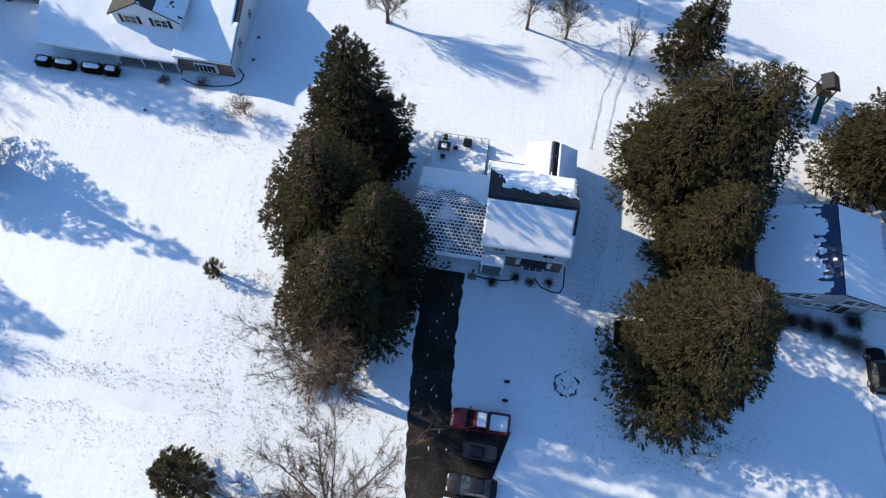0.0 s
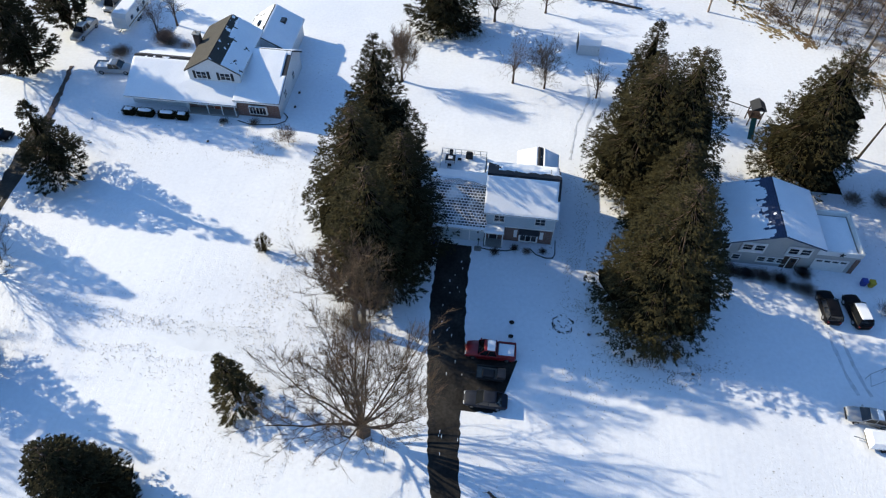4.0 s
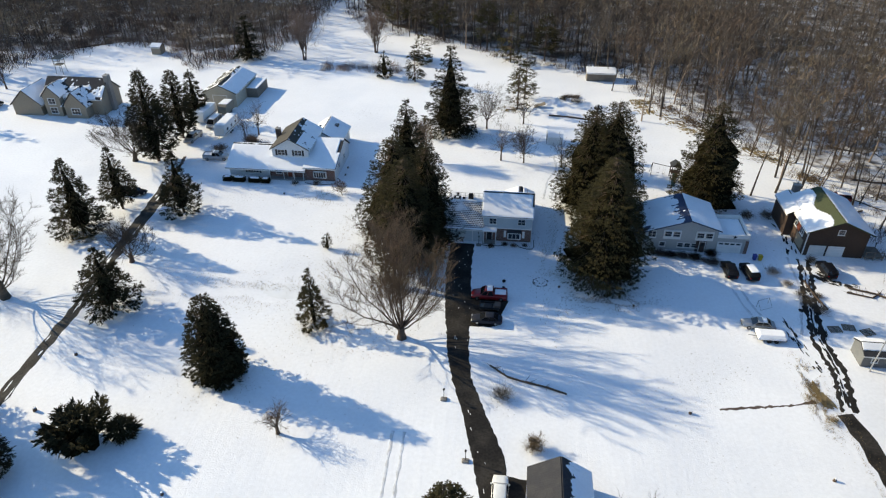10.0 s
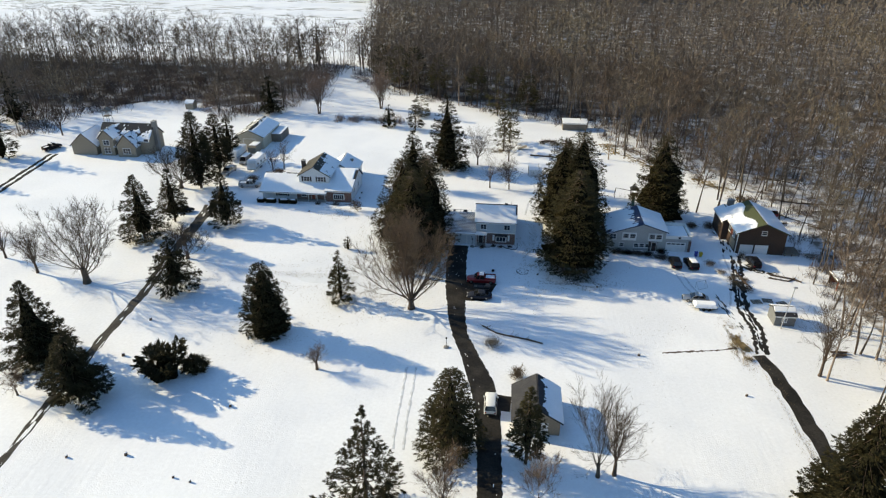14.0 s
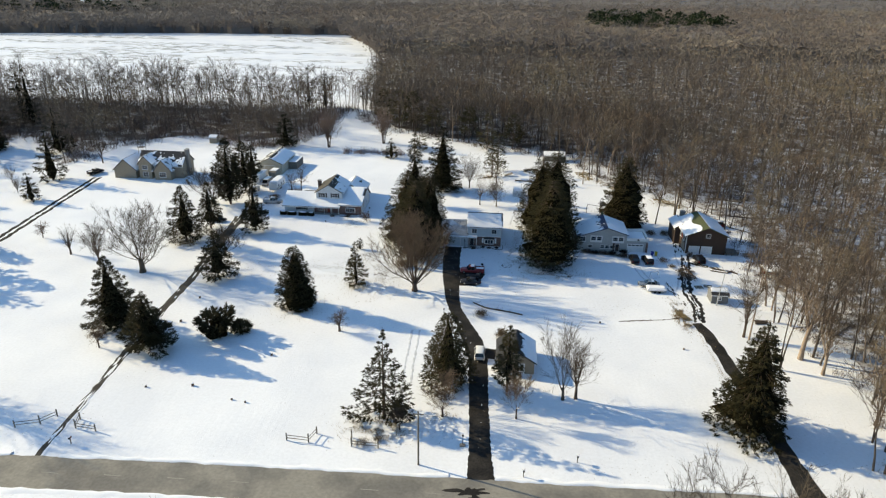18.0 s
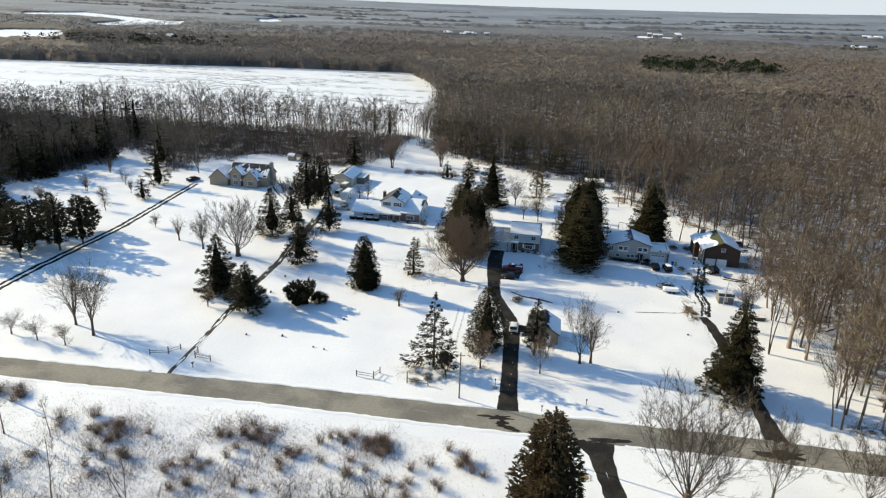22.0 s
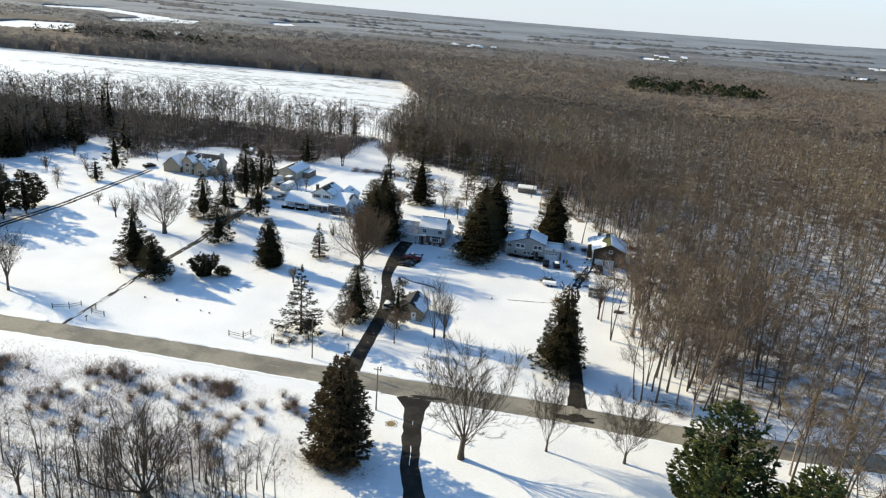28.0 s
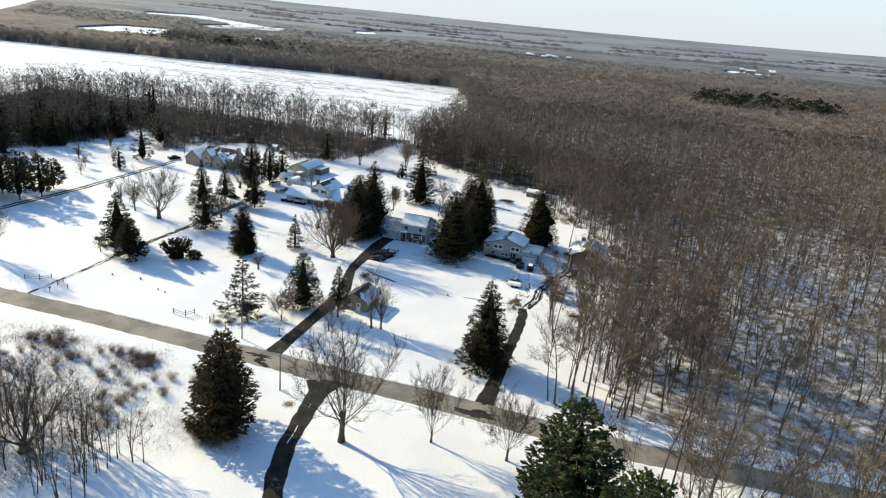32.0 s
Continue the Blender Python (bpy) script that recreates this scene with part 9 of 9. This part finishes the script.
def pallets():
    for x, y, t in ((53.8, 6.8, 8), (56.0, 7.4, -5), (58.4, 6.6, 20)):
        root = thing("pallet", 0, 0, 0, "snowy wooden pallet lying by the shed", "pallet", "pallets")
        root.location, root.rotation_euler = (x, y, 0), (0, 0, radians(t))
        for k in range(5):
            lpart("board", Shape().box(-0.9, 0.9, -0.7 + k * 0.3, -0.5 + k * 0.3, 0.12, 0.15), WEATHERED, root)
        for k in (-0.85, 0, 0.85):
            lpart("runner", Shape().box(k - 0.05, k + 0.05, -0.7, 0.7, 0, 0.12), WEATHERED, root)


pallets()


def picnic_bench(x, y):
    root = thing("picnic_table", x, y, 0, "weathered picnic table beside the brown house", "table")
    part("tabletop", Shape().block(x - 0.9, x + 0.9, y - 0.4, y + 0.4, 0.7, 0.76, 0.02), WEATHERED, root)
    for s in (-1, 1):
        part("bench", Shape().block(x - 0.9, x + 0.9, y + s * 0.75 - 0.13, y + s * 0.75 + 0.13, 0.42, 0.47, 0.02), WEATHERED, root)
        part("leg", Shape().tube((x + s * 0.6, y - 0.7, 0), (x + s * 0.6, y + 0.3, 0.7), 0.05, 0.05, 5), WEATHERED, root)
        part("leg", Shape().tube((x + s * 0.6, y + 0.7, 0), (x + s * 0.6, y - 0.3, 0.7), 0.05, 0.05, 5), WEATHERED, root)


picnic_bench(70.5, 26.5)
car("suv", 68.5, 47.5, 175, RED_PAINT, "red car under snow at the wood's edge", "car", "suv", 1.0)


# ---- ground patches ----
def patch(name, x, y, rx, ry, material, label, category, seed, z=0.012, turn=0.0, wob=0.3):
    s = Shape()
    n = 36
    s.v.append((x, y, z + 0.01))
    c, sn = math.cos(turn), math.sin(turn)
    for i in range(n):
        a = 2 * math.pi * i / n
        k = 1 + wob * noise.noise((math.cos(a) * 1.6 + seed, math.sin(a) * 1.6, seed * 0.7)) + wob * 0.5 * noise.noise((math.cos(a) * 5 + seed, math.sin(a) * 5, seed))
        u, w = rx * k * math.cos(a), ry * k * math.sin(a)
        s.v.append((x + u * c - w * sn, y + u * sn + w * c, z))
    for i in range(n):
        s.f.append((0, 1 + i, 1 + (i + 1) % n))
    return tagged(s.make(name, material), label, category, kind="structure")


patch("pond", -29.5, 7.2, 6.4, 2.0, ICE, "shallow frozen pond under thin snow", "pond", 3)


def tufts(cx, cy, rx, ry, n, seed, label, length=(0.12, 0.4), material=None, width=0.05):
    rng = np.random.default_rng(seed)
    k = np.array([noise.noise((x * 2.2, y * 2.2, seed)) for x, y in rng.normal(0, 0.6, (n * 3, 2))])
    q = np.random.default_rng(seed).normal(0, 0.6, (n * 3, 2))[k > -0.05][:n]
    n = len(q)
    base = np.stack([cx + rx * q[:, 0], cy + ry * q[:, 1], np.zeros(n)], axis=1)
    way = np.stack([rng.normal(0, 0.8, n), rng.normal(0, 0.8, n), np.full(n, 0.7)], axis=1)
    way /= np.linalg.norm(way, axis=1, keepdims=True)
    v, f = blades(rng, base, way, rng.uniform(*length, n), np.full(n, width))
    tagged(triangles("dead_grass", v, f, material or GRASS), label, "grass", kind="stuff")


for i, (cx, cy, rx, ry, n) in enumerate([(-22, 17, 6, 16, 2600), (-20, 2, 8, 9, 1500), (12.8, 22, 3.2, 15, 2200), (-36, 7, 13, 5, 1500), (-33, 38, 5, 3.5, 700), (-16, 46, 5, 4, 700), (34, 40, 5, 4, 700), (-74, 20, 3.5, 3, 900), (-24, -1, 2.6, 2.4, 500), (46.4, -7.4, 1.3, 5.2, 2400), (49, -30, 0.9, 26, 1300), (-9.8, -51, 5, 3.0, 2600), (-0.4, -46.8, 2.6, 2, 500), (-35, -12.5, 5, 5, 700), (20, 16, 8.5, 8, 900)]):
    tufts(cx, cy, rx, ry, n, 900 + i, "dead grass blades pricking through thin snow")
for i, (cx, cy, rx, ry) in enumerate([(46, 84, 3.2, 2.4), (57, 78, 2.4, 3.4), (60, 66, 4.5, 2.2), (52, 92, 3.0, 2.0), (66, 58, 3.0, 2.0), (38, 96, 2.6, 1.8), (-9, 70.5, 4.2, 2.2), (3, 88, 3.0, 1.8), (-73.5, 18.6, 2.2, 1.4), (14.2, -91, 4.5, 2.4), (70, -53, 4.0, 2.0), (95, -20, 7, 2.6), (88, -2, 3, 7), (90, 18, 2.5, 6)]):
    tufts(cx, cy, rx, ry, 900, 930 + i, "patch of rusty leaf litter and dead grass", (0.15, 0.5), LITTER if i in (0, 1, 4, 9, 11, 12, 13) else GRASS, 0.09)


def snow_bank(points, side, seed, h=0.22):
    """A low ragged ridge of ploughed snow along the road."""
    rng = random.Random(seed)
    s = Shape()
    m = 0
    for (xa, ya), (xb, yb) in zip(points, points[1:]):
        k = max(1, int(math.hypot(xb - xa, yb - ya) / 1.2))
        for i in range(k):
            u = i / k
            x, y = xa + (xb - xa) * u, ya + (yb - ya) * u
            hh = h * rng.uniform(0.35, 1.1)
            w = rng.uniform(0.5, 1.0)
            o = rng.uniform(-0.15, 0.15)
            s.v += [(x, y + side * (3.15 + o), 0.03), (x, y + side * (3.3 + o), 0.06 + hh * 0.6), (x, y + side * (3.4 + o + w * 0.4), hh), (x, y + side * (3.5 + o + w), -0.02)]
            m += 1
    for i in range(m - 1):
        for j in range(3):
            a = i * 4 + j
            s.f.append((a, a + 1, a + 5, a + 4))
    return tagged(s.make("snow_bank", ROOF_SNOW, None, "", True), "low ragged bank of ploughed snow", "snow bank", kind="structure")


snow_bank([(4.0 + 4.4, -64.1), (45, -63.2), (49.5, -63.2)], 1, 5)
snow_bank([(-116, -66.9), (-95, -67.3), (-62, -65.9)], 1, 6)
snow_bank([(-56, -65.7), (-40, -65.0), (0, -64.2), (3.4, -64.1)], 1, 7)
snow_bank([(55.5, -63.3), (75, -63.6), (115, -60.5)], 1, 8)
snow_bank([(-160, -66.6), (-95, -67.3), (-40, -65.0), (0, -64.2), (16, -63.9)], -1, 9)
snow_bank([(26.5, -63.6), (45, -63.2), (75, -63.6), (115, -60.5)], -1, 10)


def wheel_tracks(points, seed, gap=0.8, label="faint wheel tracks pressed into snow"):
    for sg in (-1, 1):
        pts = [(x, y) for x, y in points]
        tagged(strip("track", [(x + sg * gap, y) for x, y in pts], 0.32, TRACK, 0.012, 0.1, seed + sg, 0.8), label, "track", kind="structure")


TRACK = mat("pressed_snow", (0.66, 0.68, 0.72), 0.6, var=0.12, scale=3, bump=0.6, bump_scale=6, second=(0.45, 0.44, 0.42), second_scale=1.2)
wheel_tracks([(11.5, 42), (12.5, 50), (14.5, 56), (14, 62)], 3)
wheel_tracks([(41.5, 17), (42.2, 12), (43, 9)], 5, 0.7)
wheel_tracks([(-7.5, -38), (-7.9, -31.6), (-8.0, -25), (-8.2, -19.6)], 9, 0.75, "faint old wheel tracks across the snowy lawn")
wheel_tracks([(53.5, 26), (53.0, 18), (51.2, 11), (49.4, 5)], 7, 0.9)


def lookout():
    root = thing("lookout_stand", -128.2, 101.9, 0, "weathered wooden lookout stand on four legs", "stand")
    for dx in (-0.9, 0.9):
        for dy in (-0.9, 0.9):
            part("leg", Shape().tube((-128.2 + dx * 1.2, 101.9 + dy * 1.2, 0), (-128.2 + dx, 101.9 + dy, 2.6), 0.08, 0.07, 6), WEATHERED, root)
    part("platform", Shape().block(-129.3, -127.1, 100.8, 103.0, 2.6, 2.75, 0.03), WEATHERED, root)
    for y in (100.85, 102.95):
        for z in (3.2, 3.7):
            part("rail", Shape().box(-129.3, -127.1, y - 0.05, y + 0.05, z, z + 0.1), WEATHERED, root)
        for x in (-129.25, -127.15):
            part("post", Shape().box(x - 0.06, x + 0.06, y - 0.06, y + 0.06, 2.75, 4.6), WEATHERED, root)
    part("roof", Shape().add([(-129.6, 100.5, 4.5), (-126.8, 100.5, 4.5), (-126.8, 103.3, 4.5), (-129.6, 103.3, 4.5), (-128.2, 100.5, 5.3), (-128.2, 103.3, 5.3)], [(0, 4, 5, 3), (1, 2, 5, 4), (0, 1, 4), (2, 3, 5), (3, 2, 1, 0)]), WEATHERED, root)


lookout()


def rough_ground():
    """Dead grass and weeds showing through the snow of the rough land south of the road."""
    rng = np.random.default_rng(61)
    q = np.stack([rng.uniform(-125, 8, 40000), rng.uniform(-118, -71.5, 40000)], axis=1)
    k = np.array([noise.noise((x * 0.09, y * 0.12, 4.4)) + 0.6 * noise.noise((x * 0.35, y * 0.35, 2.4)) for x, y in q])
    k -= np.clip((q[:, 1] + 80) * 0.06, 0, 0.6) + np.clip((q[:, 0] + 2) * 0.08, 0, 1.2)
    q = q[k > -0.34]
    n = len(q)
    base = np.concatenate([q, np.zeros((n, 1))], axis=1)
    way = np.stack([rng.normal(0, 0.9, n), rng.normal(0, 0.9, n), np.full(n, 0.6)], axis=1)
    way /= np.linalg.norm(way, axis=1, keepdims=True)
    tagged(triangles("weeds", *blades(rng, base, way, rng.uniform(0.1, 0.4, n), np.full(n, 0.05)), SCRUB), "dead weeds and grass pricking through rough snow", "grass", kind="stuff")


rough_ground()

for i, (x, y, rx, ry, t) in enumerate([(4.6, -63.4, 2.2, 0.8, 0.1), (5.6, -65.2, 1.2, 1.0, -0.5), (7.2, -66.2, 1.6, 0.5, -0.4), (23.5, -66.2, 3.2, 0.7, 0.2), (52, -64.2, 3.4, 1.3, 0.1)]):
    patch("road_stain", x, y, rx, ry, DRIVE, "dark wet meltwater stain on the road", "stain", 40 + i, 0.072, t, 0.9)
tufts(20.6, 10.6, 5.5, 2.6, 1500, 990, "dark fallen needles under the spruce", (0.1, 0.35), LITTER, 0.07)
tufts(21.5, 30.0, 7.5, 3.0, 900, 991, "dark fallen needles under the spruce", (0.1, 0.35), LITTER, 0.07)
tufts(-14, 8.5, 5.0, 2.6, 1100, 992, "dark fallen needles under the spruce", (0.1, 0.35), LITTER, 0.07)


slab = thing("wooden_slab", 10.4, 90.2, 0, "grey wooden slab propped at a slant", "board")
part("board", Shape().add([(9.0, 89.4, 0), (11.8, 89.8, 0.9), (11.6, 91.4, 0.95), (8.9, 91.0, 0.05), (9.0, 89.4, 0.1), (11.8, 89.8, 1.0), (11.6, 91.4, 1.05), (8.9, 91.0, 0.15)], [(3, 2, 1, 0), (4, 5, 6, 7), (0, 1, 5, 4), (1, 2, 6, 5), (2, 3, 7, 6), (3, 0, 4, 7)]), WEATHERED, slab)
LEAVES = (([(35.4, 98), (36.6, 93), (38.4, 88.5)], 170, 1.1, GRASS), ([(40.5, 89), (44.1, 81), (47.5, 77.5)], 110, 1.0, GRASS), ([(46.5, 88), (49.7, 80), (51.6, 75)], 190, 1.1, LITTER), ([(43.0, 94), (46, 89)], 60, 1.0, LITTER), ([(56.6, 71), (60.3, 66.4), (64.5, 62.5)], 170, 1.2, GRASS), ([(64.5, 58.5), (68, 54)], 60, 0.8, GRASS))
for i, (way, count, spread, m) in enumerate(LEAVES):
    slush("bare_patch", way, count, spread, (0.15, 0.75), (0.1, 0.4), m, 0.02, 300 + i, "patch of dead grass and rusty leaves in thin snow", "grass")
patch("bare_patch", 47.0, -7.2, 0.8, 2.2, GRASS, "bare patch of dead grass in snow", "grass", 305, 0.015, 0.2, 0.9)
for k in range(10):
    fallen([(16.6 + 0.42 * k, 97.2 + 0.3 * (k % 3)), (17.0 + 0.42 * k, 98.9 - 0.25 * (k % 2))], 0.15 + 0.03 * (k % 3), "snow-dusted log in a low heap", "heaped logs")
